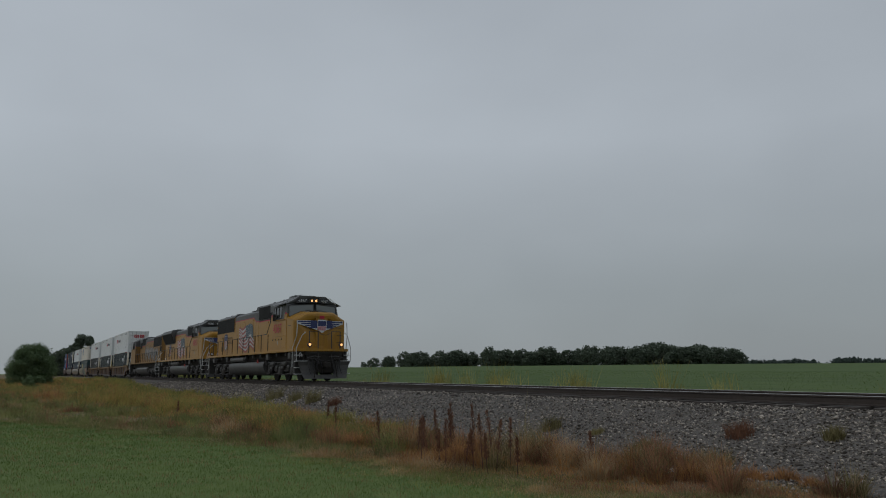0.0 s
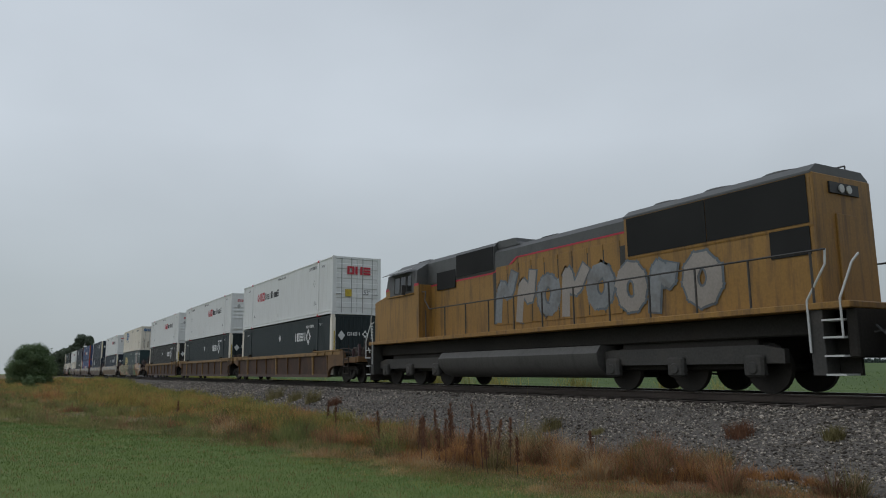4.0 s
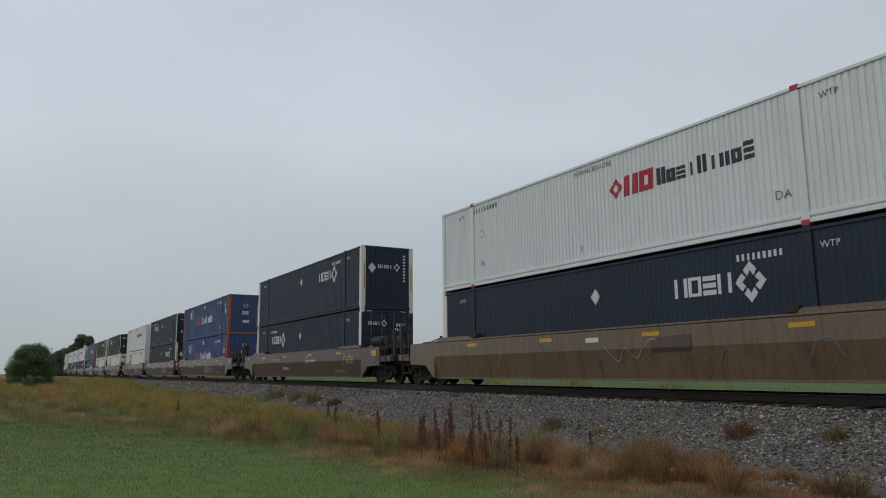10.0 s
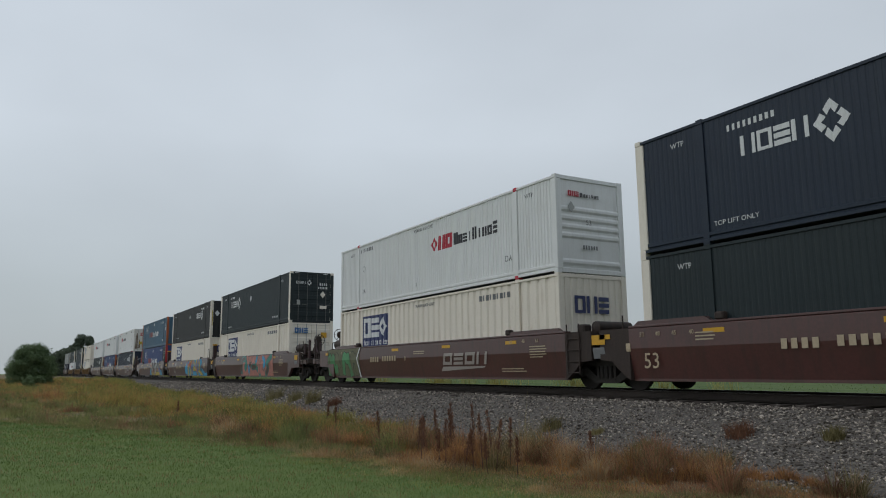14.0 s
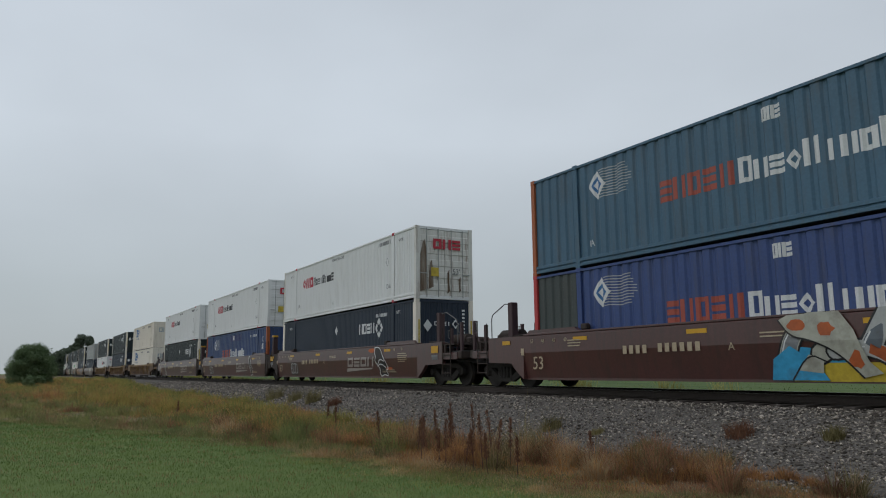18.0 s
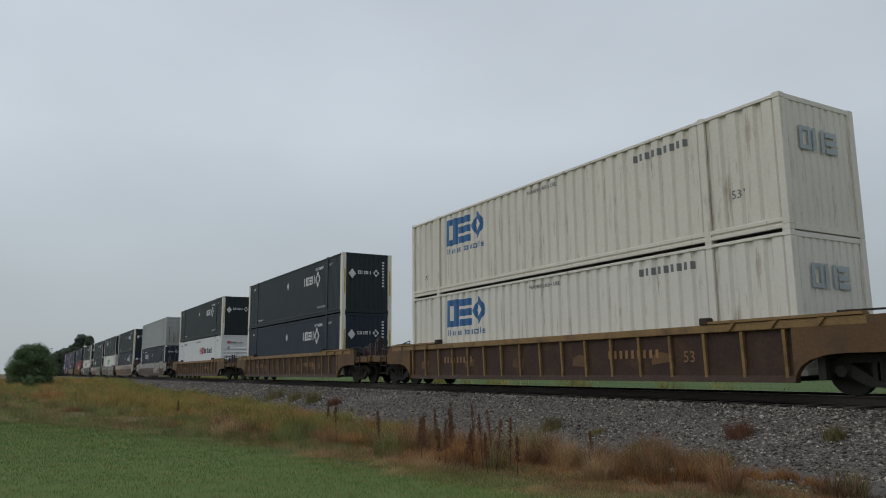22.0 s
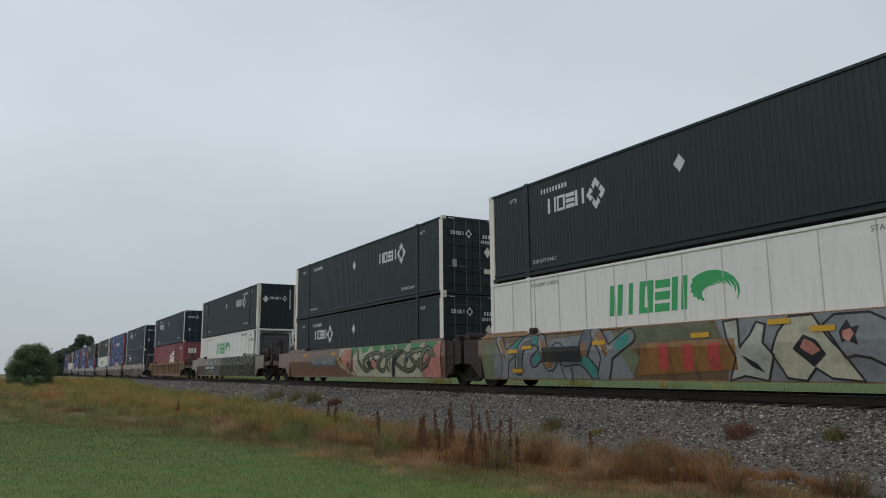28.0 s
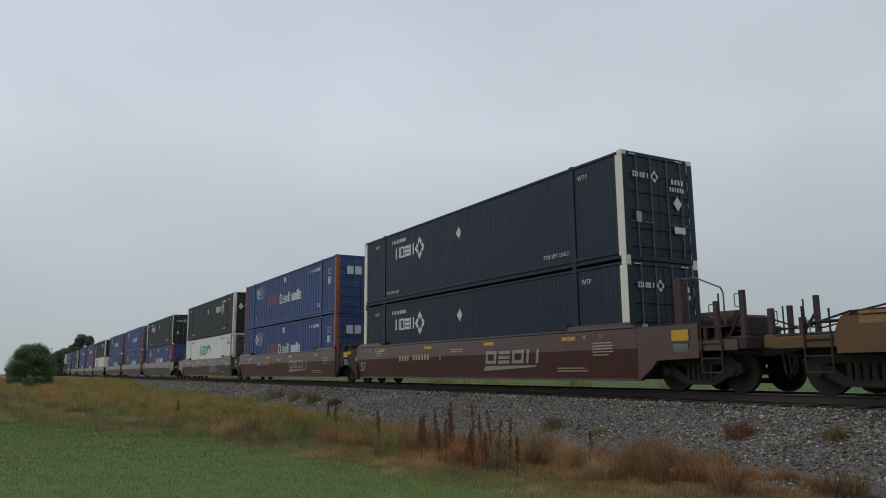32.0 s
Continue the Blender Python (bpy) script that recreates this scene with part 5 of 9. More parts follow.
def marks(ob, style, doors):
    """Marks and writing on the side towards the lawn and on the leading end."""
    y = -BW / 2 + 0.010
    h = BL / 2
    e = h + 0.018
    if style.startswith("xpo"):
        x0, z0 = (-4.96, 1.62) if doors else (0.63, 1.62)
        part("mark", bars(Mesh(), x0, x0 + 1.60, z0, z0 + .53, y, 3, 0.10, 0.05, .34, "dtf"), MAT["m_red"], ob, "red block mark")
        part("mark", bars(Mesh(), x0 + 1.66, x0 + 4.45, z0 + .04, z0 + .46, y, 9, 0.14, 0.0, .30, "tfeststfe"), MAT["m_dark"], ob, "charcoal block mark")
        letters("WARNING HIGH CUBE", 0.19, MAT["m_grey"], ob, (0.0, y, 2.62), width=1.5)
        part("serial", bars(Mesh(), -6.0 if not doors else 4.62, -4.5 if not doors else 5.85, 2.50, 2.66, y, 9, 0.35), MAT["m_grey"], ob)
        letters("DA", 0.27, MAT["m_grey"], ob, (5.62, y, 0.72))
        letters("IA", 0.27, MAT["m_grey"], ob, (-5.47, y, 0.75))
        letters("WTP", 0.19, MAT["m_grey"], ob, (6.75, y, 2.50))
        letters("WTP", 0.19, MAT["m_grey"], ob, (-6.75, y, 2.50))
        part("decal", diamond(Mesh(), -5.48 if not doors else 5.48, 1.75, 0.19, y, 0.8), MAT["m_faint"], ob)
        part("seal", Mesh().box(-.55, -.49, y, y + .004, .45, .60), MAT["m_faint"], ob)
        if doors:
            part("mark", end_bars(-0.55, 0.75, 2.00, 2.40, e + .03, 3, 0.12, .3), MAT["m_red"], ob, "red block mark")
            letters("53'", 0.30, MAT["m_grey"], ob, (e + .03, 0.5, 1.12), (90, 0, 90))
            part("placard", end_bars(-0.65, -0.25, 0.9, 1.25, e + .03, 1, 0.0), MAT["g_yellow"], ob)
            if style == "xpo_dirty":
                for k, (ya, yb, za, zb) in enumerate(((-1.12, -.78, .30, 2.35), (-.74, -.52, .40, 1.55), (.10, .22, .25, 1.2), (.62, .74, .30, .95))):
                    ym = (ya + yb) / 2
                    streaks = Mesh().prism([(ya, za), (yb, za + .1), (yb - .03, zb - .5), (ym + .04, zb), (ym - .05, zb - .12), (ya + .02, zb - .6)], e - .006, e - .002)
                    part("soot_stain", streaks, MAT["soot_brown"], ob, "brown soot stain on the door")
        else:
            part("mark", end_bars(-0.85, -0.42, 2.28, 2.44, e - .004, 3, .15, .3), MAT["m_red"], ob)
            part("mark", end_bars(-0.40, 0.35, 2.28, 2.41, e - .004, 7, .2, .28), MAT["m_dark"], ob)
            letters("53", 0.22, MAT["m_grey"], ob, (e, -0.1, 1.52), (90, 0, 90))
            part("serial", end_bars(-0.35, 0.25, 0.72, 0.84, e - .004, 6), MAT["m_grey"], ob)
            part("decal", end_diamond(-.75, 1.95, .17, e - .004), MAT["m_faint"], ob)
    elif style.startswith("umax"):
        x0 = -5.02 if doors and style != "umax_swapped" else 2.65
        part("mark", bars(Mesh(), x0, x0 + 1.62, 1.76, 2.20, y, 4, 0.10, 0.0, .20, "tfet"), MAT["m_white"], ob, "white block mark")
        part("mark", knot(Mesh(), x0 + 2.05, 1.95, 0.44, y), MAT["m_white"], ob, "white open diamond mark")
        part("serial", bars(Mesh(), -5.34 if doors else 4.40, -4.1 if doors else 5.55, 2.40, 2.54, y, 9, 0.35), MAT["m_white"], ob)
        part("decal", diamond(Mesh(), -.07, 2.05, 0.22, y), MAT["m_white"], ob, "white diamond decal")
        letters("WTP", 0.19, MAT["m_white"], ob, (6.50, y, 2.48))
        letters("WTP", 0.19, MAT["m_white"], ob, (-6.75, y, 2.48))
        if doors or style != "umax_navy":
            letters("TOP LIFT ONLY", 0.17, MAT["m_white"], ob, (5.27, y, 0.47), width=1.15)
            letters("TOP LIFT ONLY", 0.15, MAT["m_white"], ob, (-5.27, y, 0.42), width=1.15)
        if doors:
            part("mark", end_bars(-0.98, -0.36, 2.20, 2.34, e + .03, 4, .15, .25), MAT["m_white"], ob)
            part("mark", end_knot(-0.20, 2.27, 0.17, e + .03), MAT["m_white"], ob)
            part("serial", end_bars(0.42, 0.92, 2.14, 2.28, e + .03, 4), MAT["m_white"], ob)
            part("serial", end_bars(0.35, 0.92, 1.94, 2.06, e + .03, 6), MAT["m_white"], ob)
            part("decal", end_diamond(0.62, 1.62, 0.20, e + .03), MAT["bone"], ob)
            part("placard", end_bars(0.45, 0.92, 0.80, 0.98, e + .03, 1, 0), MAT["bone"], ob)
            part("placard", end_bars(-0.92, -0.70, 1.0, 1.28, e + .03, 1, 0), MAT["m_faint"], ob)
            part("placard", end_bars(-1.05, -0.75, BH - .10, BH - .07, e - .004, 1, 0), MAT["m_white"], ob)
            part("placard", end_bars(0.65, 0.95, BH - .10, BH - .07, e - .004, 1, 0), MAT["m_white"], ob)
        else:
            part("mark", end_bars(-0.50, 0.25, 1.88, 2.04, e, 4, .15, .25), MAT["m_white"], ob)
            part("mark", end_knot(0.45, 1.95, 0.19, e), MAT["m_white"], ob)
            part("decal", end_diamond(-0.80, 1.88, 0.24, e), MAT["m_white"], ob)
            part("serial", end_column(0.82, 1.30, 2.60, e, 9), MAT["m_white"], ob)
            part("stripe", end_bars(-BW / 2 + .10, -BW / 2 + .17, 0.9, 2.1, e - .012, 1, 0), MAT["g_yellow"], ob)
            part("stripe", end_bars(BW / 2 - .14, BW / 2 - .06, 0.9, 2.1, e - .012, 1, 0), MAT["g_yellow"], ob)
    elif style.startswith("csx"):
        green, bone = style == "csx_green", style == "csx_bone"
        ink = MAT["m_grey" if not green else "m_faint"]
        if bone:
            part("mark", Mesh().box(-5.60, -3.02, y, y + .004, 1.20, 2.52), MAT["m_navy"], ob, "dark blue panel mark")
            part("mark", bars(Mesh(), -5.5, -3.1, 1.58, 2.42, y - .004, 3, 0.10, 0, .26, "fed"), MAT["m_white"], ob)
            part("mark", bars(Mesh(), -5.5, -3.1, 1.26, 1.48, y - .004, 10, 0.3, 0, .22, "tftesf"), MAT["m_white"], ob)
        else:
            mm = MAT["m_gold"] if green else MAT["m_blue"]
            z0 = 1.28 if green else 1.66
            part("mark", bars(Mesh(), -5.56, -2.95, z0, z0 + .95, y, 3, 0.08, 0.03, .28, "fed"), mm, ob, "gold block mark" if green else "blue block mark")
            part("mark", bars(Mesh(), -5.4, -2.98, z0 - .30, z0 - .10, y, 10, 0.30, 0, .22, "tftesf"), mm, ob)
        part("serial", bars(Mesh(), 3.9, 5.7, 2.40, 2.58, y, 9, 0.35), ink, ob)
        letters("WARNING HIGH CUBE", 0.17, ink, ob, (0.1, y, 2.58), width=1.4)
        letters("53'", 0.27, ink, ob, (6.9, y, 0.95))
        letters("53'", 0.24, ink, ob, (-6.95, y, 0.70))
        if green:
            part("patch", Mesh().box(4.0, 5.95, y + .003, y + .007, 0.22, 2.78), MAT["car_rust"], ob, "rust-brown patch on the side")
            part("serial", bars(Mesh(), 6.7, 7.8, 2.32, 2.52, y, 8, 0.3), MAT["m_white"], ob)
            part("serial", bars(Mesh(), 6.8, 7.6, 2.08, 2.18, y, 7, 0.4), MAT["m_faint"], ob)
            part("decal", diamond(Mesh(), 1.5, 1.65, .2, y, .6), MAT["m_faint"], ob)
            letters("53", 0.24, MAT["m_gold"], ob, (e, 0.1, 1.95), (90, 0, 90))
            part("mark", end_bars(-0.5, 0.7, 0.7, 1.1, e - .004, 3, 0.15, .3), MAT["m_gold"], ob)
        elif doors:
            part("mark", end_bars(-1.0, -0.2, 2.30, 2.6, e + .03, 3, 0.12, .3), MAT["m_blue"], ob)
            part("placard", end_bars(0.55, 0.95, 2.05, 2.35, e + .03, 1, 0), MAT["reflector"], ob)
            for q in range(4):
                part("rust_stain", end_bars(-.95 + q * .44, -.88 + q * .44 + .05 * (q % 2), .3, 1.3 - .25 * (q % 3), e - .004, 1, 0), MAT["stain"], ob)
        else:
            part("mark", end_bars(-0.75, 0.6, 1.75, 2.25, e, 3, 0.12, .22), MAT["m_navy" if bone else "m_pale_blue"], ob)
    elif style.startswith("pacer"):
        part("mark", bars(Mesh(), -3.02, -.82, 1.20, 1.74, y, 5, 0.16, 0, .24, "etfet"), MAT["m_orange"], ob, "worn orange block mark")
        part("mark", bars(Mesh(), -.75, 3.03, 1.18, 1.74, y, 10, 0.10, 0, .22, "ftedtstfte"), MAT["m_white"], ob, "white block mark")
        swirl = Mesh()
        for k in range(11):
            z = 1.78 + k * 0.074
            pts = [(-5.2 + 0.1 * abs(k - 5) / 5 + i * .16, z + .018 * math.sin(i * 1.3)) for i in range(9 - abs(k - 5) // 2)]
            for p, q in zip(pts, pts[1:]):
                swirl.prism([p, q, (q[0], q[1] + .024), (p[0], p[1] + .024)], y, y + .004, "y")
        part("mark", swirl, MAT["m_faint"], ob, "white streaked mark")["kind"] = "stuff"
        part("mark", diamond(Mesh(), -5.2, 2.15, 0.40, y - .003), MAT["m_white"], ob)
        part("mark", diamond(Mesh(), -5.2, 2.15, 0.24, y - .007, .55), MAT["m_blue"], ob)
        letters("53", 0.42, MAT["m_white"], ob, (7.13, y, 2.15))
        part("placard", bars(Mesh(), 6.86, 7.38, 1.55, 1.90, y, 3, 0.10, 0, .25), MAT["m_white"], ob)
        part("serial", bars(Mesh(), 4.2, 5.9, 2.38, 2.54, y, 10, 0.4), MAT["m_white"], ob)
        part("placard", bars(Mesh(), -.12, .35, 2.36, 2.66, y, 3, 0.06, 0, .3), MAT["m_white"], ob)
        letters("DA", 0.27, MAT["m_white"], ob, (5.67, y, 0.58))
        letters("IA", 0.25, MAT["m_white"], ob, (-5.48, y, 0.60))
        if style == "pacer_old":
            part("patch", Mesh().box(-.9, 2.2, y + .002, y + .006, 2.28, 2.70), MAT["m_navy"], ob, "dark patch on the side")
        if doors:
            part("mark", end_bars(-0.75, 0.1, 1.95, 2.35, e + .03, 2, 0.05), MAT["m_white"], ob)
            part("placard", end_bars(0.35, 0.9, 1.05, 1.35, e + .03, 1, 0), MAT["m_white"], ob)
        else:
            letters("53", 0.38, MAT["m_white"], ob, (e, -0.05, 2.05), (90, 0, 90))
            part("placard", end_bars(-0.28, 0.2, 1.42, 1.68, e, 3, 0.1, .25), MAT["m_white"], ob)
            part("placard", end_bars(-0.25, 0.32, 0.82, 1.02, e, 1, 0), MAT["m_white"], ob)
            part("serial", end_column(0.85, 0.6, 2.2, e, 10), MAT["m_white"], ob)
    elif style == "tiger":
        seams = Mesh()
        for k in range(13):
            x = -6.9 + k * 1.12
            if abs(abs(x) - POST) > .12 and x < 6.9:
                seams.box(x - .012, x + .012, y + .012, y + .020, .30, BH - .12)
        part("panel_seams", seams, MAT["seam_grey"], ob)["kind"] = "stuff"
        part("mark", bars(Mesh(), -2.65, -.05, 1.50, 2.28, y, 5, 0.12, .10, .22, "tsfet"), MAT["m_green"], ob, "green block mark")
        sweep = Mesh()
        for k in range(6):
            arc = [(0.60 + (.28 + .075 * k) * math.cos(t) * 1.1, 1.80 + (.20 + .055 * k) * math.sin(t)) for t in (math.pi * (1.25 - .10 * k - .11 * q) for q in range(9))]
            for n, poly in enumerate(horn(arc, .075)):
                sweep.prism(poly, y - .0004 * n, y + .004, "y")
        part("mark", sweep, MAT["m_green"], ob, "green swept emblem")["kind"] = "stuff"
        letters("WTP", 0.19, MAT["m_grey"], ob, (6.6, y, 2.50))
        part("serial", bars(Mesh(), 6.25, 7.25, 2.15, 2.32, y, 8, 0.35), MAT["m_grey"], ob)
        letters("STACK LIMIT 2 HIGH", 0.16, MAT["m_grey"], ob, (-5.4, y, 2.62), width=1.4)
        letters("STACK LIMIT 2 HIGH", 0.16, MAT["m_grey"], ob, (4.9, y, 2.62), width=1.4)
    elif style == "red":
        for k in range(4):                               # rising columns, parted by a bowed gap
            x0, x1, pale = 1.42 + .57 * k, 1.96 + .57 * k, Mesh()
            bow = [1.42 + .30 * math.sin(2.0 * (x - 1.42) / 2.28) for x in (x0, x1)]
            pale.prism([(x0, 1.14), (x1, 1.14), (x1, bow[1]), (x0, bow[0])], y, y + .004, "y")
            pale.prism([(x0, bow[0] + .10), (x1, bow[1] + .10), (x1, 1.78 + .13 * (k + 1)), (x0, 1.78 + .13 * k)], y, y + .004, "y")
            part("mark", pale, MAT["bone"], ob, "pale pane-like mark")
        part("patch", Mesh().box(3.72, 5.9, y + .002, y + .006, 0.22, 2.78), MAT["red_dark"], ob, "darker repainted patch")
        part("serial", bars(Mesh(), 6.3, 7.0, 2.28, 2.50, y, 4, 0.1, 0, .25), MAT["m_white"], ob)
        part("serial", bars(Mesh(), 7.05, 7.85, 2.30, 2.48, y, 6, 0.25, 0, .25), MAT["m_white"], ob)
        part("mark", end_bars(-0.85, -0.1, 1.9, 2.35, e + .03, 3, 0.12), MAT["bone"], ob)
    else:
        part("serial", bars(Mesh(), -5.54, -4.3, 2.34, 2.50, y, 6, 0.35), MAT["m_grey"], ob)
        letters("53'", 0.33, MAT["m_grey"], ob, (7.2, y, 2.0))
        letters("HC", 0.24, MAT["m_grey"], ob, (7.2, y, 1.68))
        for q in range(5):
            part("rust_stain", end_bars(-1.0 + q * .42, -.90 + q * .42 + .12 * (q % 2), .3, 1.9 - .35 * (q * 2 % 3), e - .004, 1, 0), MAT["stain"], ob)


MAT["red_dark"] = material("repainted_red_patch", (0.17, 0.036, 0.036), 0.55, var=0.15)


def end_bars(y0, y1, z0, z1, x, n, gap=0.3, bold=0.0):
    m = bars(Mesh(), y0, y1, z0, z1, 0.0, n, gap, 0.0, bold)
    m.v = [(x - b, a, c) for a, b, c in m.v]
    return m


def end_column(yc, z0, z1, x, n):
    m = bars(Mesh(), z0, z1, -yc - .06, -yc + .06, 0.0, n, .35)
    m.v = [(x - b, -c, a) for a, b, c in m.v]
    return m


def end_knot(yc, z, r, x):
    m = knot(Mesh(), yc, z, r, 0.0)
    m.v = [(x - b, a, c) for a, b, c in m.v]
    return m


def end_diamond(yc, z, r, x, hole=0.0):
    m = diamond(Mesh(), yc, z, r, 0.0, hole)
    m.v = [(x - b, a, c) for a, b, c in m.v]
    return m


# ---- well cars ----
WHEEL_R = 0.46


WHEELS = []                     # turning wheelsets: (object, radius, place along its truck, turned about)
_wheel_mesh = {}


def wheel_mesh(r):
    if r not in _wheel_mesh:
        ws = Mesh()
        for s in (-1, 1):
            y = s * 0.77
            ws.lathe([(y - 0.07, 0.10), (y - 0.045, r * .45), (y - 0.07, r * .84), (y - 0.065, r), (y + 0.06, r + .002), (y + 0.07, r * .84), (y + 0.045, r * .45), (y + 0.06, 0.10)], (0, 0, 0), "y", 24)
        ws.tube((0, -1.1, 0), (0, 1.1, 0), 0.08, 8)
        for s in (-1, 1):
            for k in range(3):
                a = 2 * math.pi * k / 3
                ws.tube((.05 * math.cos(a), s * 1.09, .05 * math.sin(a)), (.05 * math.cos(a), s * 1.13, .05 * math.sin(a)), .018, 5)
        _wheel_mesh[r] = ws.mesh("wheelset", MAT["wheel"])
    return _wheel_mesh[r]


def wheelset(parent, dx, r, turned=False):
    w = share("wheelset", wheel_mesh(r), parent, (dx, 0, r))
    WHEELS.append((w, r, dx, turned))


_truck_mesh = {}


def truck(parent, x, plain=False):
    """A four-wheel truck with cast side frames, under a car end."""
    if not _truck_mesh:
        _truck_mesh["bolster"] = Mesh().box(-0.2, 0.2, -1.0, 1.0, 0.40, 0.72, 0.03).mesh("truck", MAT["under"])
        cast = Mesh().prism([(-1.15, .42), (-1.15, .60), (-.85, .77), (.85, .77), (1.15, .60), (1.15, .42), (.95, .42), (.78, .61), (-.78, .61), (-.95, .42)], -.075, .075, "y")
        cast.prism([(-.42, .17), (-.30, .29), (.30, .29), (.42, .17)], -.085, .085, "y")
        for k in (-1, 1):
            cast.prism([(k * .96, .43), (k * .78, .61), (k * .29, .29), (k * .42, .17)], -.065, .065, "y")
            cast.prism([(k * .36, .28), (k * .27, .28), (k * .27, .62), (k * .36, .62)], -.07, .07, "y")
        _truck_mesh["side_frame"] = cast.mesh("side_frame", MAT["under"])
        _truck_mesh["spring"] = Mesh().lathe([(0.28, 0.07), (0.62, 0.07)], (0, 0, 0), "z", 8).mesh("spring", MAT["wheel"])
        _truck_mesh["journal"] = Mesh().box(-.14, .14, -.06, .10, .34, .60, .03).lathe([(-.12, .11), (-.05, .13)], (0, 0, .46), "y", 10).mesh("journal_box", MAT["under"])
    bolster = share("truck", _truck_mesh["bolster"], parent, (x, 0, 0))
    for s in (-1, 1):
        share("side_frame", _truck_mesh["side_frame"], bolster, (0, s * 1.02, 0))
    for k in (-0.16, 0, 0.16) if not plain else ():
        share("spring", _truck_mesh["spring"], bolster, (k, -1.06, 0))
    for dx in (-0.89, 0.89):
        if not plain:
            share("journal_box", _truck_mesh["journal"], bolster, (dx, -1.06, 0))
        wheelset(bolster, dx, WHEEL_R)
    return bolster


def well_car(u):
    """One well of a stack car; origin at rail height under the middle of its stack, +x ahead."""
    paint = MAT[u.paint]
    tag = {"car_yellow": "rusty yellow ribbed-side steel well car", "car_orange": "orange-yellow well car covered in spray paint", "car_tan": "weathered tan steel well car", "car_umber": "umber well car with pale spray paint",
           "car_red": "red-brown steel well car with buff lettering", "car_rust": "faded brown steel well car with worn marks"}[u.paint]
    car = thing("well_car", tag + " on the rails", "freight car", "well cars of the train")
    h = BL / 2
    w = 1.46
    top, low = (1.46 if u.side == "ribbed" else 1.52), 0.24
    end = 8.45
    if u.side == "ribbed":
        sheet_mat = MAT["sheet_rust" if "few" in u.tags else "car_brown"]
        back, ahead = (-8.02 if u.rear == "c" else -end), (8.02 if u.front == "c" else end)
        for s in (-1, 1):
            y = s * (w - 0.10)
            part("side_sheet", Mesh().box(back, ahead, min(y, y - s * .03), max(y, y - s * .03), low + .08, top - .08), sheet_mat, car, "rust-brown side sheet")
            part("top_chord", Mesh().box(-end - 1.05, end + 1.05, min(s * w, s * (w - .17)), max(s * w, s * (w - .17)), top - 0.17, top, 0.012), paint, car)
            part("bottom_chord", Mesh().prism([(s * (w - .02), low), (s * (w - .16), low), (s * (w - .16), low + .14), (s * (w - .06), low + .14)], back, ahead), sheet_mat, car)
            n = 9 if "yellow_top" in u.tags else 11 if "few" in u.tags else 17
            for i in range(n):
                x = back + 0.2 + i * (ahead - back - 0.4) / (n - 1)
                wide = 0.16 if "ribs" not in u.tags and i in (1, n - 2, 4) or "few" in u.tags and i in (1, 4, 6, 9) else 0.07
                part("rib", Mesh().prism([(s * (w - .10), low + .06), (s * (w - .05), low + .06), (s * (w - .01), top - .18), (s * (w - .10), top - .18)], x - wide / 2, x + wide / 2), paint if (wide > .1 or "ribs" in u.tags) else MAT["car_rib"], car)
            if s < 0:
                for e in (-1, 1):                        # corner guides on the chord
                    a, b = sorted((e * 6.05, e * 9.45))
                    part("guide_rail", Mesh().prism([(-w - .03, top + .012), (-w + .20, top + .012), (-w + .14, top + .07), (-w - .03, top + .07)], a, b), paint, car)
                    part("guide_block", Mesh().box(min(e * 5.80, e * 6.04), max(e * 5.80, e * 6.04), -w - .02, -w + .18, top + .003, top + .16, .02), MAT["car_end"], car)
                    for k in range(3):
                        part("gusset", Mesh().prism([(e * (6.6 + k * 1.0), top - .16), (e * (6.6 + k * 1.0), top), (e * (6.75 + k * 1.0), top)], -w - .045, -w - .012, "y"), paint, car)
                if "ribs" in u.tags:                     # scuffed remains of old paint between the ribs
                    rs = random.Random(int(-u.x))
                    for k in range(5):
                        x0 = -7.0 + k * 2.9 + rs.uniform(-.4, .4)
                        part("paint_patch", Mesh().prism([(x0, .62), (x0 + .55, .60 + rs.uniform(-.1, .1)), (x0 + .62, .86), (x0 + .3, .92), (x0 + .02, .84)], -w + .083, -w + .086, "y"), MAT["car_rib"], car)
    else:
        for s in (-1, 1):
            prof = [(s * (w - .13), low), (s * (w - .20), low), (s * (w - .20), top), (s * (w - .02), top), (s * w, top - .03), (s * w, top - .50), (s * (w - .13), low + .06)]
            part("side_sheet", Mesh().prism(prof, -end, end), paint, car)
            part("top_chord", Mesh().box(-end, end, min(s * (w + .01), s * (w - .22)), max(s * (w + .01), s * (w - .22)), top, top + .05, 0.01), paint, car)
            for x in (-5.9, -2.0, 2.0, 5.9):
                if s < 0 and "far" not in u.tags:
                    part("reflector", Mesh().box(x - .28, x + .28, -w - .010, -w, top - 0.22, top - 0.12), MAT["reflector"], car)
        for a, b in ((-h - .2, -h + 2.1), (h - 2.3, h + .2)):
            for s in (-1, 1):
                part("guide_rail", Mesh().prism([(a, top + .05), (b, top + .05), (b - .15, top + .15), (a + .15, top + .15)], min(s * w, s * (w - .12)), max(s * w, s * (w - .12)), "y"), paint, car)
        if "far" not in u.tags:
            for e in (-1, 1):
                part("guide_block", Mesh().box(min(e * 5.62, e * 5.86), max(e * 5.62, e * 5.86), -w - .02, -w + .16, top + .05, top + .22, .03), MAT["car_end"], car)
    xs, rim = np.linspace(-h + .4, h - .4, 9), []
    for x in xs:                                         # cross members on a centre sill, one piece
        rim += [(x - .15, -.2), (x - .15, -w + .18), (x + .15, -w + .18), (x + .15, -.2)]
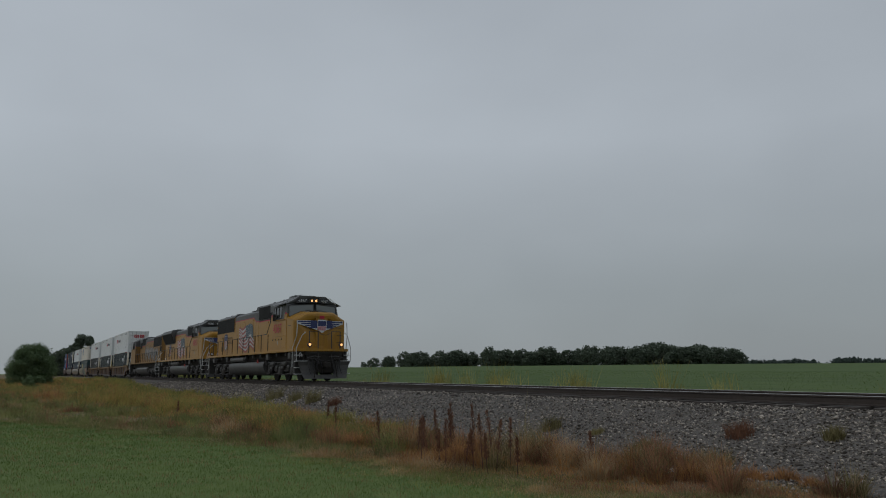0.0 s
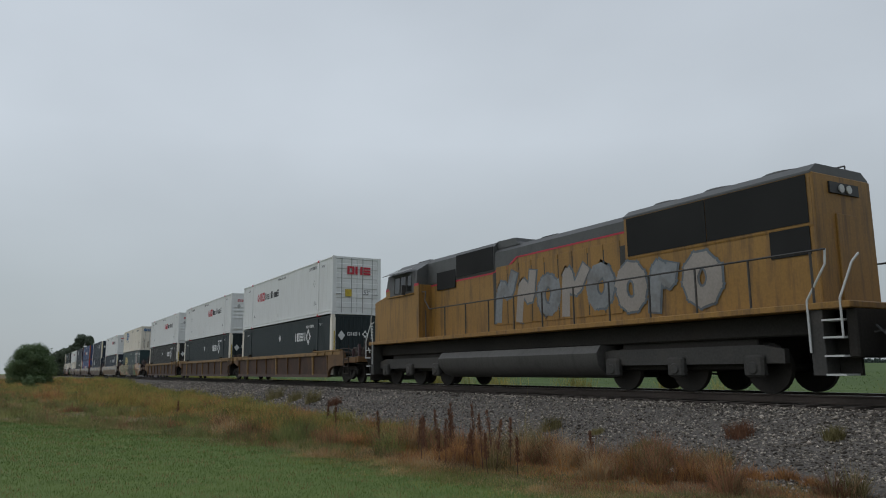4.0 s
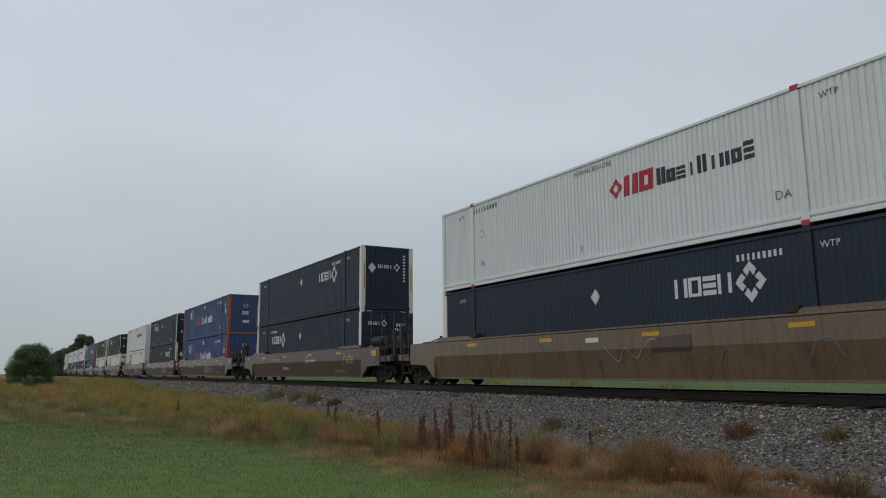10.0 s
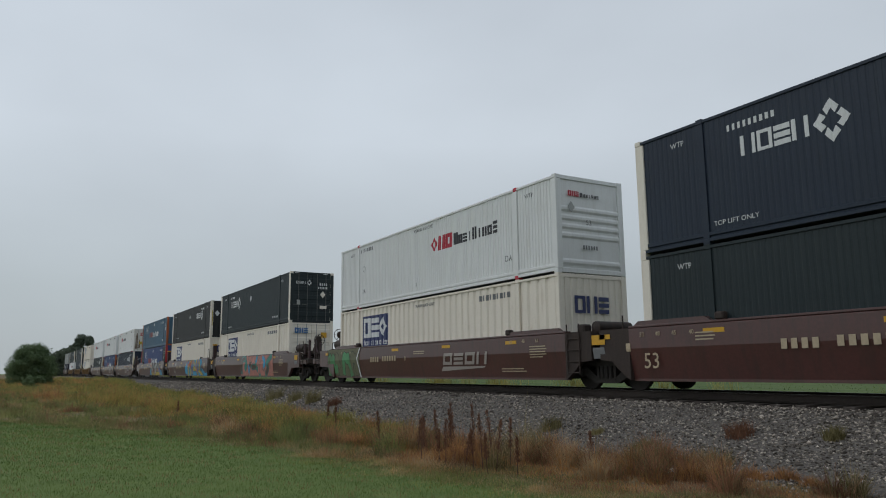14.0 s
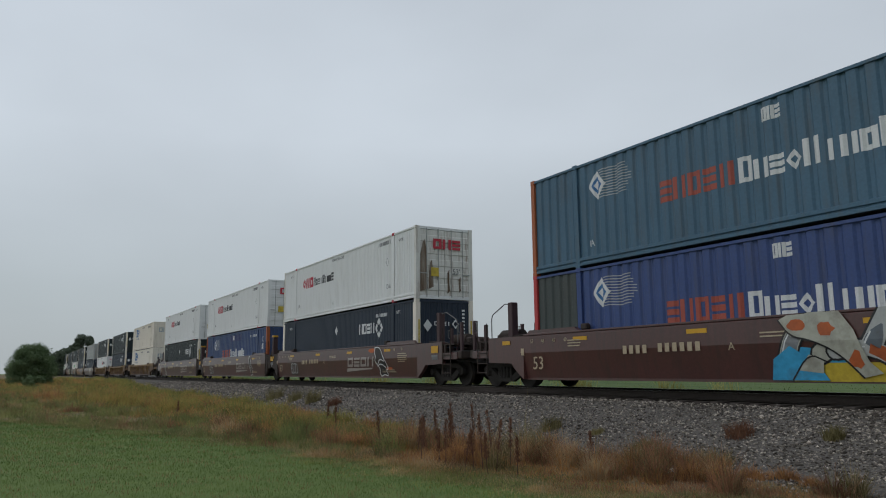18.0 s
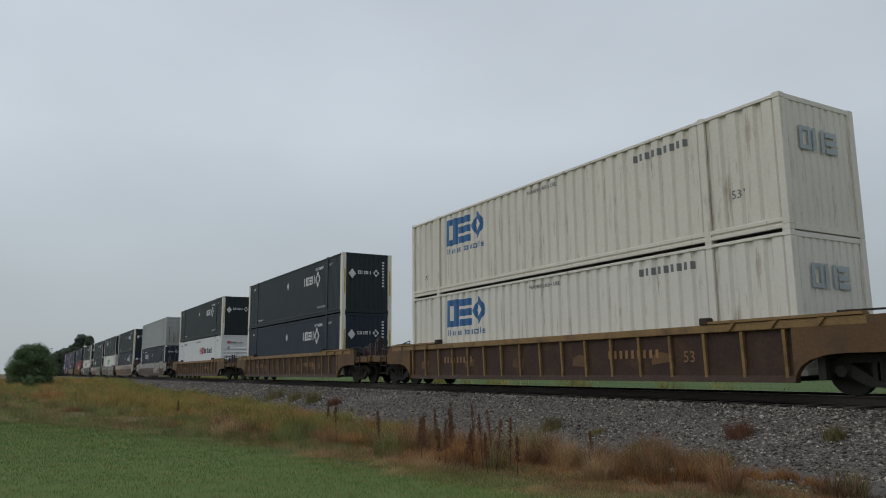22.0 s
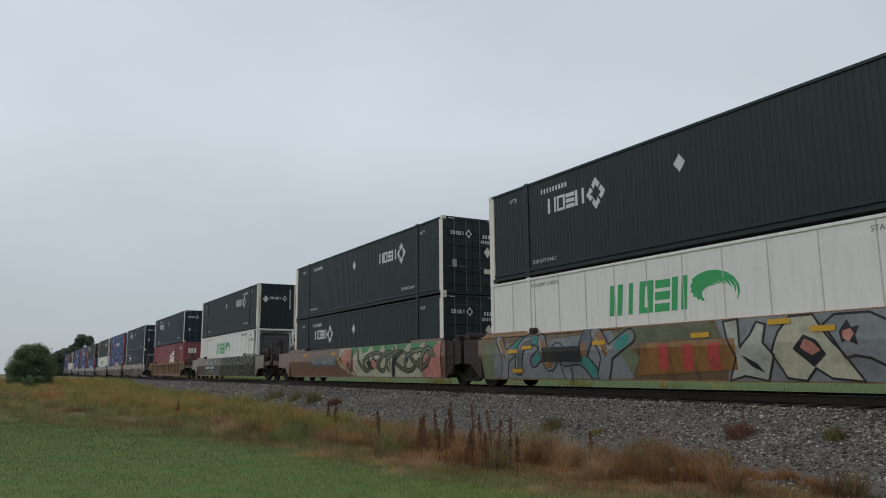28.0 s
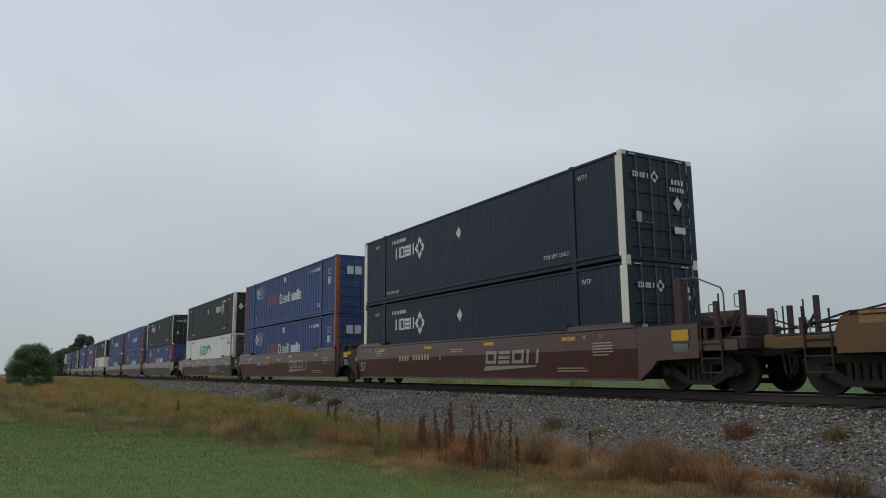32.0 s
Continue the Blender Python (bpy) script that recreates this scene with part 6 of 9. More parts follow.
    part("floor", Mesh().prism(rim + [(a, -b) for a, b in reversed(rim)], 0.27, 0.36, "z"), MAT["under"], car)
    for e, kind in ((1, u.front), (-1, u.rear)):
        car_end(car, e, kind, paint, end, w, top, u)
    if "far" not in u.tags:
        car_marks(car, u, w, top, low)
    return car


def car_end(car, e, kind, paint, end, w, top, u):
    """End of a car: arched or sloping side, platform, truck and, at a coupled end, brake gear, steps and coupler."""
    ribbed, far = u.side == "ribbed", "far" in u.tags
    out = end + (3.05 if kind == "c" else 1.10)
    tc = BL / 2 + (1.63 if kind != "c" else 1.58 if ribbed else 1.88)
    cab, grime = MAT["steel_dark"], MAT["car_end"]

    def box(name, x0, x1, y0, y1, z0, z1, mat, c=0.0, label=""):
        return part(name, Mesh().box(min(e * x0, e * x1), max(e * x0, e * x1), y0, y1, z0, z1, c), mat, car, label)

    def pipe(name, pts, r, mat):
        return part(name, Mesh().path([(e * x, y, z) for x, y, z in pts], r), mat, car)

    if ribbed:
        shoulder = 9.95 if kind == "c" else 9.48
        arch = [(8.0, .24), (8.04, .40), (8.16, .56), (8.36, .68), (8.66, .76), (9.0, .79), (shoulder, .79), (shoulder, 1.22), (shoulder - .12, top - .005), (8.0, top - .005)]
        if kind == "a":
            arch = [(end, top - .55), (shoulder, top - .32), (shoulder, top - .005), (end, top - .005)]
    else:
        shoulder = 10.30 if kind == "c" else 9.5
        arch = [(end, 0.26), (end + .06, .28), (end + .45, .55), (end + .62, .72), (shoulder, .76), (shoulder, top), (end, top)]
    worn = MAT["car_rib"] if ribbed else paint if kind == "c" else grime
    for s in (-1, 1):
        part("end_side", Mesh().prism([(e * x, z) for x, z in arch], min(s * (w - .004), s * (w - .14)), max(s * (w - .004), s * (w - .14)), "y"), worn, car, "grimy end of the side")
    box("bulkhead", end - .05, end + .1, -w + .15, w - .15, 0.3, top - .15, MAT["under"])
    box("platform", end, out, -0.75, 0.75, 0.78, 1.05, MAT["under"] if ribbed else cab, 0.02)
    box("end_deck", end, shoulder, -w + .14, w - .14, top - .10, top - .04, MAT["car_brown"] if ribbed else grime)
    if kind == "c" and far:
        truck(car, e * tc, True)
        return
    if kind == "a":
        if e < 0:
            truck(car, e * tc, far)
        part("joint", Mesh().lathe([(0.55, 0.38), (0.95, 0.42)], (e * tc, 0, 0), "z", 16), cab, car)
        if e > 0 and not far:
            part("air_reservoir", Mesh().lathe([(-.75, 0.05), (-.7, 0.17), (.5, 0.17), (.55, 0.05)], (end + .75, -.3, top + .12), "y", 12), grime, car)
            box("valve", end + .2, end + .5, -1.2, -.9, top - .04, top + .22, grime, .04)
            ladder = Mesh()
            x0, x1, high = end + .12, end + .62, 2.32 if "tall" in u.tags else 1.74
            for x in (x0, x1):
                ladder.path([(x, -w - .03, .42), (x, -w - .03, high)], .020)
            for z in (.44, .74, 1.04, 1.34):
                ladder.tube((x0, -w - .03, z), (x1, -w - .03, z), .016, 6)
            part("ladder", ladder, grime, car)
        else:
            pipe("grab_iron", [(end + .25, -w + .06, 1.2), (end + .25, -w + .06, 1.85)], .02, grime)
        if "tall" in u.tags and e > 0:
            box("post_box", end + .72, end + .98, -1.28, -1.02, 1.2, 2.55, MAT["post_brown"], .02)
            box("post_cap", end + .70, end + 1.0, -1.30, -1.0, 2.55, 2.66, MAT["reflector"], .01)
        return
    # coupled end: deck with its sills
    box("end_sill", out - .22, out, -1.40, 1.40, 0.92, 1.18, MAT["car_rib"] if ribbed else grime, 0.02)
    box("side_sill", shoulder - .05, out - .2, -w + .02, -w + .12, 0.90, 1.14, MAT["car_rib"] if ribbed else worn, .015)
    box("walkway", shoulder - .1, out, -1.30, 1.30, 1.16, 1.20, cab)
    truck(car, e * tc)
    box("coupler", out, out + .22, -0.14, 0.14, 0.70, 0.98, MAT["under"], 0.04)
    hose = Mesh().path([(e * (out + .05), -0.35, 0.85), (e * (out + .12), -0.36, 0.42), (e * (out + .2), -0.3, 0.30), (e * (out + .28), -0.22, 0.45), (e * (out + .3), -.2, .8)], 0.03)
    part("brake_hose", hose, MAT["g_black"], car)
    for s in (-1, 1):
        # stirrup with a tall hand hold
        x0, x1 = shoulder + .08, shoulder + .62
        g = Mesh()
        for x, z in ((x0, 1.62), (x1, 1.70)) if ribbed else ((x0, 2.0), (x1, 2.12)):
            g.path([(e * x, s * (w + .01), 0.42), (e * x, s * (w + .01), z)], 0.019)
        for z in (.44, .74, 1.06):
            g.tube((e * x0, s * (w + .01), z), (e * x1, s * (w + .01), z), .018, 6)
        part("ladder", g, grime, car)
        # posts on the deck, each with a bent grab rod
        for x, high in ((out - .12, 1.72 if ribbed else 2.16), (out - .80, 1.50 if ribbed else 1.98)):
            post = box("end_post", x - .06, x + .05, s * 1.28 - .045, s * 1.28 + .045, 1.14, high, MAT["post_brown"])
            if s < 0:
                part("grab_rod", Mesh().path([(e * (x - .07), -1.30, high - .06), (e * (x - .17), -1.32, high - .07), (e * (x - .17), -1.32, high - .32), (e * (x - .06), -1.30, high - .36)], .012, 5), MAT["rod"], post)
        if ribbed:
            continue
        pipe("brace", [(out - .14, s * 1.28, 1.80), (out - .55, s * 1.24, 1.2)], .035, MAT["post_brown"])
    pipe("end_rail", [(out - .1, -1.28, 1.52), (out - .1, -.5, 1.38), (out - .1, .5, 1.38), (out - .1, 1.28, 1.52)], 0.018, grime)
    # a shelf of brackets and pipes along the end
    if ribbed:
        pipe("deck_rail", [(shoulder - .1, -w + .08, top - .06), (out - .9, -w + .08, top - .08), (out - .85, -w + .08, 1.2)], .022, grime)
        pipe("deck_rail", [(shoulder - .1, -.5, top - .02), (out - .6, -.5, top - .04)], .022, grime)
    else:
        box("shelf", shoulder - .35, shoulder + .75, -w + .05, -.55, top - .12, top - .07, grime)
    for k in range(1 if ribbed else 3):
        box("bracket", shoulder - .2 + k * .34, shoulder - .12 + k * .34, -w + .02, -w + .10, 1.14, top - .12, grime)
    pipe("train_pipe", [(end + .2, -1.25, 1.02), (shoulder + .4, -1.30, .98), (out - .4, -1.22, .86), (out, -.4, .84)], .035, cab)
    pipe("pipe", [(end + .3, -1.1, 1.58), (end + 1.4, -1.12, 1.56), (end + 2.2, -1.1, 1.36), (out - .1, -1.1, 1.28)], .022, grime)
    loop = ("loop_front" if e > 0 else "loop_rear") in u.tags
    if loop:
        box("post_box", end + .95, end + 1.18, -1.16, -.92, 1.2, 2.62, MAT["post_brown"], .02)
        pipe("conduit", [(end + 1.16, -1.04, 2.58), (end + 1.5, -1.04, 2.60), (end + 2.2, -1.04, 2.30), (end + 2.26, -1.04, 2.16), (end + 2.26, -1.04, 1.2)], .018, MAT["rod"])
        part("air_reservoir", Mesh().lathe([(-.55, .06), (-.5, .2), (.5, .2), (.55, .06)], (e * (end + 1.75), -.55, 1.62), "x", 14), grime, car)
        box("generator", end + 2.0, end + 2.5, -.7, .2, 1.2, 1.7, grime, .06)
    if ("brake_front" if e > 0 else "brake_rear") in u.tags:
        hx, hz = (out - .50, 2.16) if e > 0 else (out - 1.85, 2.30)
        low = 0.0
        if ribbed:                                       # the ribbed cars carry it down on the deck
            low, hz = .42, 1.76
        part("brake_stand", Mesh().prism([(e * (hx - 1.15), 1.2), (e * (hx - .05), 1.2), (e * (hx - .05), 2.36 - low), (e * (hx - .24), 2.36 - low), (e * (hx - .40), 1.86 - low * .6), (e * (hx - .75), 1.58 - low * .5)], -.74, -.50, "y"), grime, car)
        part("brake_gear", Mesh().lathe([(-.12 * e, .10), (-.10 * e, .17), (.05 * e, .17), (.08 * e, .06)], (e * hx, -.66, hz), "x", 14), grime, car)
        wheel = Mesh()
        for k in range(20):
            a, b = 2 * math.pi * k / 20, 2 * math.pi * (k + 1) / 20
            wheel.tube((e * (hx + .12), -.66 + .28 * math.cos(a), hz + .28 * math.sin(a)), (e * (hx + .12), -.66 + .28 * math.cos(b), hz + .28 * math.sin(b)), 0.018, 5)
        for k in range(6):
            a = 2 * math.pi * k / 6
            wheel.tube((e * (hx + .06), -.66, hz), (e * (hx + .12), -.66 + .28 * math.cos(a), hz + .28 * math.sin(a)), 0.013, 5)
        part("brake_wheel", wheel, cab, car)
        pipe("brake_rod", [(hx - .1, -.62, 2.42 - low), (hx - .1, -.62, 1.2)], .035, grime)
        box("valve_box", end + 1.2, end + 1.9, -0.9, 0.6, 1.2, 1.62, grime, 0.05)
        pipe("valve_pipe", [(hx - .05, -.9, 1.95 - low), (hx + .25, -.95, 1.9 - low), (hx + .3, -.95, 1.6 - low * .6), (hx + .1, -.9, 1.5 - low * .5)], .022, cab)
        if not ribbed:
            part("air_reservoir", Mesh().lathe([(-.62, .06), (-.55, .22), (.5, .22), (.58, .06)], (e * (end + (.95 if e > 0 else .2)), -.95, top + .26), "x", 16), grime, car)
    elif not loop:
        box("valve_box", end + .9, end + 1.7, -0.9, 0.6, 1.2, 1.55, grime, 0.05)
        pipe("pipe_stand", [(end + .6, -0.9, 1.25), (end + .6, -0.9, 1.7), (end + 1.5, -0.9, 1.55), (end + 1.7, -0.9, 1.2)], 0.02, grime)


# ---- lettering and spray paint on the car sides ----
def bend(z, w, top):
    """y of the smooth side at height z: upright above, leaning in below."""
    zb = top - .50
    return -w if z >= zb else -w + .13 * (zb - z) / (zb - .30)


def clip(poly, zb, above):
    out = []
    for (ax, az), (bx, bz) in zip(poly, poly[1:] + poly[:1]):
        ina, inb = (az >= zb) == above, (bz >= zb) == above
        if ina:
            out.append((ax, az))
        if ina != inb:
            t = (zb - az) / (bz - az)
            out.append((ax + (bx - ax) * t, zb))
    return out


def daub(car, polys, mat, u, layer=1, name="spray_paint", label=""):
    """Convex patches of paint laid on the side sheet."""
    w, top, low = 1.46, (1.46 if u.side == "ribbed" else 1.52), .26
    m = Mesh()
    for k, poly in enumerate(polys):
        lift = layer
        if isinstance(poly, tuple):                      # a patch with a layer of its own
            poly, lift = poly
        poly = [(x, min(max(z, low), top + (.05 if u.side == "smooth" else -.16))) for x, z in poly]
        for above in (True, False):
            q = clip(poly, top - .50, above)
            if len(q) < 3:
                continue
            y = [(-w if above else bend(z, w, top)) - .012 - .004 * lift - .000004 * k for x, z in q] if u.side == "smooth" else [-w + .10 - .012] * len(q)
            m.add([(x, yy, z) for (x, z), yy in zip(q, y)], [tuple(range(len(q)))])
    if m.f:
        ob = part(name, m, mat, car, label)
        if len(polys) > 1 and name in ("spray_paint", "mark"):
            ob["kind"] = "stuff"
        return ob


def stroke(pts, width):
    out = []
    for (ax, az), (bx, bz) in zip(pts, pts[1:]):
        d = math.hypot(bx - ax, bz - az) or 1
        nx, nz = -(bz - az) / d * width / 2, (bx - ax) / d * width / 2
        ex, ez = (bx - ax) / d * width * .3, (bz - az) / d * width * .3
        out.append([(ax - nx - ex, az - nz - ez), (bx - nx + ex, bz - nz + ez), (bx + nx + ex, bz + nz + ez), (ax + nx - ex, az + nz - ez)])
    return out


def thick(pts, width):
    """A stroke with round joints."""
    out = []
    for (ax, az), (bx, bz) in zip(pts, pts[1:]):
        d = math.hypot(bx - ax, bz - az) or 1
        nx, nz = -(bz - az) / d * width / 2, (bx - ax) / d * width / 2
        out.append([(ax - nx, az - nz), (bx - nx, bz - nz), (bx + nx, bz + nz), (ax + nx, az + nz)])
    for x, z in pts:
        out.append([(x + width / 2 * math.cos(a), z + width / 2 * math.sin(a)) for a in (math.pi * k / 5 for k in range(10))])
    return out


def blob(cx, cz, rx, rz, n=12, wob=0.15, rnd=None):
    rnd = rnd or random.Random(int(cx * 97 + cz * 31))
    return [[(cx + rx * math.cos(a) * (1 + rnd.uniform(-wob, wob)), cz + rz * math.sin(a) * (1 + rnd.uniform(-wob, wob))) for a in (2 * math.pi * k / n for k in range(n))]]


def rounded(pts):
    """The same line with its corners cut twice."""
    for _ in range(2):
        out = [pts[0]]
        for (ax, az), (bx, bz) in zip(pts, pts[1:]):
            out += [(ax * .75 + bx * .25, az * .75 + bz * .25), (ax * .25 + bx * .75, az * .25 + bz * .75)]
        pts = out + [pts[-1]]
    return pts


def burner(car, u, x0, x1, z0, z1, n, fills, edge, seed, fat=.24, layer=2):
    """A row of fat slanting shapes with dark or light edges, as sprayed on freight cars; no letters."""
    rnd = random.Random(seed)
    w = (x1 - x0) / n
    for i in range(n):
        a = x0 + i * w
        zz = lambda lo, hi: z0 + (z1 - z0) * rnd.uniform(lo, hi)
        pts = [(a + w * rnd.uniform(0, .25), zz(.0, .1)), (a + w * rnd.uniform(.0, .5), zz(.85, 1)), (a + w * rnd.uniform(.5, .8), zz(.35, .7)), (a + w * rnd.uniform(.7, 1.0), zz(.8, 1)), (a + w * rnd.uniform(.75, 1.1), zz(0, .15))]
        pts = rounded(pts[:rnd.choice((3, 4, 5))] if rnd.random() < .5 else pts)
        daub(car, stroke(pts, fat + .07), MAT[edge], u, layer)
        daub(car, stroke(pts, fat), MAT[fills[i % len(fills)]], u, layer + 1)
        if rnd.random() < .6:
            daub(car, stroke(pts[1:len(pts) // 3], fat * .6), MAT[fills[(i + 1) % len(fills)]], u, layer + 2)


def horn(pts, fat):
    """A stroke that swells and runs out to a point."""
    out, n = [], len(pts) - 1
    side = []
    for k, (x, z) in enumerate(pts):
        (ax, az), (bx, bz) = pts[max(k - 1, 0)], pts[min(k + 1, n)]
        d = math.hypot(bx - ax, bz - az) or 1
        h = fat / 2 * (.12 + math.sin(math.pi * min(1, .18 + .82 * k / n)) ** .6)
        side.append(((x - (bz - az) / d * h, z + (bx - ax) / d * h), (x + (bz - az) / d * h, z - (bx - ax) / d * h)))
    for (a, b), (c, d) in zip(side, side[1:]):
        out.append([a, b, d, c])
    return out


def wild(car, u, x0, x1, z0, z1, n, fills, edge, seed, fat=.26, layer=2):
    """Interlocking swelling strokes with thin edges and dark slashes, one piece of spray painting; no letters."""
    rnd = random.Random(seed)
    w = (x1 - x0) / n
    zz = lambda f: z0 + (z1 - z0) * f
    coats = {}
    for i in range(2 * n):
        a = x0 + i * w / 2 + rnd.uniform(-.1, .1)
        up = rnd.random() < .5
        reach = w * rnd.uniform(.4, 1.3) * rnd.choice((-1, 1, 1))
        pts = rounded([(a, zz(rnd.uniform(0, .12) if up else rnd.uniform(.88, 1))), (a + reach * rnd.uniform(-.3, .3), zz(rnd.uniform(.4, .6))), (a + reach * .7, zz(rnd.uniform(.85, 1.0) if up else rnd.uniform(0, .15))), (a + reach * 1.3, zz(rnd.uniform(.4, .7)))])
        f = fat * rnd.uniform(.8, 1.35)
        coats.setdefault(edge, []).extend((q, layer + .30 * i) for q in horn(pts, f + .09))
        coats.setdefault(fills[i % len(fills)], []).extend((q, layer + .30 * i + .20) for q in horn(pts, f))
    for i in range(n):
        a, z = x0 + (i + rnd.uniform(.1, .9)) * w, zz(rnd.uniform(.2, .8))
        coats.setdefault(edge if i % 2 else fills[(i + 1) % len(fills)], []).append(([(a, z - .14), (a + .09, z), (a + .02, z + .18), (a - .07, z + .02)], layer + .6 * n + .4))
    for mat, polys in coats.items():
        daub(car, polys, MAT[mat], u)


SLABS = ((((.10, 0), (.60, .42), (.22, .58), (.85, 1.0)),),
         (((-.02, .15), (.12, .85), (.62, 1.02), (1.02, .66), (.66, .36)),),
         (((.02, 1.0), (.44, .52), (.26, -.02)), ((.44, .52), (1.08, .90))),
         (((-.08, .40), (.55, .48), (1.06, -.02)), ((.50, .46), (.72, 1.05))),
         (((-.02, .92), (.28, .10), (.60, .86), (1.0, .05)),))


def slabs(car, u, x0, x1, z0, z1, order, fills, edge, accents, shine=None, fat=.28, layer=2, seed=1, lean=.18, rim=.085):
    """A row of heavy bent shapes that run into one another: dark rims below, fills on top, accents low down and a light rim above; no letters."""
    rnd = random.Random(seed)
    w = (x1 - x0) / len(order)
    coats = {}

    def lay(mat, polys, lift):
        coats.setdefault(mat, []).extend((q, lift) for q in polys)

    for i, kind in enumerate(order):
        ax = x0 + i * w - .04
        for k, path in enumerate(SLABS[kind]):
            line = rounded([(ax + w * p * 1.04 + lean * q * (z1 - z0) + rnd.uniform(-.06, .06), z0 + (z1 - z0) * q) for p, q in path])
            f = fat * rnd.uniform(.9, 1.25)
            lay(edge, thick(line, f + rim), layer + .50 * i)
            lay(fills[i % len(fills)], thick(line, f), layer + .50 * i + .22)
            if accents:
                half = line[len(line) // 2 - 1:] if (i + k) % 2 else line[:len(line) // 2 + 1]
                lay(accents[(i + k) % len(accents)], horn(half, f * .8), layer + .50 * i + .40)
            if shine:
                lay(shine, stroke([(x - f * .34, z + .03) for x, z in line[1:len(line) // 2]], .03), layer + .50 * i + .46)
    for mat, polys in coats.items():
        daub(car, polys, MAT[mat], u)


def curl(x, z, r, turns=1.0, start=0.0, n=10, squash=1.0):
    return [(x + r * (1 - .3 * k / n) * math.cos(start + turns * 2 * math.pi * k / n) * squash, z + r * (1 - .3 * k / n) * math.sin(start + turns * 2 * math.pi * k / n)) for k in range(n + 1)]


def rect(x0, x1, z0, z1):
    return [[(x0, z0), (x1, z0), (x1, z1), (x0, z1)]]


def small_print(car, u, x, z, rows, length, mat="m_car"):
    """Data lines too small to read."""
    rnd = random.Random(int(x * 10))
    daub(car, [q for k in range(rows) for q in rect(x, x + length * rnd.uniform(.7, 1), z - k * .075, z - k * .075 + .03)], MAT[mat], u, 1, "stencil")


def side_text(car, u, text, size, x, z, mat, width=None):
    w, top = 1.46, 1.52
    return letters(text, size, MAT[mat], car, (x, -w - .016, z), (90, 0, 0), width, "stencil")


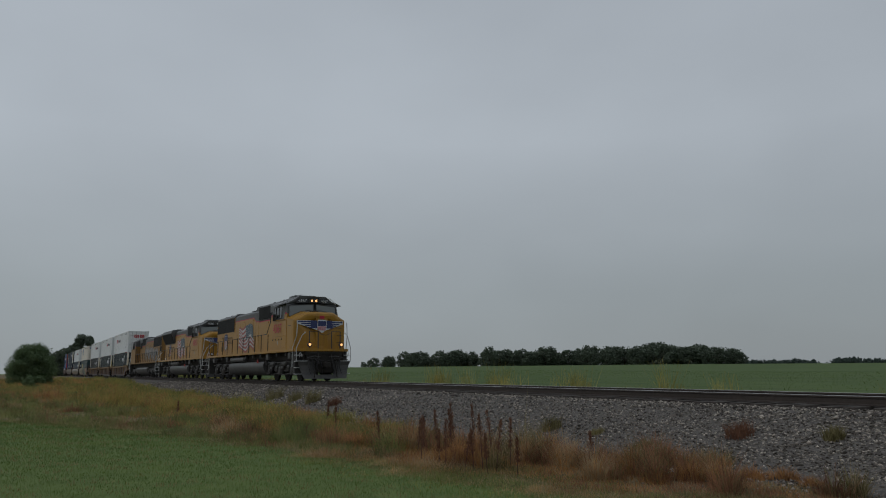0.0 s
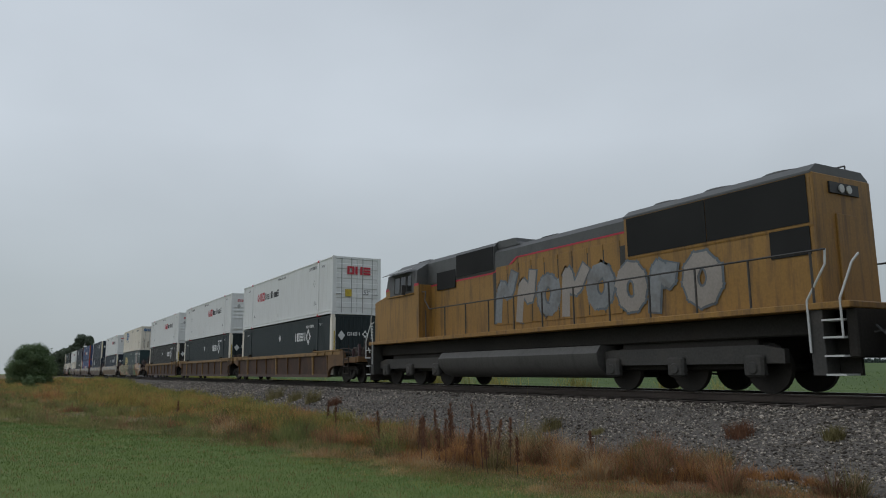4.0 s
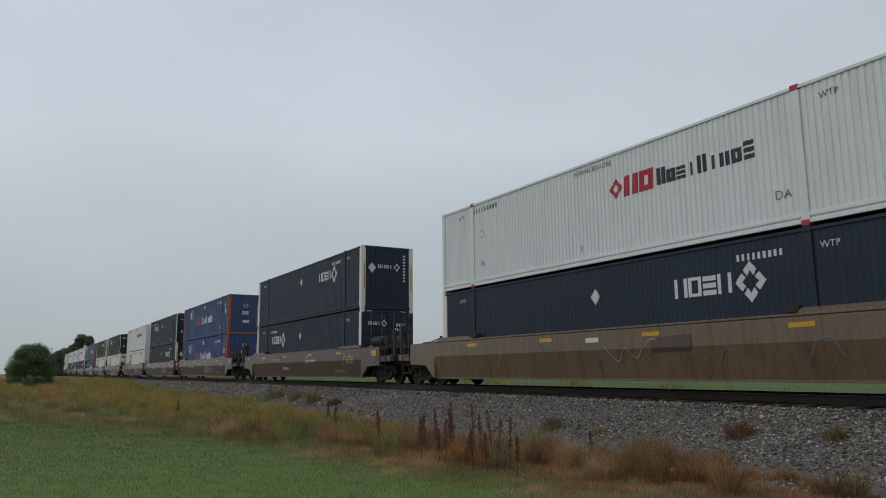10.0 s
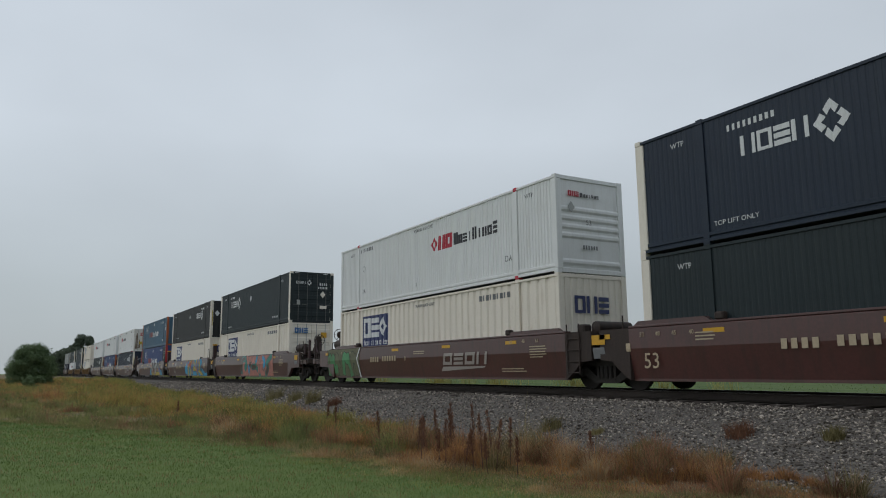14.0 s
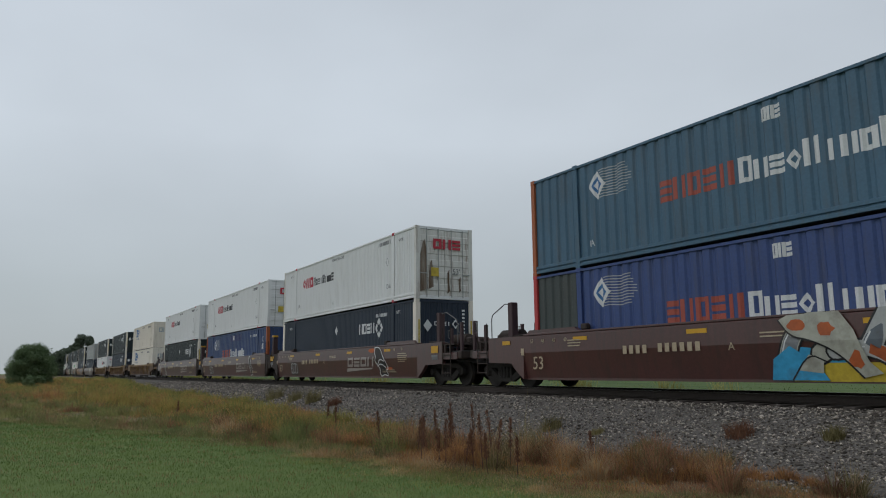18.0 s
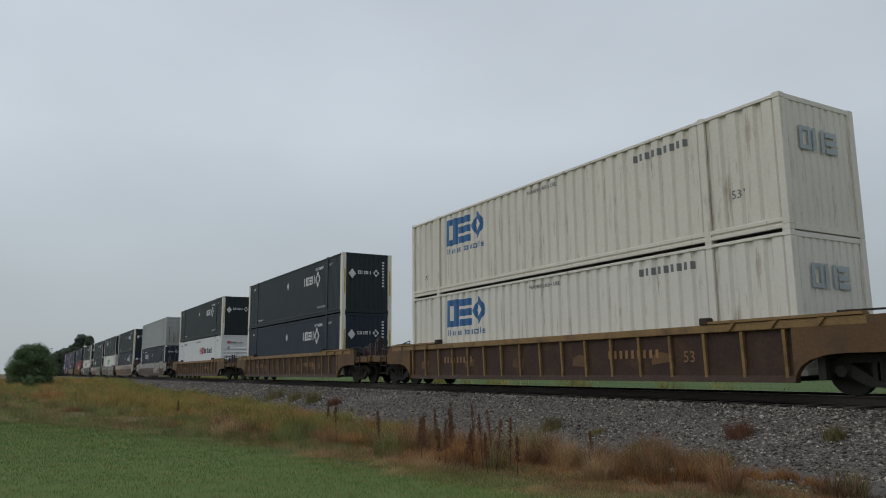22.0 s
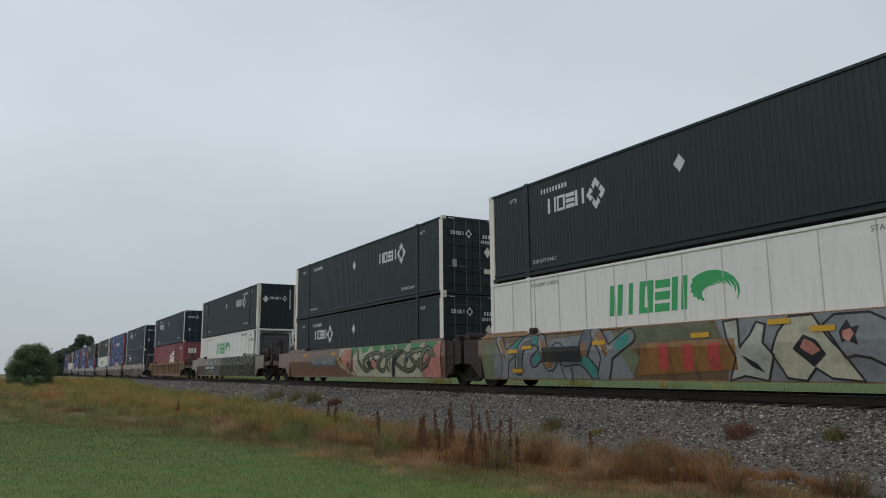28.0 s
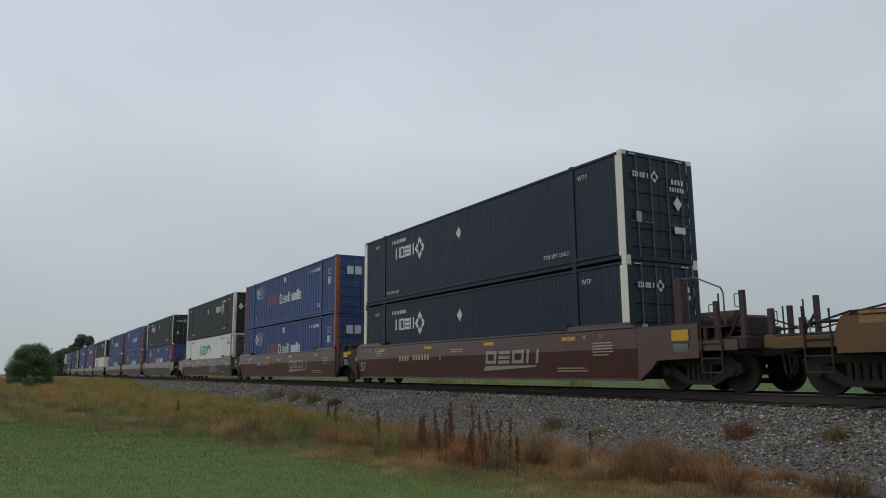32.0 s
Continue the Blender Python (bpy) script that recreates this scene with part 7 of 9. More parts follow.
def car_marks(car, u, w, top, low):
    t = u.tags
    rnd = random.Random(int(-u.x))
    if "bn" in t:
        for k in range(4):                               # slanted shapes with a tapering bar below
            x = 1.72 + k * .72
            daub(car, [[(a + .38 * (b - .72), b) for a, b in poly] for poly in cell("feft"[k], x, x + .60, .72, 1.12, .13)], MAT["m_worn"], u, 1, "mark", "buff slanted block mark")
        daub(car, [[(1.55, .50), (4.3, .61), (4.42, .66), (1.72, .66)]], MAT["m_worn"], u, 1, "mark")
    if "bn" in t or "bn53" in t:
        part("stencil", bars(Mesh(), -4.30, -3.42, .90, 1.10, -w - .016, 4, 0.27), MAT["m_car"], car)
        part("stencil", bars(Mesh(), -3.15, -1.83, .92, 1.12, -w - .016, 6, 0.27), MAT["m_car"], car)
        side_text(car, u, next((q[-1] for q in t if q.startswith("letter_")), "ABC"[rnd.randrange(3)]), .24, -1.1, .98, "m_car")
        small_print(car, u, -.4, 1.22, 2, 1.1)
    if u.paint in ("car_red", "car_rust"):
        small_print(car, u, 6.85, 1.18, 5, .8)
        small_print(car, u, 5.3, .55, 2, 1.3)
        small_print(car, u, -6.4, 1.30, 3, .6)
        for k, txt in enumerate(("45", "48", "53")):
            side_text(car, u, txt, .15, 5.9 + k * .65, 1.36, "m_car")
        for k, txt in enumerate(("53", "48", "45", "40")):
            side_text(car, u, txt, .15, -8.0 + k * .50, 1.34, "m_car")
        daub(car, rect(-8.55, -8.40, .95, 1.15), MAT["m_car"], u, 1, "label_plate")
        daub(car, rect(9.55, 10.05, 1.15, 1.40), MAT["reflector"], u, 1, "reflector")
        daub(car, rect(9.58, 10.02, .80, 1.08), MAT["m_grey"], u, 1, "label_plate")
        daub(car, rect(-9.5, -9.1, 1.28, 1.40), MAT["reflector"], u, 1, "reflector")
    if "bn53" in t or "bn53d" in t:
        side_text(car, u, "53", .52, -7.72, .70, "m_car" if "bn53" in t else "g_black")
    for tag, cx, k in (("art_hood", 5.2, 1.0), ("art_hood_slim", 5.2, .62), ("art_hood_rear", -5.95, .55)):
        if tag in t:
            leaf = [(cx + k * a, b) for a, b in ((-.45, 1.48), (-.10, 1.50), (.12, 1.38), (.30, 1.10), (.62, .80), (.70, .58), (.48, .60), (.66, .30), (.30, .40), (0, .30), (-.12, .40), (-.06, .66), (-.50, .92), (-.36, 1.10), (-.48, 1.25))]
            leaf = rounded(leaf + leaf[:1])
            daub(car, [[(cx + k * a, b) for a, b in ((-.43, 1.46), (-.10, 1.47), (.12, 1.35), (.30, 1.06), (.56, .78), (.48, .58), (.60, .36), (.30, .42), (0, .34), (-.06, .66), (-.44, .92), (-.38, 1.22))]], MAT["g_black"], u, 1, label="black leaf-like shape with white outline")
            daub(car, stroke(leaf, .042), MAT["m_white"], u, 2)
            daub(car, stroke(rounded([(cx - .2 * k, .82), (cx, 1.02), (cx + .4 * k, .92)]), .04) + stroke(rounded([(cx - .28 * k, .72), (cx + .05, .84), (cx + .5 * k, .66)]), .035), MAT["m_white"], u, 2)
            if cx > 0:
                for q in range(4):
                    x = -5.95 + q * .25
                    tag = rounded([(x + a, .68 + b) for a, b in (((.18, .30), (-.12, .22), (-.16, -.22), (.14, -.26), (.12, .02), (-.10, 0)), ((.16, .24), (-.14, .20), (-.10, -.26), (.18, -.18)), ((-.16, .26), (.14, .28), (-.12, -.22), (.2, -.24)), ((-.1, .28), (.16, .16), (0, .02), (.18, -.14), (-.14, -.26)))[q]])
                    daub(car, stroke(tag, .16), MAT["g_black"], u, 1 + .2 * q)
                    daub(car, stroke(tag, .04), MAT["m_white"], u, 1.1 + .2 * q)
            if k == 1:
                daub(car, blob(4.45, 1.38, .35, .09) + blob(6.0, .62, .3, .06), MAT["g_rust"], u, 1)
    if "art_blue" in t:
        daub(car, blob(.2, .75, .75, .42) + blob(1.0, .95, .9, .55) + [[(.4, .28), (.5, 1.3), (1.4, 1.5), (4.6, 1.57), (5.9, 1.57), (6.3, 1.2), (5.8, .9), (6.0, .28)], [(5.2, .3), (5.6, .95), (6.6, .78), (7.3, .45), (8.1, .52), (7.8, .27), (6.6, .26)]] + blob(6.0, 1.36, .42, .22), MAT["g_cyan"], u, 1, label="blue, yellow and violet spray-painted panel")
        slabs(car, u, .55, 5.6, .34, 1.46, (2, 0, 1, 3, 1), ("g_yellow",), "g_black", ("g_violet", "g_red", "g_violet", "g_pink"), "m_faint", .31, 2, 21)
        daub(car, [[(4.9, .62), (5.5, .78), (6.6, .34), (5.9, .30)]], MAT["g_yellow"], u, 5)
        daub(car, stroke(rounded([(4.9, .62), (5.5, .80), (6.7, .32)]), .05) + stroke([(5.9, .88), (6.5, .70)], .035) + stroke([(5.9, .80), (6.4, .62)], .03), MAT["g_black"], u, 5.5)
        daub(car, stroke(curl(-5.2, .58, .24, 1.1), .045) + stroke(rounded([(-5.4, .5), (-5.2, .72), (-5.1, .46), (-4.95, .68)]), .05) + stroke(rounded([(-5.9, .85), (-5.7, .7), (-5.6, .9)]), .03) + stroke(rounded([(-4.9, 1.38), (-4.6, 1.24), (-4.4, 1.42), (-4.1, 1.26)]), .05) + stroke([(-4.8, 1.18), (-4.2, 1.14)], .035), MAT["m_faint"], u, 2)
    if "art_animals" in t:
        daub(car, [[(-.2, .30), (.2, .95), (1.6, .8), (1.5, .28)], [(4.6, .28), (4.9, 1.1), (6.9, .75), (7.2, .28)]], MAT["g_cyan"], u, 1, label="pale cloud-like and yellow spray-painted shapes")
        daub(car, [[(.2, .27), (.3, .62), (5.6, .60), (5.7, .27)]], MAT["g_yellow"], u, 1.5)
        slabs(car, u, .1, 5.7, .40, 1.46, (1, 3, 2, 1, 3), ("g_pale", "m_faint"), "g_black", ("g_grey", "g_rust", "g_slate"), "m_white", .30, 2, 83)
        daub(car, [[(5.2, .5), (6.0, 1.0), (6.4, .9), (5.9, .35)]], MAT["g_violet"], u, 2)
        daub(car, [[(-.25, .29), (-.15, .70), (.25, .95), (.75, .62), (.95, .29)]], MAT["g_cyan"], u, 8.0)
        daub(car, [[(.05, 1.45), (.25, 1.54), (1.30, 1.56), (1.55, 1.20), (1.75, .62), (1.95, .42), (1.60, .34), (1.20, .80), (.70, 1.05), (.30, 1.12)], [(.35, .48), (.62, .78), (.90, .66), (.85, .42)]], MAT["g_pale"], u, 8.4)
        daub(car, blob(.45, 1.34, .20, .11, 12, .25, rnd) + blob(1.02, 1.24, .17, .12, 12, .25, rnd) + blob(1.52, .66, .13, .15, 12, .25, rnd), MAT["g_rust"], u, 8.8)
        daub(car, stroke(rounded([(.05, 1.45), (.30, 1.12), (.70, 1.05), (1.20, .80), (1.60, .34)]), .035) + stroke(rounded([(.2, .30), (.62, .80), (.95, .64)]), .03), MAT["g_black"], u, 9.2)
    if "art_green_end" in t:
        daub(car, rect(-9.2, -5.5, .32, 1.52), MAT["g_olive"], u, 1, label="green spray-painted panel")
        burner(car, u, -9.1, -5.7, .4, 1.4, 4, ("g_green", "g_olive"), "g_black", 31, .30, 2)
        daub(car, stroke([(-5.5, .3), (-5.7, 1.1), (-5.4, 1.5)], .09), MAT["m_white"], u, 5)
    if "art_teal" in t:
        daub(car, [[(-1.5, .3), (-1.0, 1.3), (.5, 1.5), (5.8, 1.5), (5.6, .3)]], MAT["g_pink"], u, 1, label="salmon and teal spray-painted panel")
        slabs(car, u, -1.2, 5.4, .4, 1.42, (1, 2, 3, 1, 0), ("g_teal", "g_pink"), "g_slate", ("car_rust", "g_cyan"), None, .30, 2, 33)
    if "art_olive" in t:
        daub(car, rect(-9.0, 1.0, .30, 1.56), MAT["g_tan"], u, 1, label="olive, pale and black spray-painted panel")
        daub(car, [[(-7.6, .9), (-6.4, 1.1), (-5.9, .5), (-7.2, .42)], [(-3.4, .5), (-2.6, .95), (-1.6, .7), (-2.2, .34)]], MAT["g_pink"], u, 1.4)
        slabs(car, u, -8.3, -.2, .42, 1.44, (1, 4, 3, 2, 1, 4, 3), ("g_moss", "g_olive", "g_tan"), "g_cream", ("g_olive", "g_tan", "g_moss"), None, .30, 2, 41, .18, .12)
        daub(car, [[(-.1, .28), (-.5, 1.0), (0, 1.56), (4.9, 1.56), (5.1, .9), (4.7, .28)]], MAT["g_black"], u, 7.0)
        for x in (.25, .8, 1.35, 1.9, 2.5, 3.05):
            daub(car, stroke(rounded([(x + .22, 1.54), (x - .05, 1.05), (x + .25, .62), (x + .12, .28)]), .05), MAT["g_pale"], u, 7.3)
        daub(car, [[(3.5, 1.56), (3.7, .9), (3.4, .28), (4.7, .28), (5.0, .9), (4.8, 1.56)]], MAT["g_moss"], u, 7.4)
        daub(car, stroke(curl(4.2, .98, .34, 1.0, 0, 14, .8), .07), MAT["g_cream"], u, 7.8)
        daub(car, blob(4.2, .98, .22, .28), MAT["g_black"], u, 8.1)
        daub(car, [[(4.6, .3), (4.9, .8), (5.6, .85), (6.0, .5), (5.8, .3)]], MAT["g_green"], u, 4)
        daub(car, stroke(rounded([(5.0, 1.35), (5.3, 1.15), (5.5, 1.4), (5.8, 1.2), (6.1, 1.3)]), .035) + stroke(rounded([(5.1, 1.05), (5.5, 1.0), (5.9, 1.1)]), .04), MAT["g_black"], u, 5)
        daub(car, stroke(rounded([(6.5, 1.1), (6.7, 1.35), (6.9, 1.1)]), .05) + stroke(rounded([(7.3, 1.32), (7.6, 1.1), (7.9, 1.36)]), .05), MAT["g_red"], u, 2)
        daub(car, blob(6.1, .55, .35, .16), MAT["g_rust"], u, 2)
        daub(car, rect(7.9, 9.0, 1.02, 1.12), MAT["reflector"], u, 2, "reflector")
        daub(car, rect(9.35, 9.85, 1.12, 1.36), MAT["g_slate"], u, 2, "label_plate")
        side_text(car, u, "53", .42, 7.2, .85, "g_black")
    if "scrawl" in t:
        for k in range(7):
            x = -4.5 + k * 2.1
            daub(car, stroke(rounded([(x + q * .17 + rnd.uniform(-.06, .06), .95 + rnd.uniform(-.32, .32)) for q in range(3 + k % 3)]), .035), MAT["g_slate" if k % 3 else "g_grey"], u, 1)
        daub(car, rect(-.3, .2, 1.22, 1.34), MAT["m_white"], u, 1, "label_plate")
        daub(car, stroke(rounded([(.4, 1.1), (.9, .6), (1.1, 1.15), (1.5, .7), (1.7, 1.0)]), .04), MAT["g_grey"], u, 2)
        daub(car, [[(2.0, .9), (3.2, .95), (3.2, 1.3), (2.0, 1.25)]], MAT["car_rust"], u, 1)
    if "plates" in t:
        part("stencil", bars(Mesh(), -4.50, -2.70, 1.12, 1.28, -w - .016, 9, 0.30), MAT["m_car"], car)
        daub(car, stroke(curl(1.6, 1.1, .22, 1.0), .04) + rect(1.4, 2.9, 1.02, 1.12), MAT["m_car"], u, 1, "mark")
        daub(car, stroke([(6.4, .8), (6.6, 1.3), (6.9, .9), (7.2, 1.3), (7.6, .9)], .05), MAT["m_car"], u, 1)
        part("stencil", bars(Mesh(), -2.20, -1.12, .62, .78, -w - .016, 6, 0.39), MAT["g_pale"], car)
    if "art_letters" in t:
        daub(car, blob(5.7, .9, .25, .3), MAT["g_pink"], u, .5)
        letters("NARF!", 1.45, MAT["g_pale"], car, (4.2, -w - .016, .96), (90, 0, 0), 3.3, "stencil", .035)
        for k in range(5):
            daub(car, stroke(rounded([(-4.5 + k * 1.3 + q * .2, .9 + rnd.uniform(-.4, .4)) for q in range(4)]), .045), MAT["m_faint" if k % 2 else "g_pink"], u, 1)
    if "art_star" in t:
        daub(car, [[(-4.6, .9), (-4.2, 1.0), (-4.05, 1.4), (-3.9, 1.0), (-3.5, .9), (-4.05, .8)]], MAT["m_white"], u, 1)
        daub(car, blob(-4.05, .9, .2, .15), MAT["g_violet"], u, 2)
        wild(car, u, -1, 7.0, .35, 1.42, 9, ("car_tan", "g_pink", "car_orange", "g_slate"), "g_slate", 51, .24, 2)
        part("stencil", bars(Mesh(), -3.20, -1.40, .9, 1.08, -w - .016, 9, 0.30), MAT["g_black"], car)
    if "art_big" in t:
        daub(car, rect(-8.6, 7.6, .28, 1.50), MAT["car_tan"], u, 1, label="many-coloured spray-painted panel")
        daub(car, [[(-7.9, .3), (-7.6, 1.2), (-2.4, 1.5), (-1.8, .3)]], MAT["g_grey"], u, 2)
        daub(car, rect(-5.25, -3.6, .74, 1.15), MAT["g_black"], u, 9, "repainted_patch", "dark repainted patch")
        daub(car, [[(.95, .27), (7.6, .27), (7.6, 1.54), (.8, 1.54), (1.1, .9)]], MAT["g_grey"], u, 2)
        daub(car, [[(-8.6, .27), (-1.9, .27), (-1.5, .8), (-2.2, 1.45), (-8.3, 1.3)]], MAT["g_moss"], u, 1.5)
        daub(car, [[(-2.4, 1.15), (.9, 1.2), (.7, 1.54), (-2.0, 1.54)]], MAT["g_olive"], u, 2)
        for x, z in ((-6.9, 1.02), (-6.2, 1.12), (-6.8, .45), (-3.1, 1.15), (.15, 1.2), (2.1, 1.38), (3.0, 1.2)):
            daub(car, rect(x, x + .5, z, z + .11), MAT["reflector"], u, 9, "reflector")
        daub(car, [[(-1.65, .37), (1.25, .50), (1.28, 1.15), (-1.38, 1.13)]], MAT["car_orange"], u, 5, label="orange repainted panel")
        for k in range(3):
            daub(car, [[(-.92 + k * .72, .50), (-.62 + k * .72, .50), (-.55 + k * .72, 1.08), (-.85 + k * .72, 1.08)]], MAT["g_red"], u, 6, "mark")
        fan = [(1.02, 1.51), (1.38, 1.55), (1.39, .96), (1.66, 1.21), (1.83, 1.46), (2.03, 1.4), (1.94, 1.04), (2.15, .78), (1.93, .27), (1.4, .37), (1.01, .26), (1.25, .75), (1.09, 1.13)]
        ring = [(2.58, 1.52), (3.06, 1.53), (3.3, 1.13), (3.56, .8), (3.88, .27), (3.27, .33), (2.99, .52), (2.76, .28), (2.36, .33), (2.1, .83), (2.3, 1.23)]
        head = [(3.25, 1.33), (3.49, 1.5), (4.14, 1.5), (4.51, 1.3), (4.38, .51), (4.06, .69), (3.79, .74), (3.6, .7), (3.44, 1.03)]
        eye = [(3.55, 1.19), (3.72, 1.39), (3.79, 1.25), (3.93, 1.27), (3.85, 1.11), (3.88, .92), (3.68, 1.02), (3.58, .98)]
        for shape, mat in ((fan, "g_pale"), (head, "g_grey"), (ring, "g_cream")):
            daub(car, [shape], MAT[mat], u, 4)
            daub(car, stroke(shape + shape[:1], .045), MAT["g_black"], u, 5)
        daub(car, [[(1.38, .8), (1.73, .63), (1.88, .43), (1.6, .56)]], MAT["g_black"], u, 5)
        daub(car, [[(2.58, .89), (2.84, 1.16), (3.09, 1.05), (3.24, .78), (2.96, .54)]], MAT["g_black"], u, 6)
        daub(car, [[(2.74, .91), (2.86, 1.08), (3.03, 1.0), (3.15, .85), (2.96, .76)]], MAT["g_pink"], u, 7)
        daub(car, [eye], MAT["g_black"], u, 6)
        daub(car, [[(3.62, 1.19), (3.77, 1.23), (3.83, 1.13), (3.72, .98), (3.61, 1.07)]], MAT["g_pink"], u, 7)
        wild(car, u, 4.5, 7.4, .32, 1.46, 5, ("g_cream", "g_grey", "g_pale"), "g_black", 61, .34, 3)
        slabs(car, u, -7.6, -2.0, .36, 1.44, (2, 1, 4, 3, 2), ("g_grey", "g_slate"), "g_black", ("car_orange", "g_teal"), "g_pale", .30, 3, 62)
    if "art_pale" in t:
        daub(car, rect(-5.05, -1.62, .78, 1.16), MAT["g_slate"], u, 1, "repainted_patch", "dark patch behind the number")
        part("stencil", bars(Mesh(), -4.83, -1.93, .87, 1.07, -w - .022, 10, 0.32, .05, .22, "fdttsefdfe"), MAT["m_faint"], car)
        daub(car, rect(-1.45, -1.05, .85, 1.15), MAT["g_yellow"], u, 1, "label_plate")
        daub(car, [[(-1.3, .75), (-1.2, 1.55), (8.2, 1.55), (7.9, .3), (.4, .3)]], MAT["g_cream"], u, 1, label="pale, green and black spray-painted panel")
        daub(car, [[(-1.2, 1.0), (-.6, 1.5), (.6, 1.5), (.2, .5), (-.4, .4)]], MAT["g_pink"], u, 2)
        wild(car, u, .4, 7.4, .40, 1.50, 5, ("g_olive", "g_moss"), "g_black", 71, .10, 3)
        daub(car, [[(1.75, .92), (2.9, 1.0), (2.6, .62), (2.05, .58)]], MAT["g_black"], u, 7.0)
        daub(car, blob(2.55, .80, .26, .17), MAT["g_pink"], u, 7.4)
        daub(car, stroke(rounded([(-.5, .55), (-.2, 1.0), (.2, .6), (.6, .3)]), .05) + horn(rounded([(4.2, .28), (4.4, 1.0), (5.3, 1.3)]), .22), MAT["g_black"], u, 6.8)
        daub(car, [[(6.6, .3), (6.9, 1.5), (8.2, 1.5), (8.0, .3)]], MAT["g_pink"], u, 2)
        daub(car, [[(.1 + k * 1.15, 1.56), (.3 + k * 1.15, 1.18 + .08 * (k % 3)), (.75 + k * 1.15, 1.34), (1.1 + k * 1.15, 1.56)] for k in range(7)], MAT["g_green"], u, 2.6)
    if "art_dark" in t:
        daub(car, rect(-8.4, -5.2, .30, 1.45), MAT["car_rust"], u, 1)
        wild(car, u, -5.2, -.6, .35, 1.46, 7, ("g_moss", "car_tan", "g_cream", "g_slate"), "g_slate", 81, .30, 2)
        daub(car, rect(-5.2, -2.1, .72, 1.02), MAT["g_black"], u, 7, "repainted_patch", "black patch with pale number")
        part("stencil", bars(Mesh(), -5.05, -2.25, .78, .96, -w - .044, 10, 0.29), MAT["m_white"], car)
        daub(car, [[(-.9, .28), (-.3, 1.0), (0, 1.56), (8.4, 1.50), (8.2, .30)]], MAT["g_black"], u, 3, label="black spray-painted panel with pale strokes")
        slabs(car, u, -.2, 7.6, .36, 1.46, (4, 3, 0, 1, 3, 2), ("g_black",), "g_cream", (), None, .36, 3.5, 85, .18, .07)
        for k in range(8):
            daub(car, blob(.7 + k * .95, .55 + .75 * (k % 2), .05, .06), MAT["g_slate"], u, 8)
    if "ribs" in t:
        side_text_y = -w + .08
        if "few" not in t:
            for x0, x1 in ((-5.5, -3.6), (2.8, 4.6)):
                part("stencil", bars(Mesh(), x0, x1, .78, .98, side_text_y - .004, 9, .40), MAT["car_orange"], car)
            letters("53", .36, MAT["car_orange"], car, (5.4, side_text_y, .78), (90, 0, 0), None, "stencil")


# ---- locomotives ----
MAT["flag_red"] = material("flag_red_paint", (0.30, 0.075, 0.065), 0.5, var=0.25, bump=0, blotch=2.0)
MAT["flag_blue"] = material("flag_blue_paint", (0.045, 0.075, 0.10), 0.5, var=0.2, bump=0)
MAT["flag_white"] = material("flag_white_paint", (0.42, 0.42, 0.41), 0.5, var=0.25, bump=0, blotch=2.0)
def loft(m, rings):
    """A skin over rings of equal length, closed below and above."""
    n = len(rings[0])
    v = [p for r in rings for p in r]
    f = []
    for k in range(len(rings) - 1):
        f += [(k * n + i, k * n + (i + 1) % n, (k + 1) * n + (i + 1) % n, (k + 1) * n + i) for i in range(n)]
    return m.add(v, f + [tuple(range(n - 1, -1, -1)), tuple(range((len(rings) - 1) * n, len(rings) * n))])


def plate(a, b, c, d, out, t=0.01):
    """A thin plate on four corners, thickened along out."""
    o = Vector(out).normalized() * t
    q = [Vector(p) for p in (a, b, c, d)]
    v = q + [p + o for p in q]
    return Mesh().add(v, [(0, 3, 2, 1), (4, 5, 6, 7), (0, 1, 5, 4), (1, 2, 6, 5), (2, 3, 7, 6), (3, 0, 4, 7)])


def flag(lo, y):
    """Waving striped flag painted on the hood side."""
    x0, x1, n = -3.75, 0.05, 22

    def edge(t, k):
        f = k / 13
        x = x0 + (x1 - x0) * (t * (.90 + .10 * f)) + 0.10 * math.sin(f * 3)
        wave = (0.05 + .17 * math.sin(math.pi * min(f, .75))) * math.sin(t * 8.5 + 2.0 - f) + 0.04 * math.sin(t * 17 + 2 * f)
        return x, 2.02 + (13 - k) * 0.116 + wave + 0.22 * t * (1 - f) - .06 * t
    for k in range(13):
        m = Mesh()
        for i in range(n):
            t0, t1 = i / n, (i + 1) / n
            if k < 7 and t0 >= 0.5:
                continue
            q = [edge(t0, k + 1), edge(t1, k + 1), edge(t1, k), edge(t0, k)]
            m.add([(a, y, b) for a, b in q], [(0, 1, 2, 3)])
        part("flag_stripe", m, MAT["flag_red"] if k % 2 == 0 else MAT["flag_white"], lo)
    m, s = Mesh(), Mesh()
    for i in range(n):
        t0, t1 = i / n, (i + 1) / n
        if t0 < 0.5:
            continue
        q = [edge(t0, 7), edge(t1, 7), edge(t1, 0), edge(t0, 0)]
        m.add([(a, y, b) for a, b in q], [(0, 1, 2, 3)])
    part("flag_canton", m, MAT["flag_blue"], lo)
    for r in range(7):
        for c in range(7):
            a, b = edge(0.54 + 0.064 * c, 0.6 + r * 0.95)
            s.add([(a - .03, y - .004, b), (a, y - .004, b - .035), (a + .03, y - .004, b), (a, y - .004, b + .035)], [(0, 1, 2, 3)])
    part("flag_stars", s, MAT["flag_white"], lo)


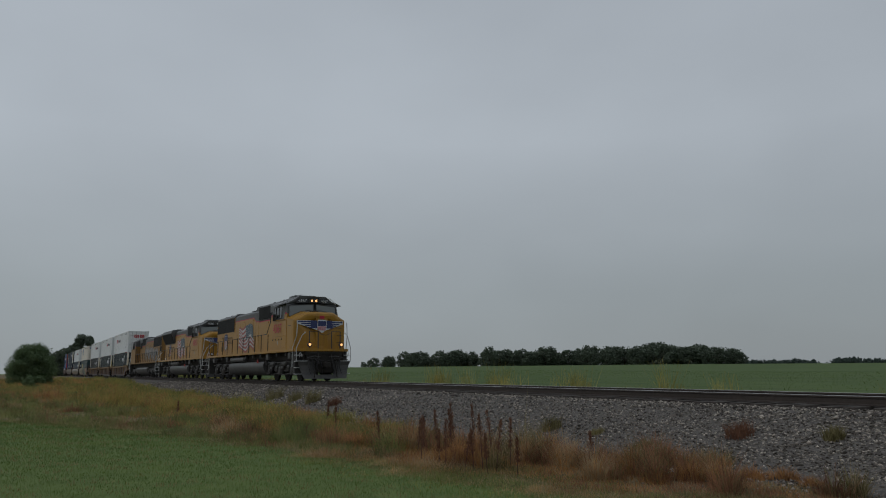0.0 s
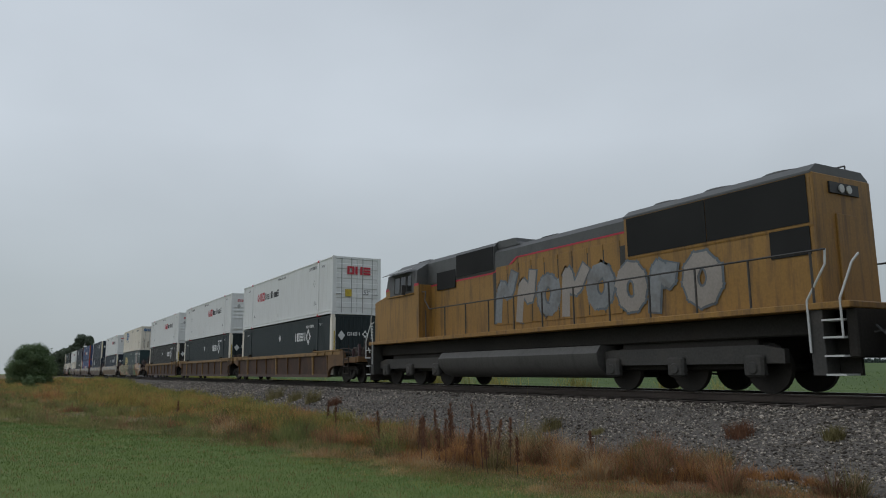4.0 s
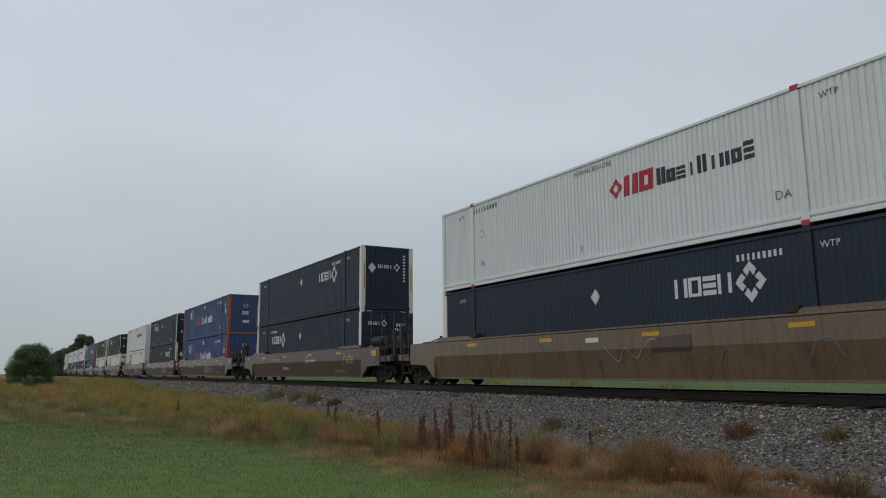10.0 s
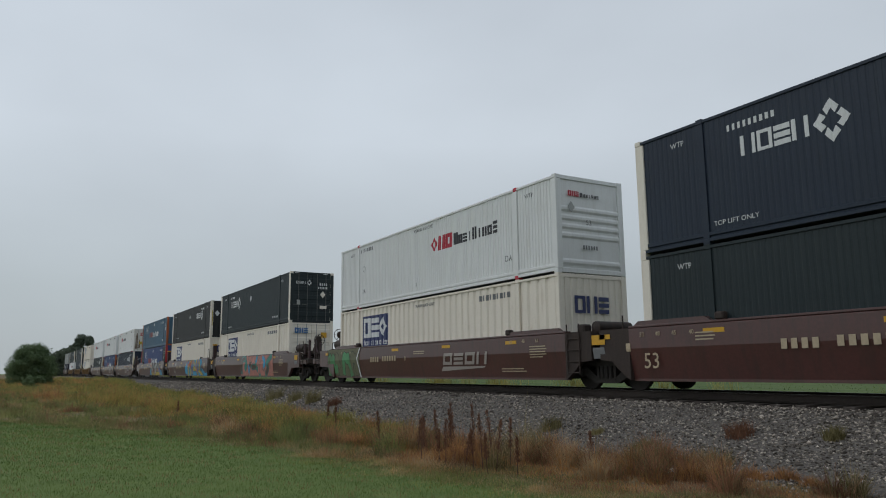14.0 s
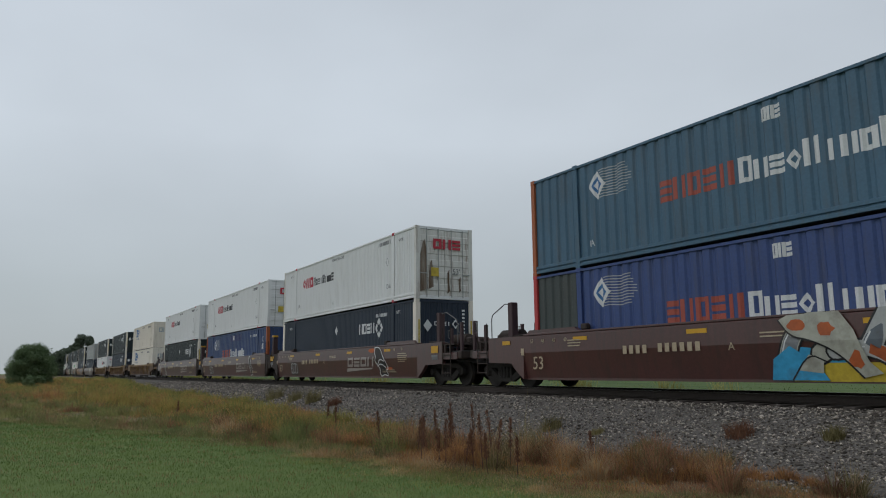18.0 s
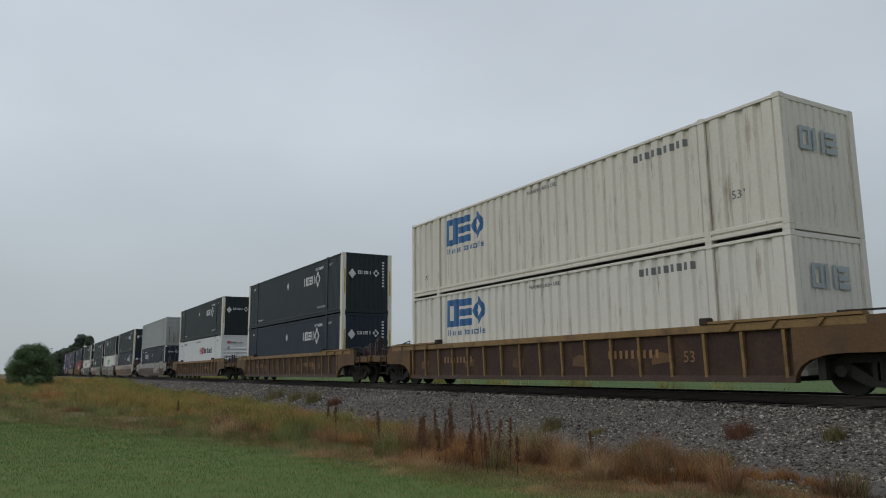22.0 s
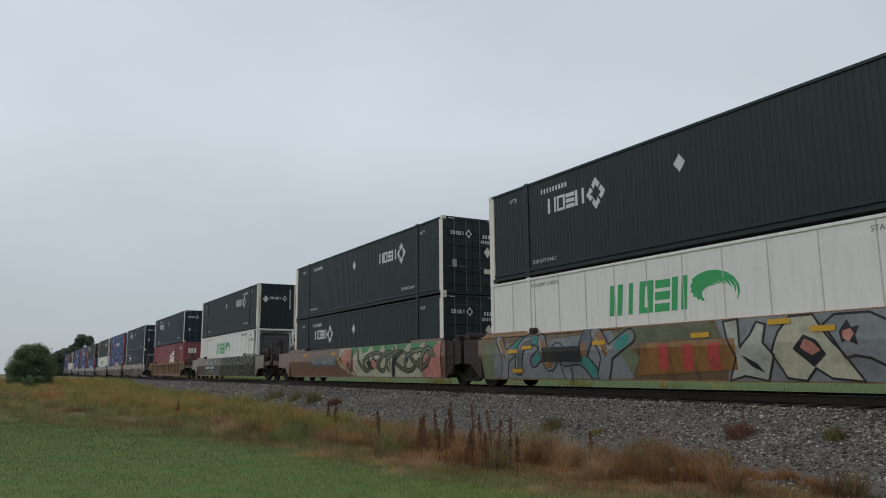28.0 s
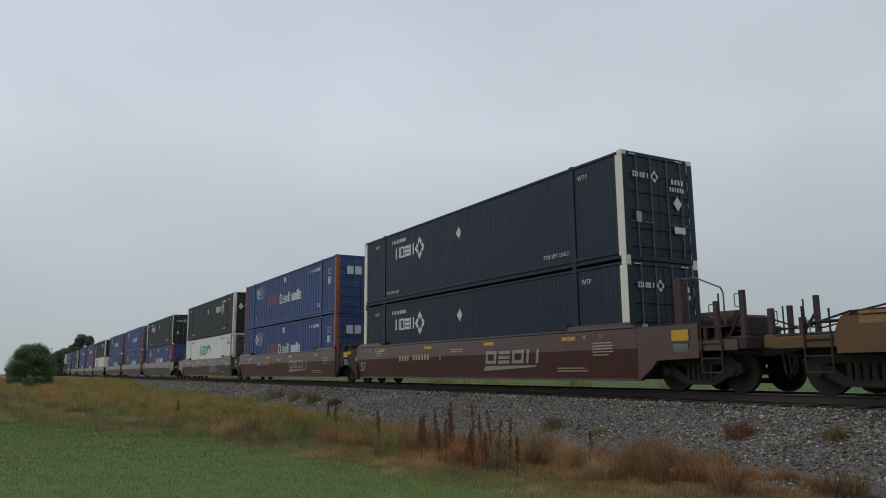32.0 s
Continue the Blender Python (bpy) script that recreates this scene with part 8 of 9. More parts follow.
def loco_truck(lo, x, turned):
    fr = Mesh().prism([(x - 2.75, 0.62), (x - 2.75, 0.90), (x - 2.2, 1.0), (x + 2.2, 1.0), (x + 2.75, 0.90), (x + 2.75, 0.62), (x + 1.5, 0.70), (x + 1.2, 0.55), (x - 1.2, 0.55), (x - 1.5, 0.70)], -1.22, -1.06, "y")
    fr2 = Mesh().prism([(x - 2.75, 0.62), (x - 2.75, 0.90), (x - 2.2, 1.0), (x + 2.2, 1.0), (x + 2.75, 0.90), (x + 2.75, 0.62)], 1.06, 1.22, "y")
    tr = part("truck", Mesh().box(x - 2.0, x + 2.0, -1.0, 1.0, 0.5, 1.2, .03), MAT["under"], lo)
    part("side_frame", fr, MAT["loco_truck"], tr)
    part("side_frame", fr2, MAT["loco_truck"], tr)
    for dx in (-2.08, 0, 2.08):
        wheelset(tr, x + dx, .53, turned)
        for s in (-1, 1):
            part("journal_box", Mesh().box(x + dx - .24, x + dx + .24, s * 1.24 - .10, s * 1.24 + .10, .34, .80, .05).lathe([(s * 1.34 - .02, .15), (s * 1.34 + .03, .11)], (x + dx, 0, .53), "y", 12), MAT["loco_truck"], tr)
    for dx in (-1.05, 1.05):
        part("brake_cylinder", Mesh().lathe([(-.38, .05), (-.34, .13), (.25, .13), (.32, .06)], (x + dx, -1.34, 0.95), "x", 10), MAT["loco_truck"], tr)
        part("spring", Mesh().lathe([(.62, .13), (1.0, .13)], (x + dx * .62, -1.16, 0), "z", 10), MAT["under"], tr)
    part("brake_rigging", Mesh().path([(x - 2.6, -1.3, .42), (x - 1.6, -1.28, .36), (x - .5, -1.3, .44), (x + .6, -1.28, .36), (x + 1.6, -1.3, .42), (x + 2.6, -1.28, .38)], .03), MAT["loco_truck"], tr)
    for k, dx in enumerate((-1.55, -.52, .52, 1.55)):
        part("damper", Mesh().tube((x + dx, -1.30, .58), (x + dx + .1, -1.30, .98), .045, 7), MAT["loco_truck"], tr)
        part("bracket", Mesh().box(x + dx - .16, x + dx + .16, -1.36, -1.2, .70 + .05 * (k % 2), .82 + .05 * (k % 2), .02), MAT["loco_tank"], tr)
    part("brake_pipe", Mesh().path([(x - 2.6, -1.34, 1.02), (x - 1.2, -1.36, 1.10), (x, -1.34, 1.04), (x + 1.3, -1.36, 1.10), (x + 2.5, -1.34, 1.0)], .018), MAT["loco_tank"], tr)
    part("sand_box", Mesh().box(x + 2.35, x + 2.75, -1.40, -1.18, 1.02, 1.45, .04), MAT["under"], tr)
    part("sand_pipe", Mesh().path([(x + 2.5, -1.25, 1.3), (x + 2.75, -1.2, .9), (x + 2.72, -.95, .2)], .02), MAT["under"], tr)


def locomotive(number, old):
    y_mat = MAT["loco_yellow_old" if old else "loco_yellow"]
    lo = thing("locomotive", "sooty yellow diesel locomotive with grey spray paint, running backwards" if old else "yellow and grey diesel locomotive with a flag painted on its hood", "locomotive", "locomotives at the head of the train")
    grey, dark = MAT["loco_grey"], MAT["under"]
    part("frame", Mesh().box(-10.9, 10.05, -1.1, 1.1, 1.15, 1.60, .03), dark, lo)
    part("walkway", Mesh().box(-11.0, 9.6, -1.56, 1.56, 1.60, 1.73, .015), y_mat, lo)
    W = 0.98
    part("hood", Mesh().prism([(-W, 1.73), (-W, 4.06), (W, 4.06), (W, 1.73)], -10.1, 5.45), y_mat, lo)
    part("roof", Mesh().prism([(-W - .005, 4.07), (-W - .005, 4.34), (-.80, 4.50), (-.4, 4.56), (.4, 4.56), (.80, 4.50), (W + .005, 4.34), (W + .005, 4.07)], -10.1, 1.1), grey, lo)
    part("stripe", Mesh().box(-4.9, -.2, -W - .008, W + .008, 4.02, 4.07), MAT["m_red"], lo)
    part("roof_step", Mesh().prism([(-0.15, 4.48), (1.1, 4.48), (1.1, 4.74), (0.1, 4.72), (.05, 4.60)], -.86, .86, "y"), grey, lo)
    rh = Mesh().prism([(-W - .008, 3.72), (-W - .03, 3.78), (-W - .03, 4.56), (-.85, 4.72), (-.4, 4.78), (.4, 4.78), (.85, 4.72), (W + .03, 4.56), (W + .03, 3.78), (W + .008, 3.72)], 1.1, 5.6)
    part("raised_hood", rh, grey, lo)
    for s in (-1, 1):
        y0, y1 = min(s * (W - .05), s * (W + .014)), max(s * (W - .05), s * (W + .014))
        part("grey_band", Mesh().prism([(-.10, 4.075), (1.1, 4.075), (1.1, 3.76), (0.50, 3.76)], y0, y1, "y"), grey, lo)
        part("stripe", Mesh().prism([(-.24, 4.07), (-.10, 4.07), (.50, 3.76), (1.1, 3.76), (1.1, 3.70), (.44, 3.70)], y0, y1, "y"), MAT["m_red"], lo)
        part("stripe", Mesh().box(1.1, 5.41, y0, y1, 3.66, 3.715), MAT["m_red"], lo)
    for s in (-1, 1):
        if old:
            part("side_patch", plate((-4.9, s * (W + .014), 2.0), (1.2, s * (W + .014), 2.0), (1.2, s * (W + .014), 3.7), (-4.9, s * (W + .014), 3.7), (0, s, 0), .003), MAT["loco_truck"], lo, "grey overspray on the hood side")
        part("inlet_grille", plate((1.15, s * (W + .032), 3.80), (3.5, s * (W + .032), 3.80), (3.5, s * (W + .032), 4.58), (1.15, s * (W + .032), 4.58), (0, s, 0), .02), MAT["loco_grille"], lo)
        part("vent_grille", plate((3.58, s * (W + .032), 3.46), (4.9, s * (W + .032), 3.46), (4.9, s * (W + .032), 4.12), (3.58, s * (W + .032), 4.12), (0, s, 0), .02), MAT["loco_grille"], lo)
    flared = number == "4885"
    bulge = 1.40 if flared else W + .03
    part("radiator_housing", Mesh().prism([(-W - .01, 3.30), (-bulge - .02, 4.32), (-bulge + .10, 4.60), (-.8, 4.70), (.8, 4.70), (bulge - .10, 4.60), (bulge + .02, 4.32), (W + .01, 3.30)] if flared
                                          else [(-W - .01, 3.30), (-W - .02, 3.34), (-W - .02, 4.40), (-.78, 4.58), (.78, 4.58), (W + .02, 4.40), (W + .02, 3.34), (W + .01, 3.30)], -10.1, -4.9), grey if flared else y_mat, lo)
    if not flared:
        part("radiator_roof", Mesh().prism([(-W - .03, 4.38), (-W - .03, 4.43), (-.78, 4.60), (.78, 4.60), (W + .03, 4.43), (W + .03, 4.38)], -10.12, -4.88), grey, lo)
    for s in (-1, 1):
        if old:
            part("side_grille", plate((-10.0, s * (W + .004), 2.75), (-9.1, s * (W + .004), 2.75), (-9.1, s * (W + .004), 3.32), (-10.0, s * (W + .004), 3.32), (0, s, 0), .02), MAT["loco_grille"], lo)
        for a, b in ((-10.02, -7.52), (-7.50, -5.0)):
            part("radiator_grille", plate((a, s * (1.035 if flared else W + .022), 3.38), (b, s * (1.035 if flared else W + .022), 3.38), (b, s * bulge, 4.28 if flared else 4.36), (a, s * bulge, 4.28 if flared else 4.36), (0, s, -.45 if flared else 0), .03 if flared else .012), MAT["loco_grille"], lo)
    for x in (-9.1, -7.5, -5.9):
        part("roof_fan", Mesh().lathe([(4.56, .68), (4.68, .66), (4.71, .5)], (x, 0, 0), "z", 20), grey, lo)
    for x, h in ((-2.6, .12), (-2.2, .12), (-1.7, .14), (2.3, .12), (4.2, .12)):
        z = 4.55 if x < 0 else 4.77
        part("roof_vent", Mesh().lathe([(z - .02, .07), (z + h * .7, .07), (z + h * .7 + .04, .10)], (x, -.35, 0), "z", 10), grey, lo)
    part("exhaust", Mesh().box(-.1 - 1.2, -.5, -.3, .3, 4.50, 4.68, .03), dark, lo)
    for i in range(9):                                   # hood doors with latches
        x = -4.7 + i * 0.64
        for s in (-1, 1):
            d = part("hood_door", Mesh().box(x, x + .60, min(s * W, s * (W + .012)), max(s * W, s * (W + .022)), 1.95, 3.55 if x > .6 else 3.85, .006), y_mat, lo)
            if s < 0:
                part("latch", Mesh().box(x + .50, x + .55, -W - .03, -W - .008, 2.75, 2.87), MAT["steel_dark"], d)
    for a, b, z0, z1 in ((-9.9, -9.2, 1.95, 3.1), (-8.0, -7.3, 1.95, 2.95), (-7.2, -6.5, 1.95, 2.95), (-6.3, -5.4, 1.95, 2.95), (3.3, 4.5, 1.95, 3.1), (4.6, 5.35, 1.9, 3.3)):
        part("hood_door", Mesh().box(a, b, -W - .014, -W + .01, z0, z1, .004), y_mat, lo)
    # the opening is a shallow raised panel; its depth is painted as darker yellow
    part("blower_opening", Mesh().box(-8.70, -7.95, -W - .016, -W + .1, 2.05, 3.10), MAT["loco_recess_shade"], lo)
    part("blower_ring", Mesh().lathe([(-W - .05, .16), (-W - .06, .30), (-W - .018, .32)], (-8.3, 0, 2.66), "y", 18), y_mat, lo)
    part("blower_hub", Mesh().lathe([(-W - .075, .03), (-W - .06, .07), (-W - .02, .08)], (-8.3, 0, 2.66), "y", 10), MAT["loco_recess_shade"], lo)
    # cab: two big windshields, swept back to the corners
    part("cab", loft(Mesh(), [[(5.42, y, z) for y, z in ((-1.52, 1.73), (-1.52, 3.74), (0, 3.74), (1.52, 3.74), (1.52, 1.73), (0, 1.73))],
                              [(8.25, -1.52, 1.73), (8.24, -1.52, 3.74), (8.56, 0, 3.74), (8.24, 1.52, 3.74), (8.25, 1.52, 1.73), (8.56, 0, 1.73)]]), y_mat, lo)
    upper = [(-1.52, 3.745), (-1.48, 4.30), (-.82, 4.70), (0, 4.74), (.82, 4.70), (1.48, 4.30), (1.52, 3.745), (0, 3.745)]
    part("cab_top", loft(Mesh(), [[(5.6, y, z) for y, z in upper], [(x, y, z) for x, (y, z) in zip((8.24, 8.10, 8.28, 8.44, 8.28, 8.10, 8.24, 8.56), upper)]]), grey, lo)
    part("cab_roof", loft(Mesh(), [[(x, y, z) for y, z in ((-.98, 4.60), (-.78, 4.76), (.78, 4.76), (.98, 4.60))] for x in (5.7, 8.2)]), grey, lo)
    part("air_conditioner", Mesh().box(6.3, 7.3, -.75, .55, 4.74, 4.88, .03), grey, lo)
    part("horn", Mesh().box(5.9, 6.2, -.2, .2, 4.76, 4.90, .02), MAT["steel_dark"], lo)
    part("roof_grab", Mesh().path([(7.5, -.6, 4.74), (7.5, -.6, 4.86), (8.1, -.6, 4.84), (8.1, -.6, 4.7)], .016), MAT["silver"], lo)
    part("roof_grab", Mesh().path([(8.2, .85, 4.66), (8.42, .95, 4.64), (8.36, 1.35, 4.34), (8.15, 1.40, 4.34)], .016), MAT["silver"], lo)
    for s in (-1, 1):
        for a, b in ((5.44, 5.78), (7.98, 8.235)):
            part("stripe", Mesh().box(a, b, min(s * 1.515, s * 1.527), max(s * 1.515, s * 1.527), 3.70, 3.80), MAT["m_red"], lo)
        part("window_panel", plate((5.82, s * 1.522, 3.47), (7.86, s * 1.522, 3.47), (7.86, s * 1.50, 4.24), (5.82, s * 1.50, 4.24), (0, s, .05), .008), grey, lo)
        for a, b in ((5.98, 6.34), (6.46, 6.92), (6.96, 7.42)):
            win = part("side_window", plate((a, s * 1.533, 3.54), (b, s * 1.533, 3.54), (b, s * 1.512, 4.16), (a, s * 1.512, 4.16), (0, s, .05), .008), MAT["dark_glass"], lo)
            part("window_frame", Mesh().path([(a, s * 1.545, 3.53), (b, s * 1.545, 3.53), (b, s * 1.522, 4.17), (a, s * 1.522, 4.17), (a, s * 1.545, 3.53)], .016, 5), MAT["steel_dark"], win)
        part("window_sill", Mesh().box(5.80, 8.0, min(s * 1.52, s * 1.585), max(s * 1.52, s * 1.585), 3.40, 3.45, .01), y_mat, lo)
        part("awning", plate((5.95, s * 1.34, 4.46), (8.08, s * 1.34, 4.46), (8.02, s * 1.80, 4.26), (6.15, s * 1.80, 4.26), (0, 0, 1), .02), MAT["loco_awning"], lo)
        part("mirror", Mesh().box(6.40, 6.44, min(s * 1.58, s * 1.74), max(s * 1.58, s * 1.74), 3.42, 3.80), MAT["steel_dark"], lo)
        # windshield panes with their gaskets
        q = [Vector((8.285, s * 1.40, 3.56)), Vector((8.592, s * .07, 3.90)), Vector((8.530, s * .07, 4.27)), Vector((8.175, s * 1.37, 4.20))]
        pane = part("windshield", plate(*q, (.96, s * .24, .12), .02), MAT["glass"], lo)
        o = Vector((.026, s * .006, .003))
        part("gasket", Mesh().path([p + o for p in q + q[:1]], .022, 5), MAT["g_black"], pane)
        part("wiper", Mesh().path([q[0].lerp(q[1], .05) + o * 1.6, q[0].lerp(q[1], .45) + Vector((.03, 0, .14)), q[0].lerp(q[1], .9) + Vector((.03, 0, .08))], .012, 5), MAT["g_black"], pane)
        nb = part("number_board", plate((8.43, s * .32, 4.36), (8.27, s * .98, 4.34), (8.22, s * .94, 4.58), (8.38, s * .32, 4.60), (.95, s * .22, .2), .02), MAT["g_black"], lo)
        if not old:
            letters(number, .21, MAT["m_white"], nb, (8.375, s * .65, 4.475), (80, 0, 90 + s * 13.5), width=.46)
    part("headlight_housing", Mesh().box(8.30, 8.46, -.27, .27, 4.34, 4.60, .03), MAT["steel_dark"], lo)
    for y in (-.12, .12):
        part("headlight", Mesh().lathe([(0, .065), (.04, .05)], (8.45, y, 4.48), "x", 14), MAT["lamp_on"] if number == "4367" else MAT["silver"], lo, "lit headlight" if number == "4367" else "")
    # nose: full width, its shoulders cut off, the front swept back a little
    def nose_ring(dx, side, top, inset):
        ring = []
        for y, z in ((-1.5, 1.73), (-1.5, side), (-.78, top), (0, top), (.78, top), (1.5, side), (1.5, 1.73), (0, 1.73)):
            ring.append((9.75 - .30 * (abs(y) / 1.5) ** 1.3 + dx, y * (1 - inset / 1.5), z - (inset if z > 1.8 else 0)))
        return ring
    back = [(8.2, y, z) for y, z in ((-1.5, 1.73), (-1.5, 3.50), (-.78, 3.86), (0, 3.88), (.78, 3.86), (1.5, 3.50), (1.5, 1.73), (0, 1.73))]
    part("nose", loft(Mesh(), [back, nose_ring(-.34, 3.36, 3.78, 0), nose_ring(-.12, 3.34, 3.74, .01), nose_ring(-.03, 3.30, 3.70, .05), nose_ring(0, 3.26, 3.66, .12)]), y_mat, lo)
    def face(y, z, out=.006):
        return Vector((9.75 - .30 * (abs(y) / 1.38) ** 1.25 + out, y, z))
    part("nose_door", plate(face(-.34, 1.85), face(.34, 1.85), face(.34, 3.45), face(-.34, 3.45), (1, 0, 0), .012), y_mat, lo)
    part("front_decal", plate(face(-.14, 3.38, .02), face(.14, 3.38, .02), face(.14, 3.54, .02), face(-.14, 3.54, .02), (1, 0, 0), .004), MAT["m_red"], lo)
    for s in (-1, 1):                                    # winged emblem: white wing with blue feathers, and a shield
        wing = Mesh()
        for k in range(7):
            y0, y1 = s * (1.34 - .155 * k), s * (1.34 - .155 * (k + 1))
            lo0, lo1 = 3.12 - .052 * k, 3.12 - .052 * (k + 1)
            wing.add([face(y0, lo0, .014), face(y1, lo1, .014), face(y1, 3.27, .014), face(y0, 3.29, .014)], [(0, 1, 2, 3)])
        part("emblem_wing", wing, MAT["m_white"], lo, "white-edged wing emblem")
        for k in range(4):
            z = 3.175 - k * .105
            for a, b in ((1.28 - .20 * k, .62), (.62, .26)):
                part("emblem_feather", plate(face(s * a, z, .019), face(s * b, z, .019), face(s * b, z + (.075 if b > .5 else .105), .019), face(s * (a + (.05 if b > .5 else 0)), z + (.075 if b > .5 else .105), .019), (1, 0, 0), .003), MAT["m_navy"], lo)
    part("emblem_shield", Mesh().prism([(-.25, 3.32), (.25, 3.32), (.27, 2.98), (.22, 2.74), (0, 2.60), (-.22, 2.74), (-.27, 2.98)], 9.772, 9.778), MAT["m_white"], lo)
    part("emblem_field", Mesh().prism([(-.23, 3.26), (.23, 3.26), (.25, 2.98), (-.25, 2.98)], 9.776, 9.784), MAT["m_navy"], lo)
    for k in range(4):
        part("emblem_stripe", Mesh().box(9.776, 9.784, -.21 + k * .115, -.145 + k * .115, 2.74, 2.96), MAT["m_red"], lo)
    for z in (2.1, 2.5, 2.9):
        part("grab_bar", Mesh().path([(9.52, .95, z), (9.62, 1.0, z), (9.56, 1.25, z), (9.48, 1.22, z)], .014), MAT["steel_dark"], lo)
    for z in (1.86, 2.52):
        part("cab_rail", Mesh().box(5.6, 7.9, -1.545, -1.515, z, z + .03), y_mat, lo)
    for k in range(4):
        part("latch", Mesh().box(5.8 + k * .55, 5.86 + k * .55, -1.545, -1.51, 2.30, 2.38), MAT["steel_dark"], lo)
    part("decal", Mesh().box(6.68, 6.80, -1.528, -1.515, 2.05, 2.25), MAT["m_faint"], lo)
    part("vent_slot", Mesh().box(8.55, 8.95, -1.512, -1.49, 3.02, 3.05), MAT["steel_dark"], lo)
    # front deck, steps, plow
    part("pilot_deck", Mesh().prism([(9.3, -1.52), (9.95, -1.50), (10.12, -1.32), (10.32, -1.1), (10.34, 1.1), (10.12, 1.32), (9.95, 1.50), (9.3, 1.52)], 1.60, 1.74, "z"), y_mat, lo)
    part("pilot", Mesh().box(9.9, 10.15, -1.15, 1.15, .45, 1.60, .03), dark, lo)
    part("pilot_cushion", Mesh().prism([(10.1, 1.58), (10.26, 1.58), (10.24, 1.50), (10.1, 1.34)], -1.05, 1.05, "y"), MAT["loco_truck"], lo)
    for s in (-1, 1):
        part("hose_rack", Mesh().path([(10.28, s * .25, 1.30), (10.33, s * .6, 1.34), (10.30, s * 1.0, 1.26)], .018), MAT["loco_tank"], lo)
        part("drain_pipe", Mesh().path([(10.2, s * .35, 1.5), (10.30, s * .40, 1.2), (10.42, s * .38, .95)], .03), MAT["loco_truck"], lo)
    curve = [(10.22, 1.06), (10.16, .85), (10.18, .60), (10.27, .36), (10.42, .14)]
    def blade(y0, y1, z_top, taper):
        pts = [(x, z) for x, z in curve if z <= z_top]
        v, f = [], []
        for x, z in pts:
            k = taper * (1.06 - z) / .92
            for d in (0, .035):
                v += [(x + d, y0 + (k if y0 < 0 and abs(y0) > 1 else 0), z), (x + d, y1 - (k if y1 > 1 else 0), z)]
        for a in range(len(pts) - 1):
            b = a * 4
            f += [(b, b + 1, b + 5, b + 4), (b + 2, b + 6, b + 7, b + 3), (b, b + 4, b + 6, b + 2), (b + 1, b + 3, b + 7, b + 5)]
        e = (len(pts) - 1) * 4
        return Mesh().add(v, f + [(0, 2, 3, 1), (e, e + 1, e + 3, e + 2)])
    part("plow", blade(-1.48, -.52, 1.1, .28), MAT["plow"], lo)
    part("plow", blade(.52, 1.48, 1.1, .28), MAT["plow"], lo)
    part("plow", blade(-.518, .518, .5, 0), MAT["plow"], lo)
    for s in (-1, 1):
        part("plow_step", Mesh().box(10.08, 10.26, min(s * .95, s * 1.48), max(s * .95, s * 1.48), 1.07, 1.10), MAT["silver"], lo)
        part("plow_brace", Mesh().path([(10.25, s * .6, 1.0), (10.38, s * .62, .6), (10.50, s * .64, .2)], .03), dark, lo)
        part("pilot_grab", Mesh().path([(10.12, s * 1.35, 1.28), (10.16, s * 1.40, 1.48), (10.30, s * 1.36, 1.52), (10.32, s * 1.30, 1.30)], .014), MAT["silver"], lo)
        for xx, e in ((9.93, 1), (-10.62, -1)):
            part("step_well", Mesh().box(min(xx - e * .20, xx - e * .48), max(xx - e * .20, xx - e * .48), min(s * 1.05, s * 1.50), max(s * 1.05, s * 1.50), .38, 1.62, .01), MAT["loco_truck"], lo)
            part("step_back", Mesh().box(min(xx - e * .20, xx + e * .22), max(xx - e * .20, xx + e * .22), min(s * 1.02, s * 1.10), max(s * 1.02, s * 1.10), .38, 1.60), dark, lo)
            for z in (.38, .72, 1.06, 1.38):
                part("step", Mesh().box(min(xx - e * .20, xx + e * .18), max(xx - e * .20, xx + e * .18), min(s * 1.10, s * 1.54), max(s * 1.10, s * 1.54), z, z + .035), MAT["silver"], lo)
            part("step_rail", Mesh().path([(xx - e * .45, s * 1.55, .80), (xx - e * .45, s * 1.55, 1.78), (xx - e * .08, s * 1.46, 2.45), (xx - e * .08, s * 1.42, 3.2 if e > 0 else 2.74)], .022), MAT["silver"], lo)
            part("step_rail", Mesh().path([(xx + e * .20, s * 1.55, 1.05), (xx + e * .20, s * 1.55, 1.78), (xx + e * .34, s * 1.30, 2.45), (xx + e * .36, s * 1.10, 2.62)], .022), MAT["silver"], lo)
        part("ditch_light_housing", Mesh().lathe([(0, .10), (.20, .13)], (10.20, s * .90, 1.95), "x", 14), MAT["steel_dark"], lo)
        part("ditch_light", Mesh().lathe([(0, .07), (.03, .055)], (10.40, s * .90, 1.95), "x", 12), MAT["lamp_on"] if number == "4367" else MAT["silver"], lo, "lit ditch light" if number == "4367" else "")
        for y in (.38, .88):
            part("front_post", Mesh().box(10.22, 10.26, s * y - .022, s * y + .022, 1.74, 2.66), MAT["steel_dark"], lo)
        part("front_rail", Mesh().path([(10.24, s * .38, 2.66), (10.24, s * .88, 2.66)], .02), MAT["steel_dark"], lo)
    part("safety_chain", Mesh().path([(10.235, .36, 2.6), (10.235, .18, 2.50), (10.235, 0, 2.47), (10.235, -.18, 2.50), (10.235, -.36, 2.6)], .012), MAT["steel_dark"], lo)
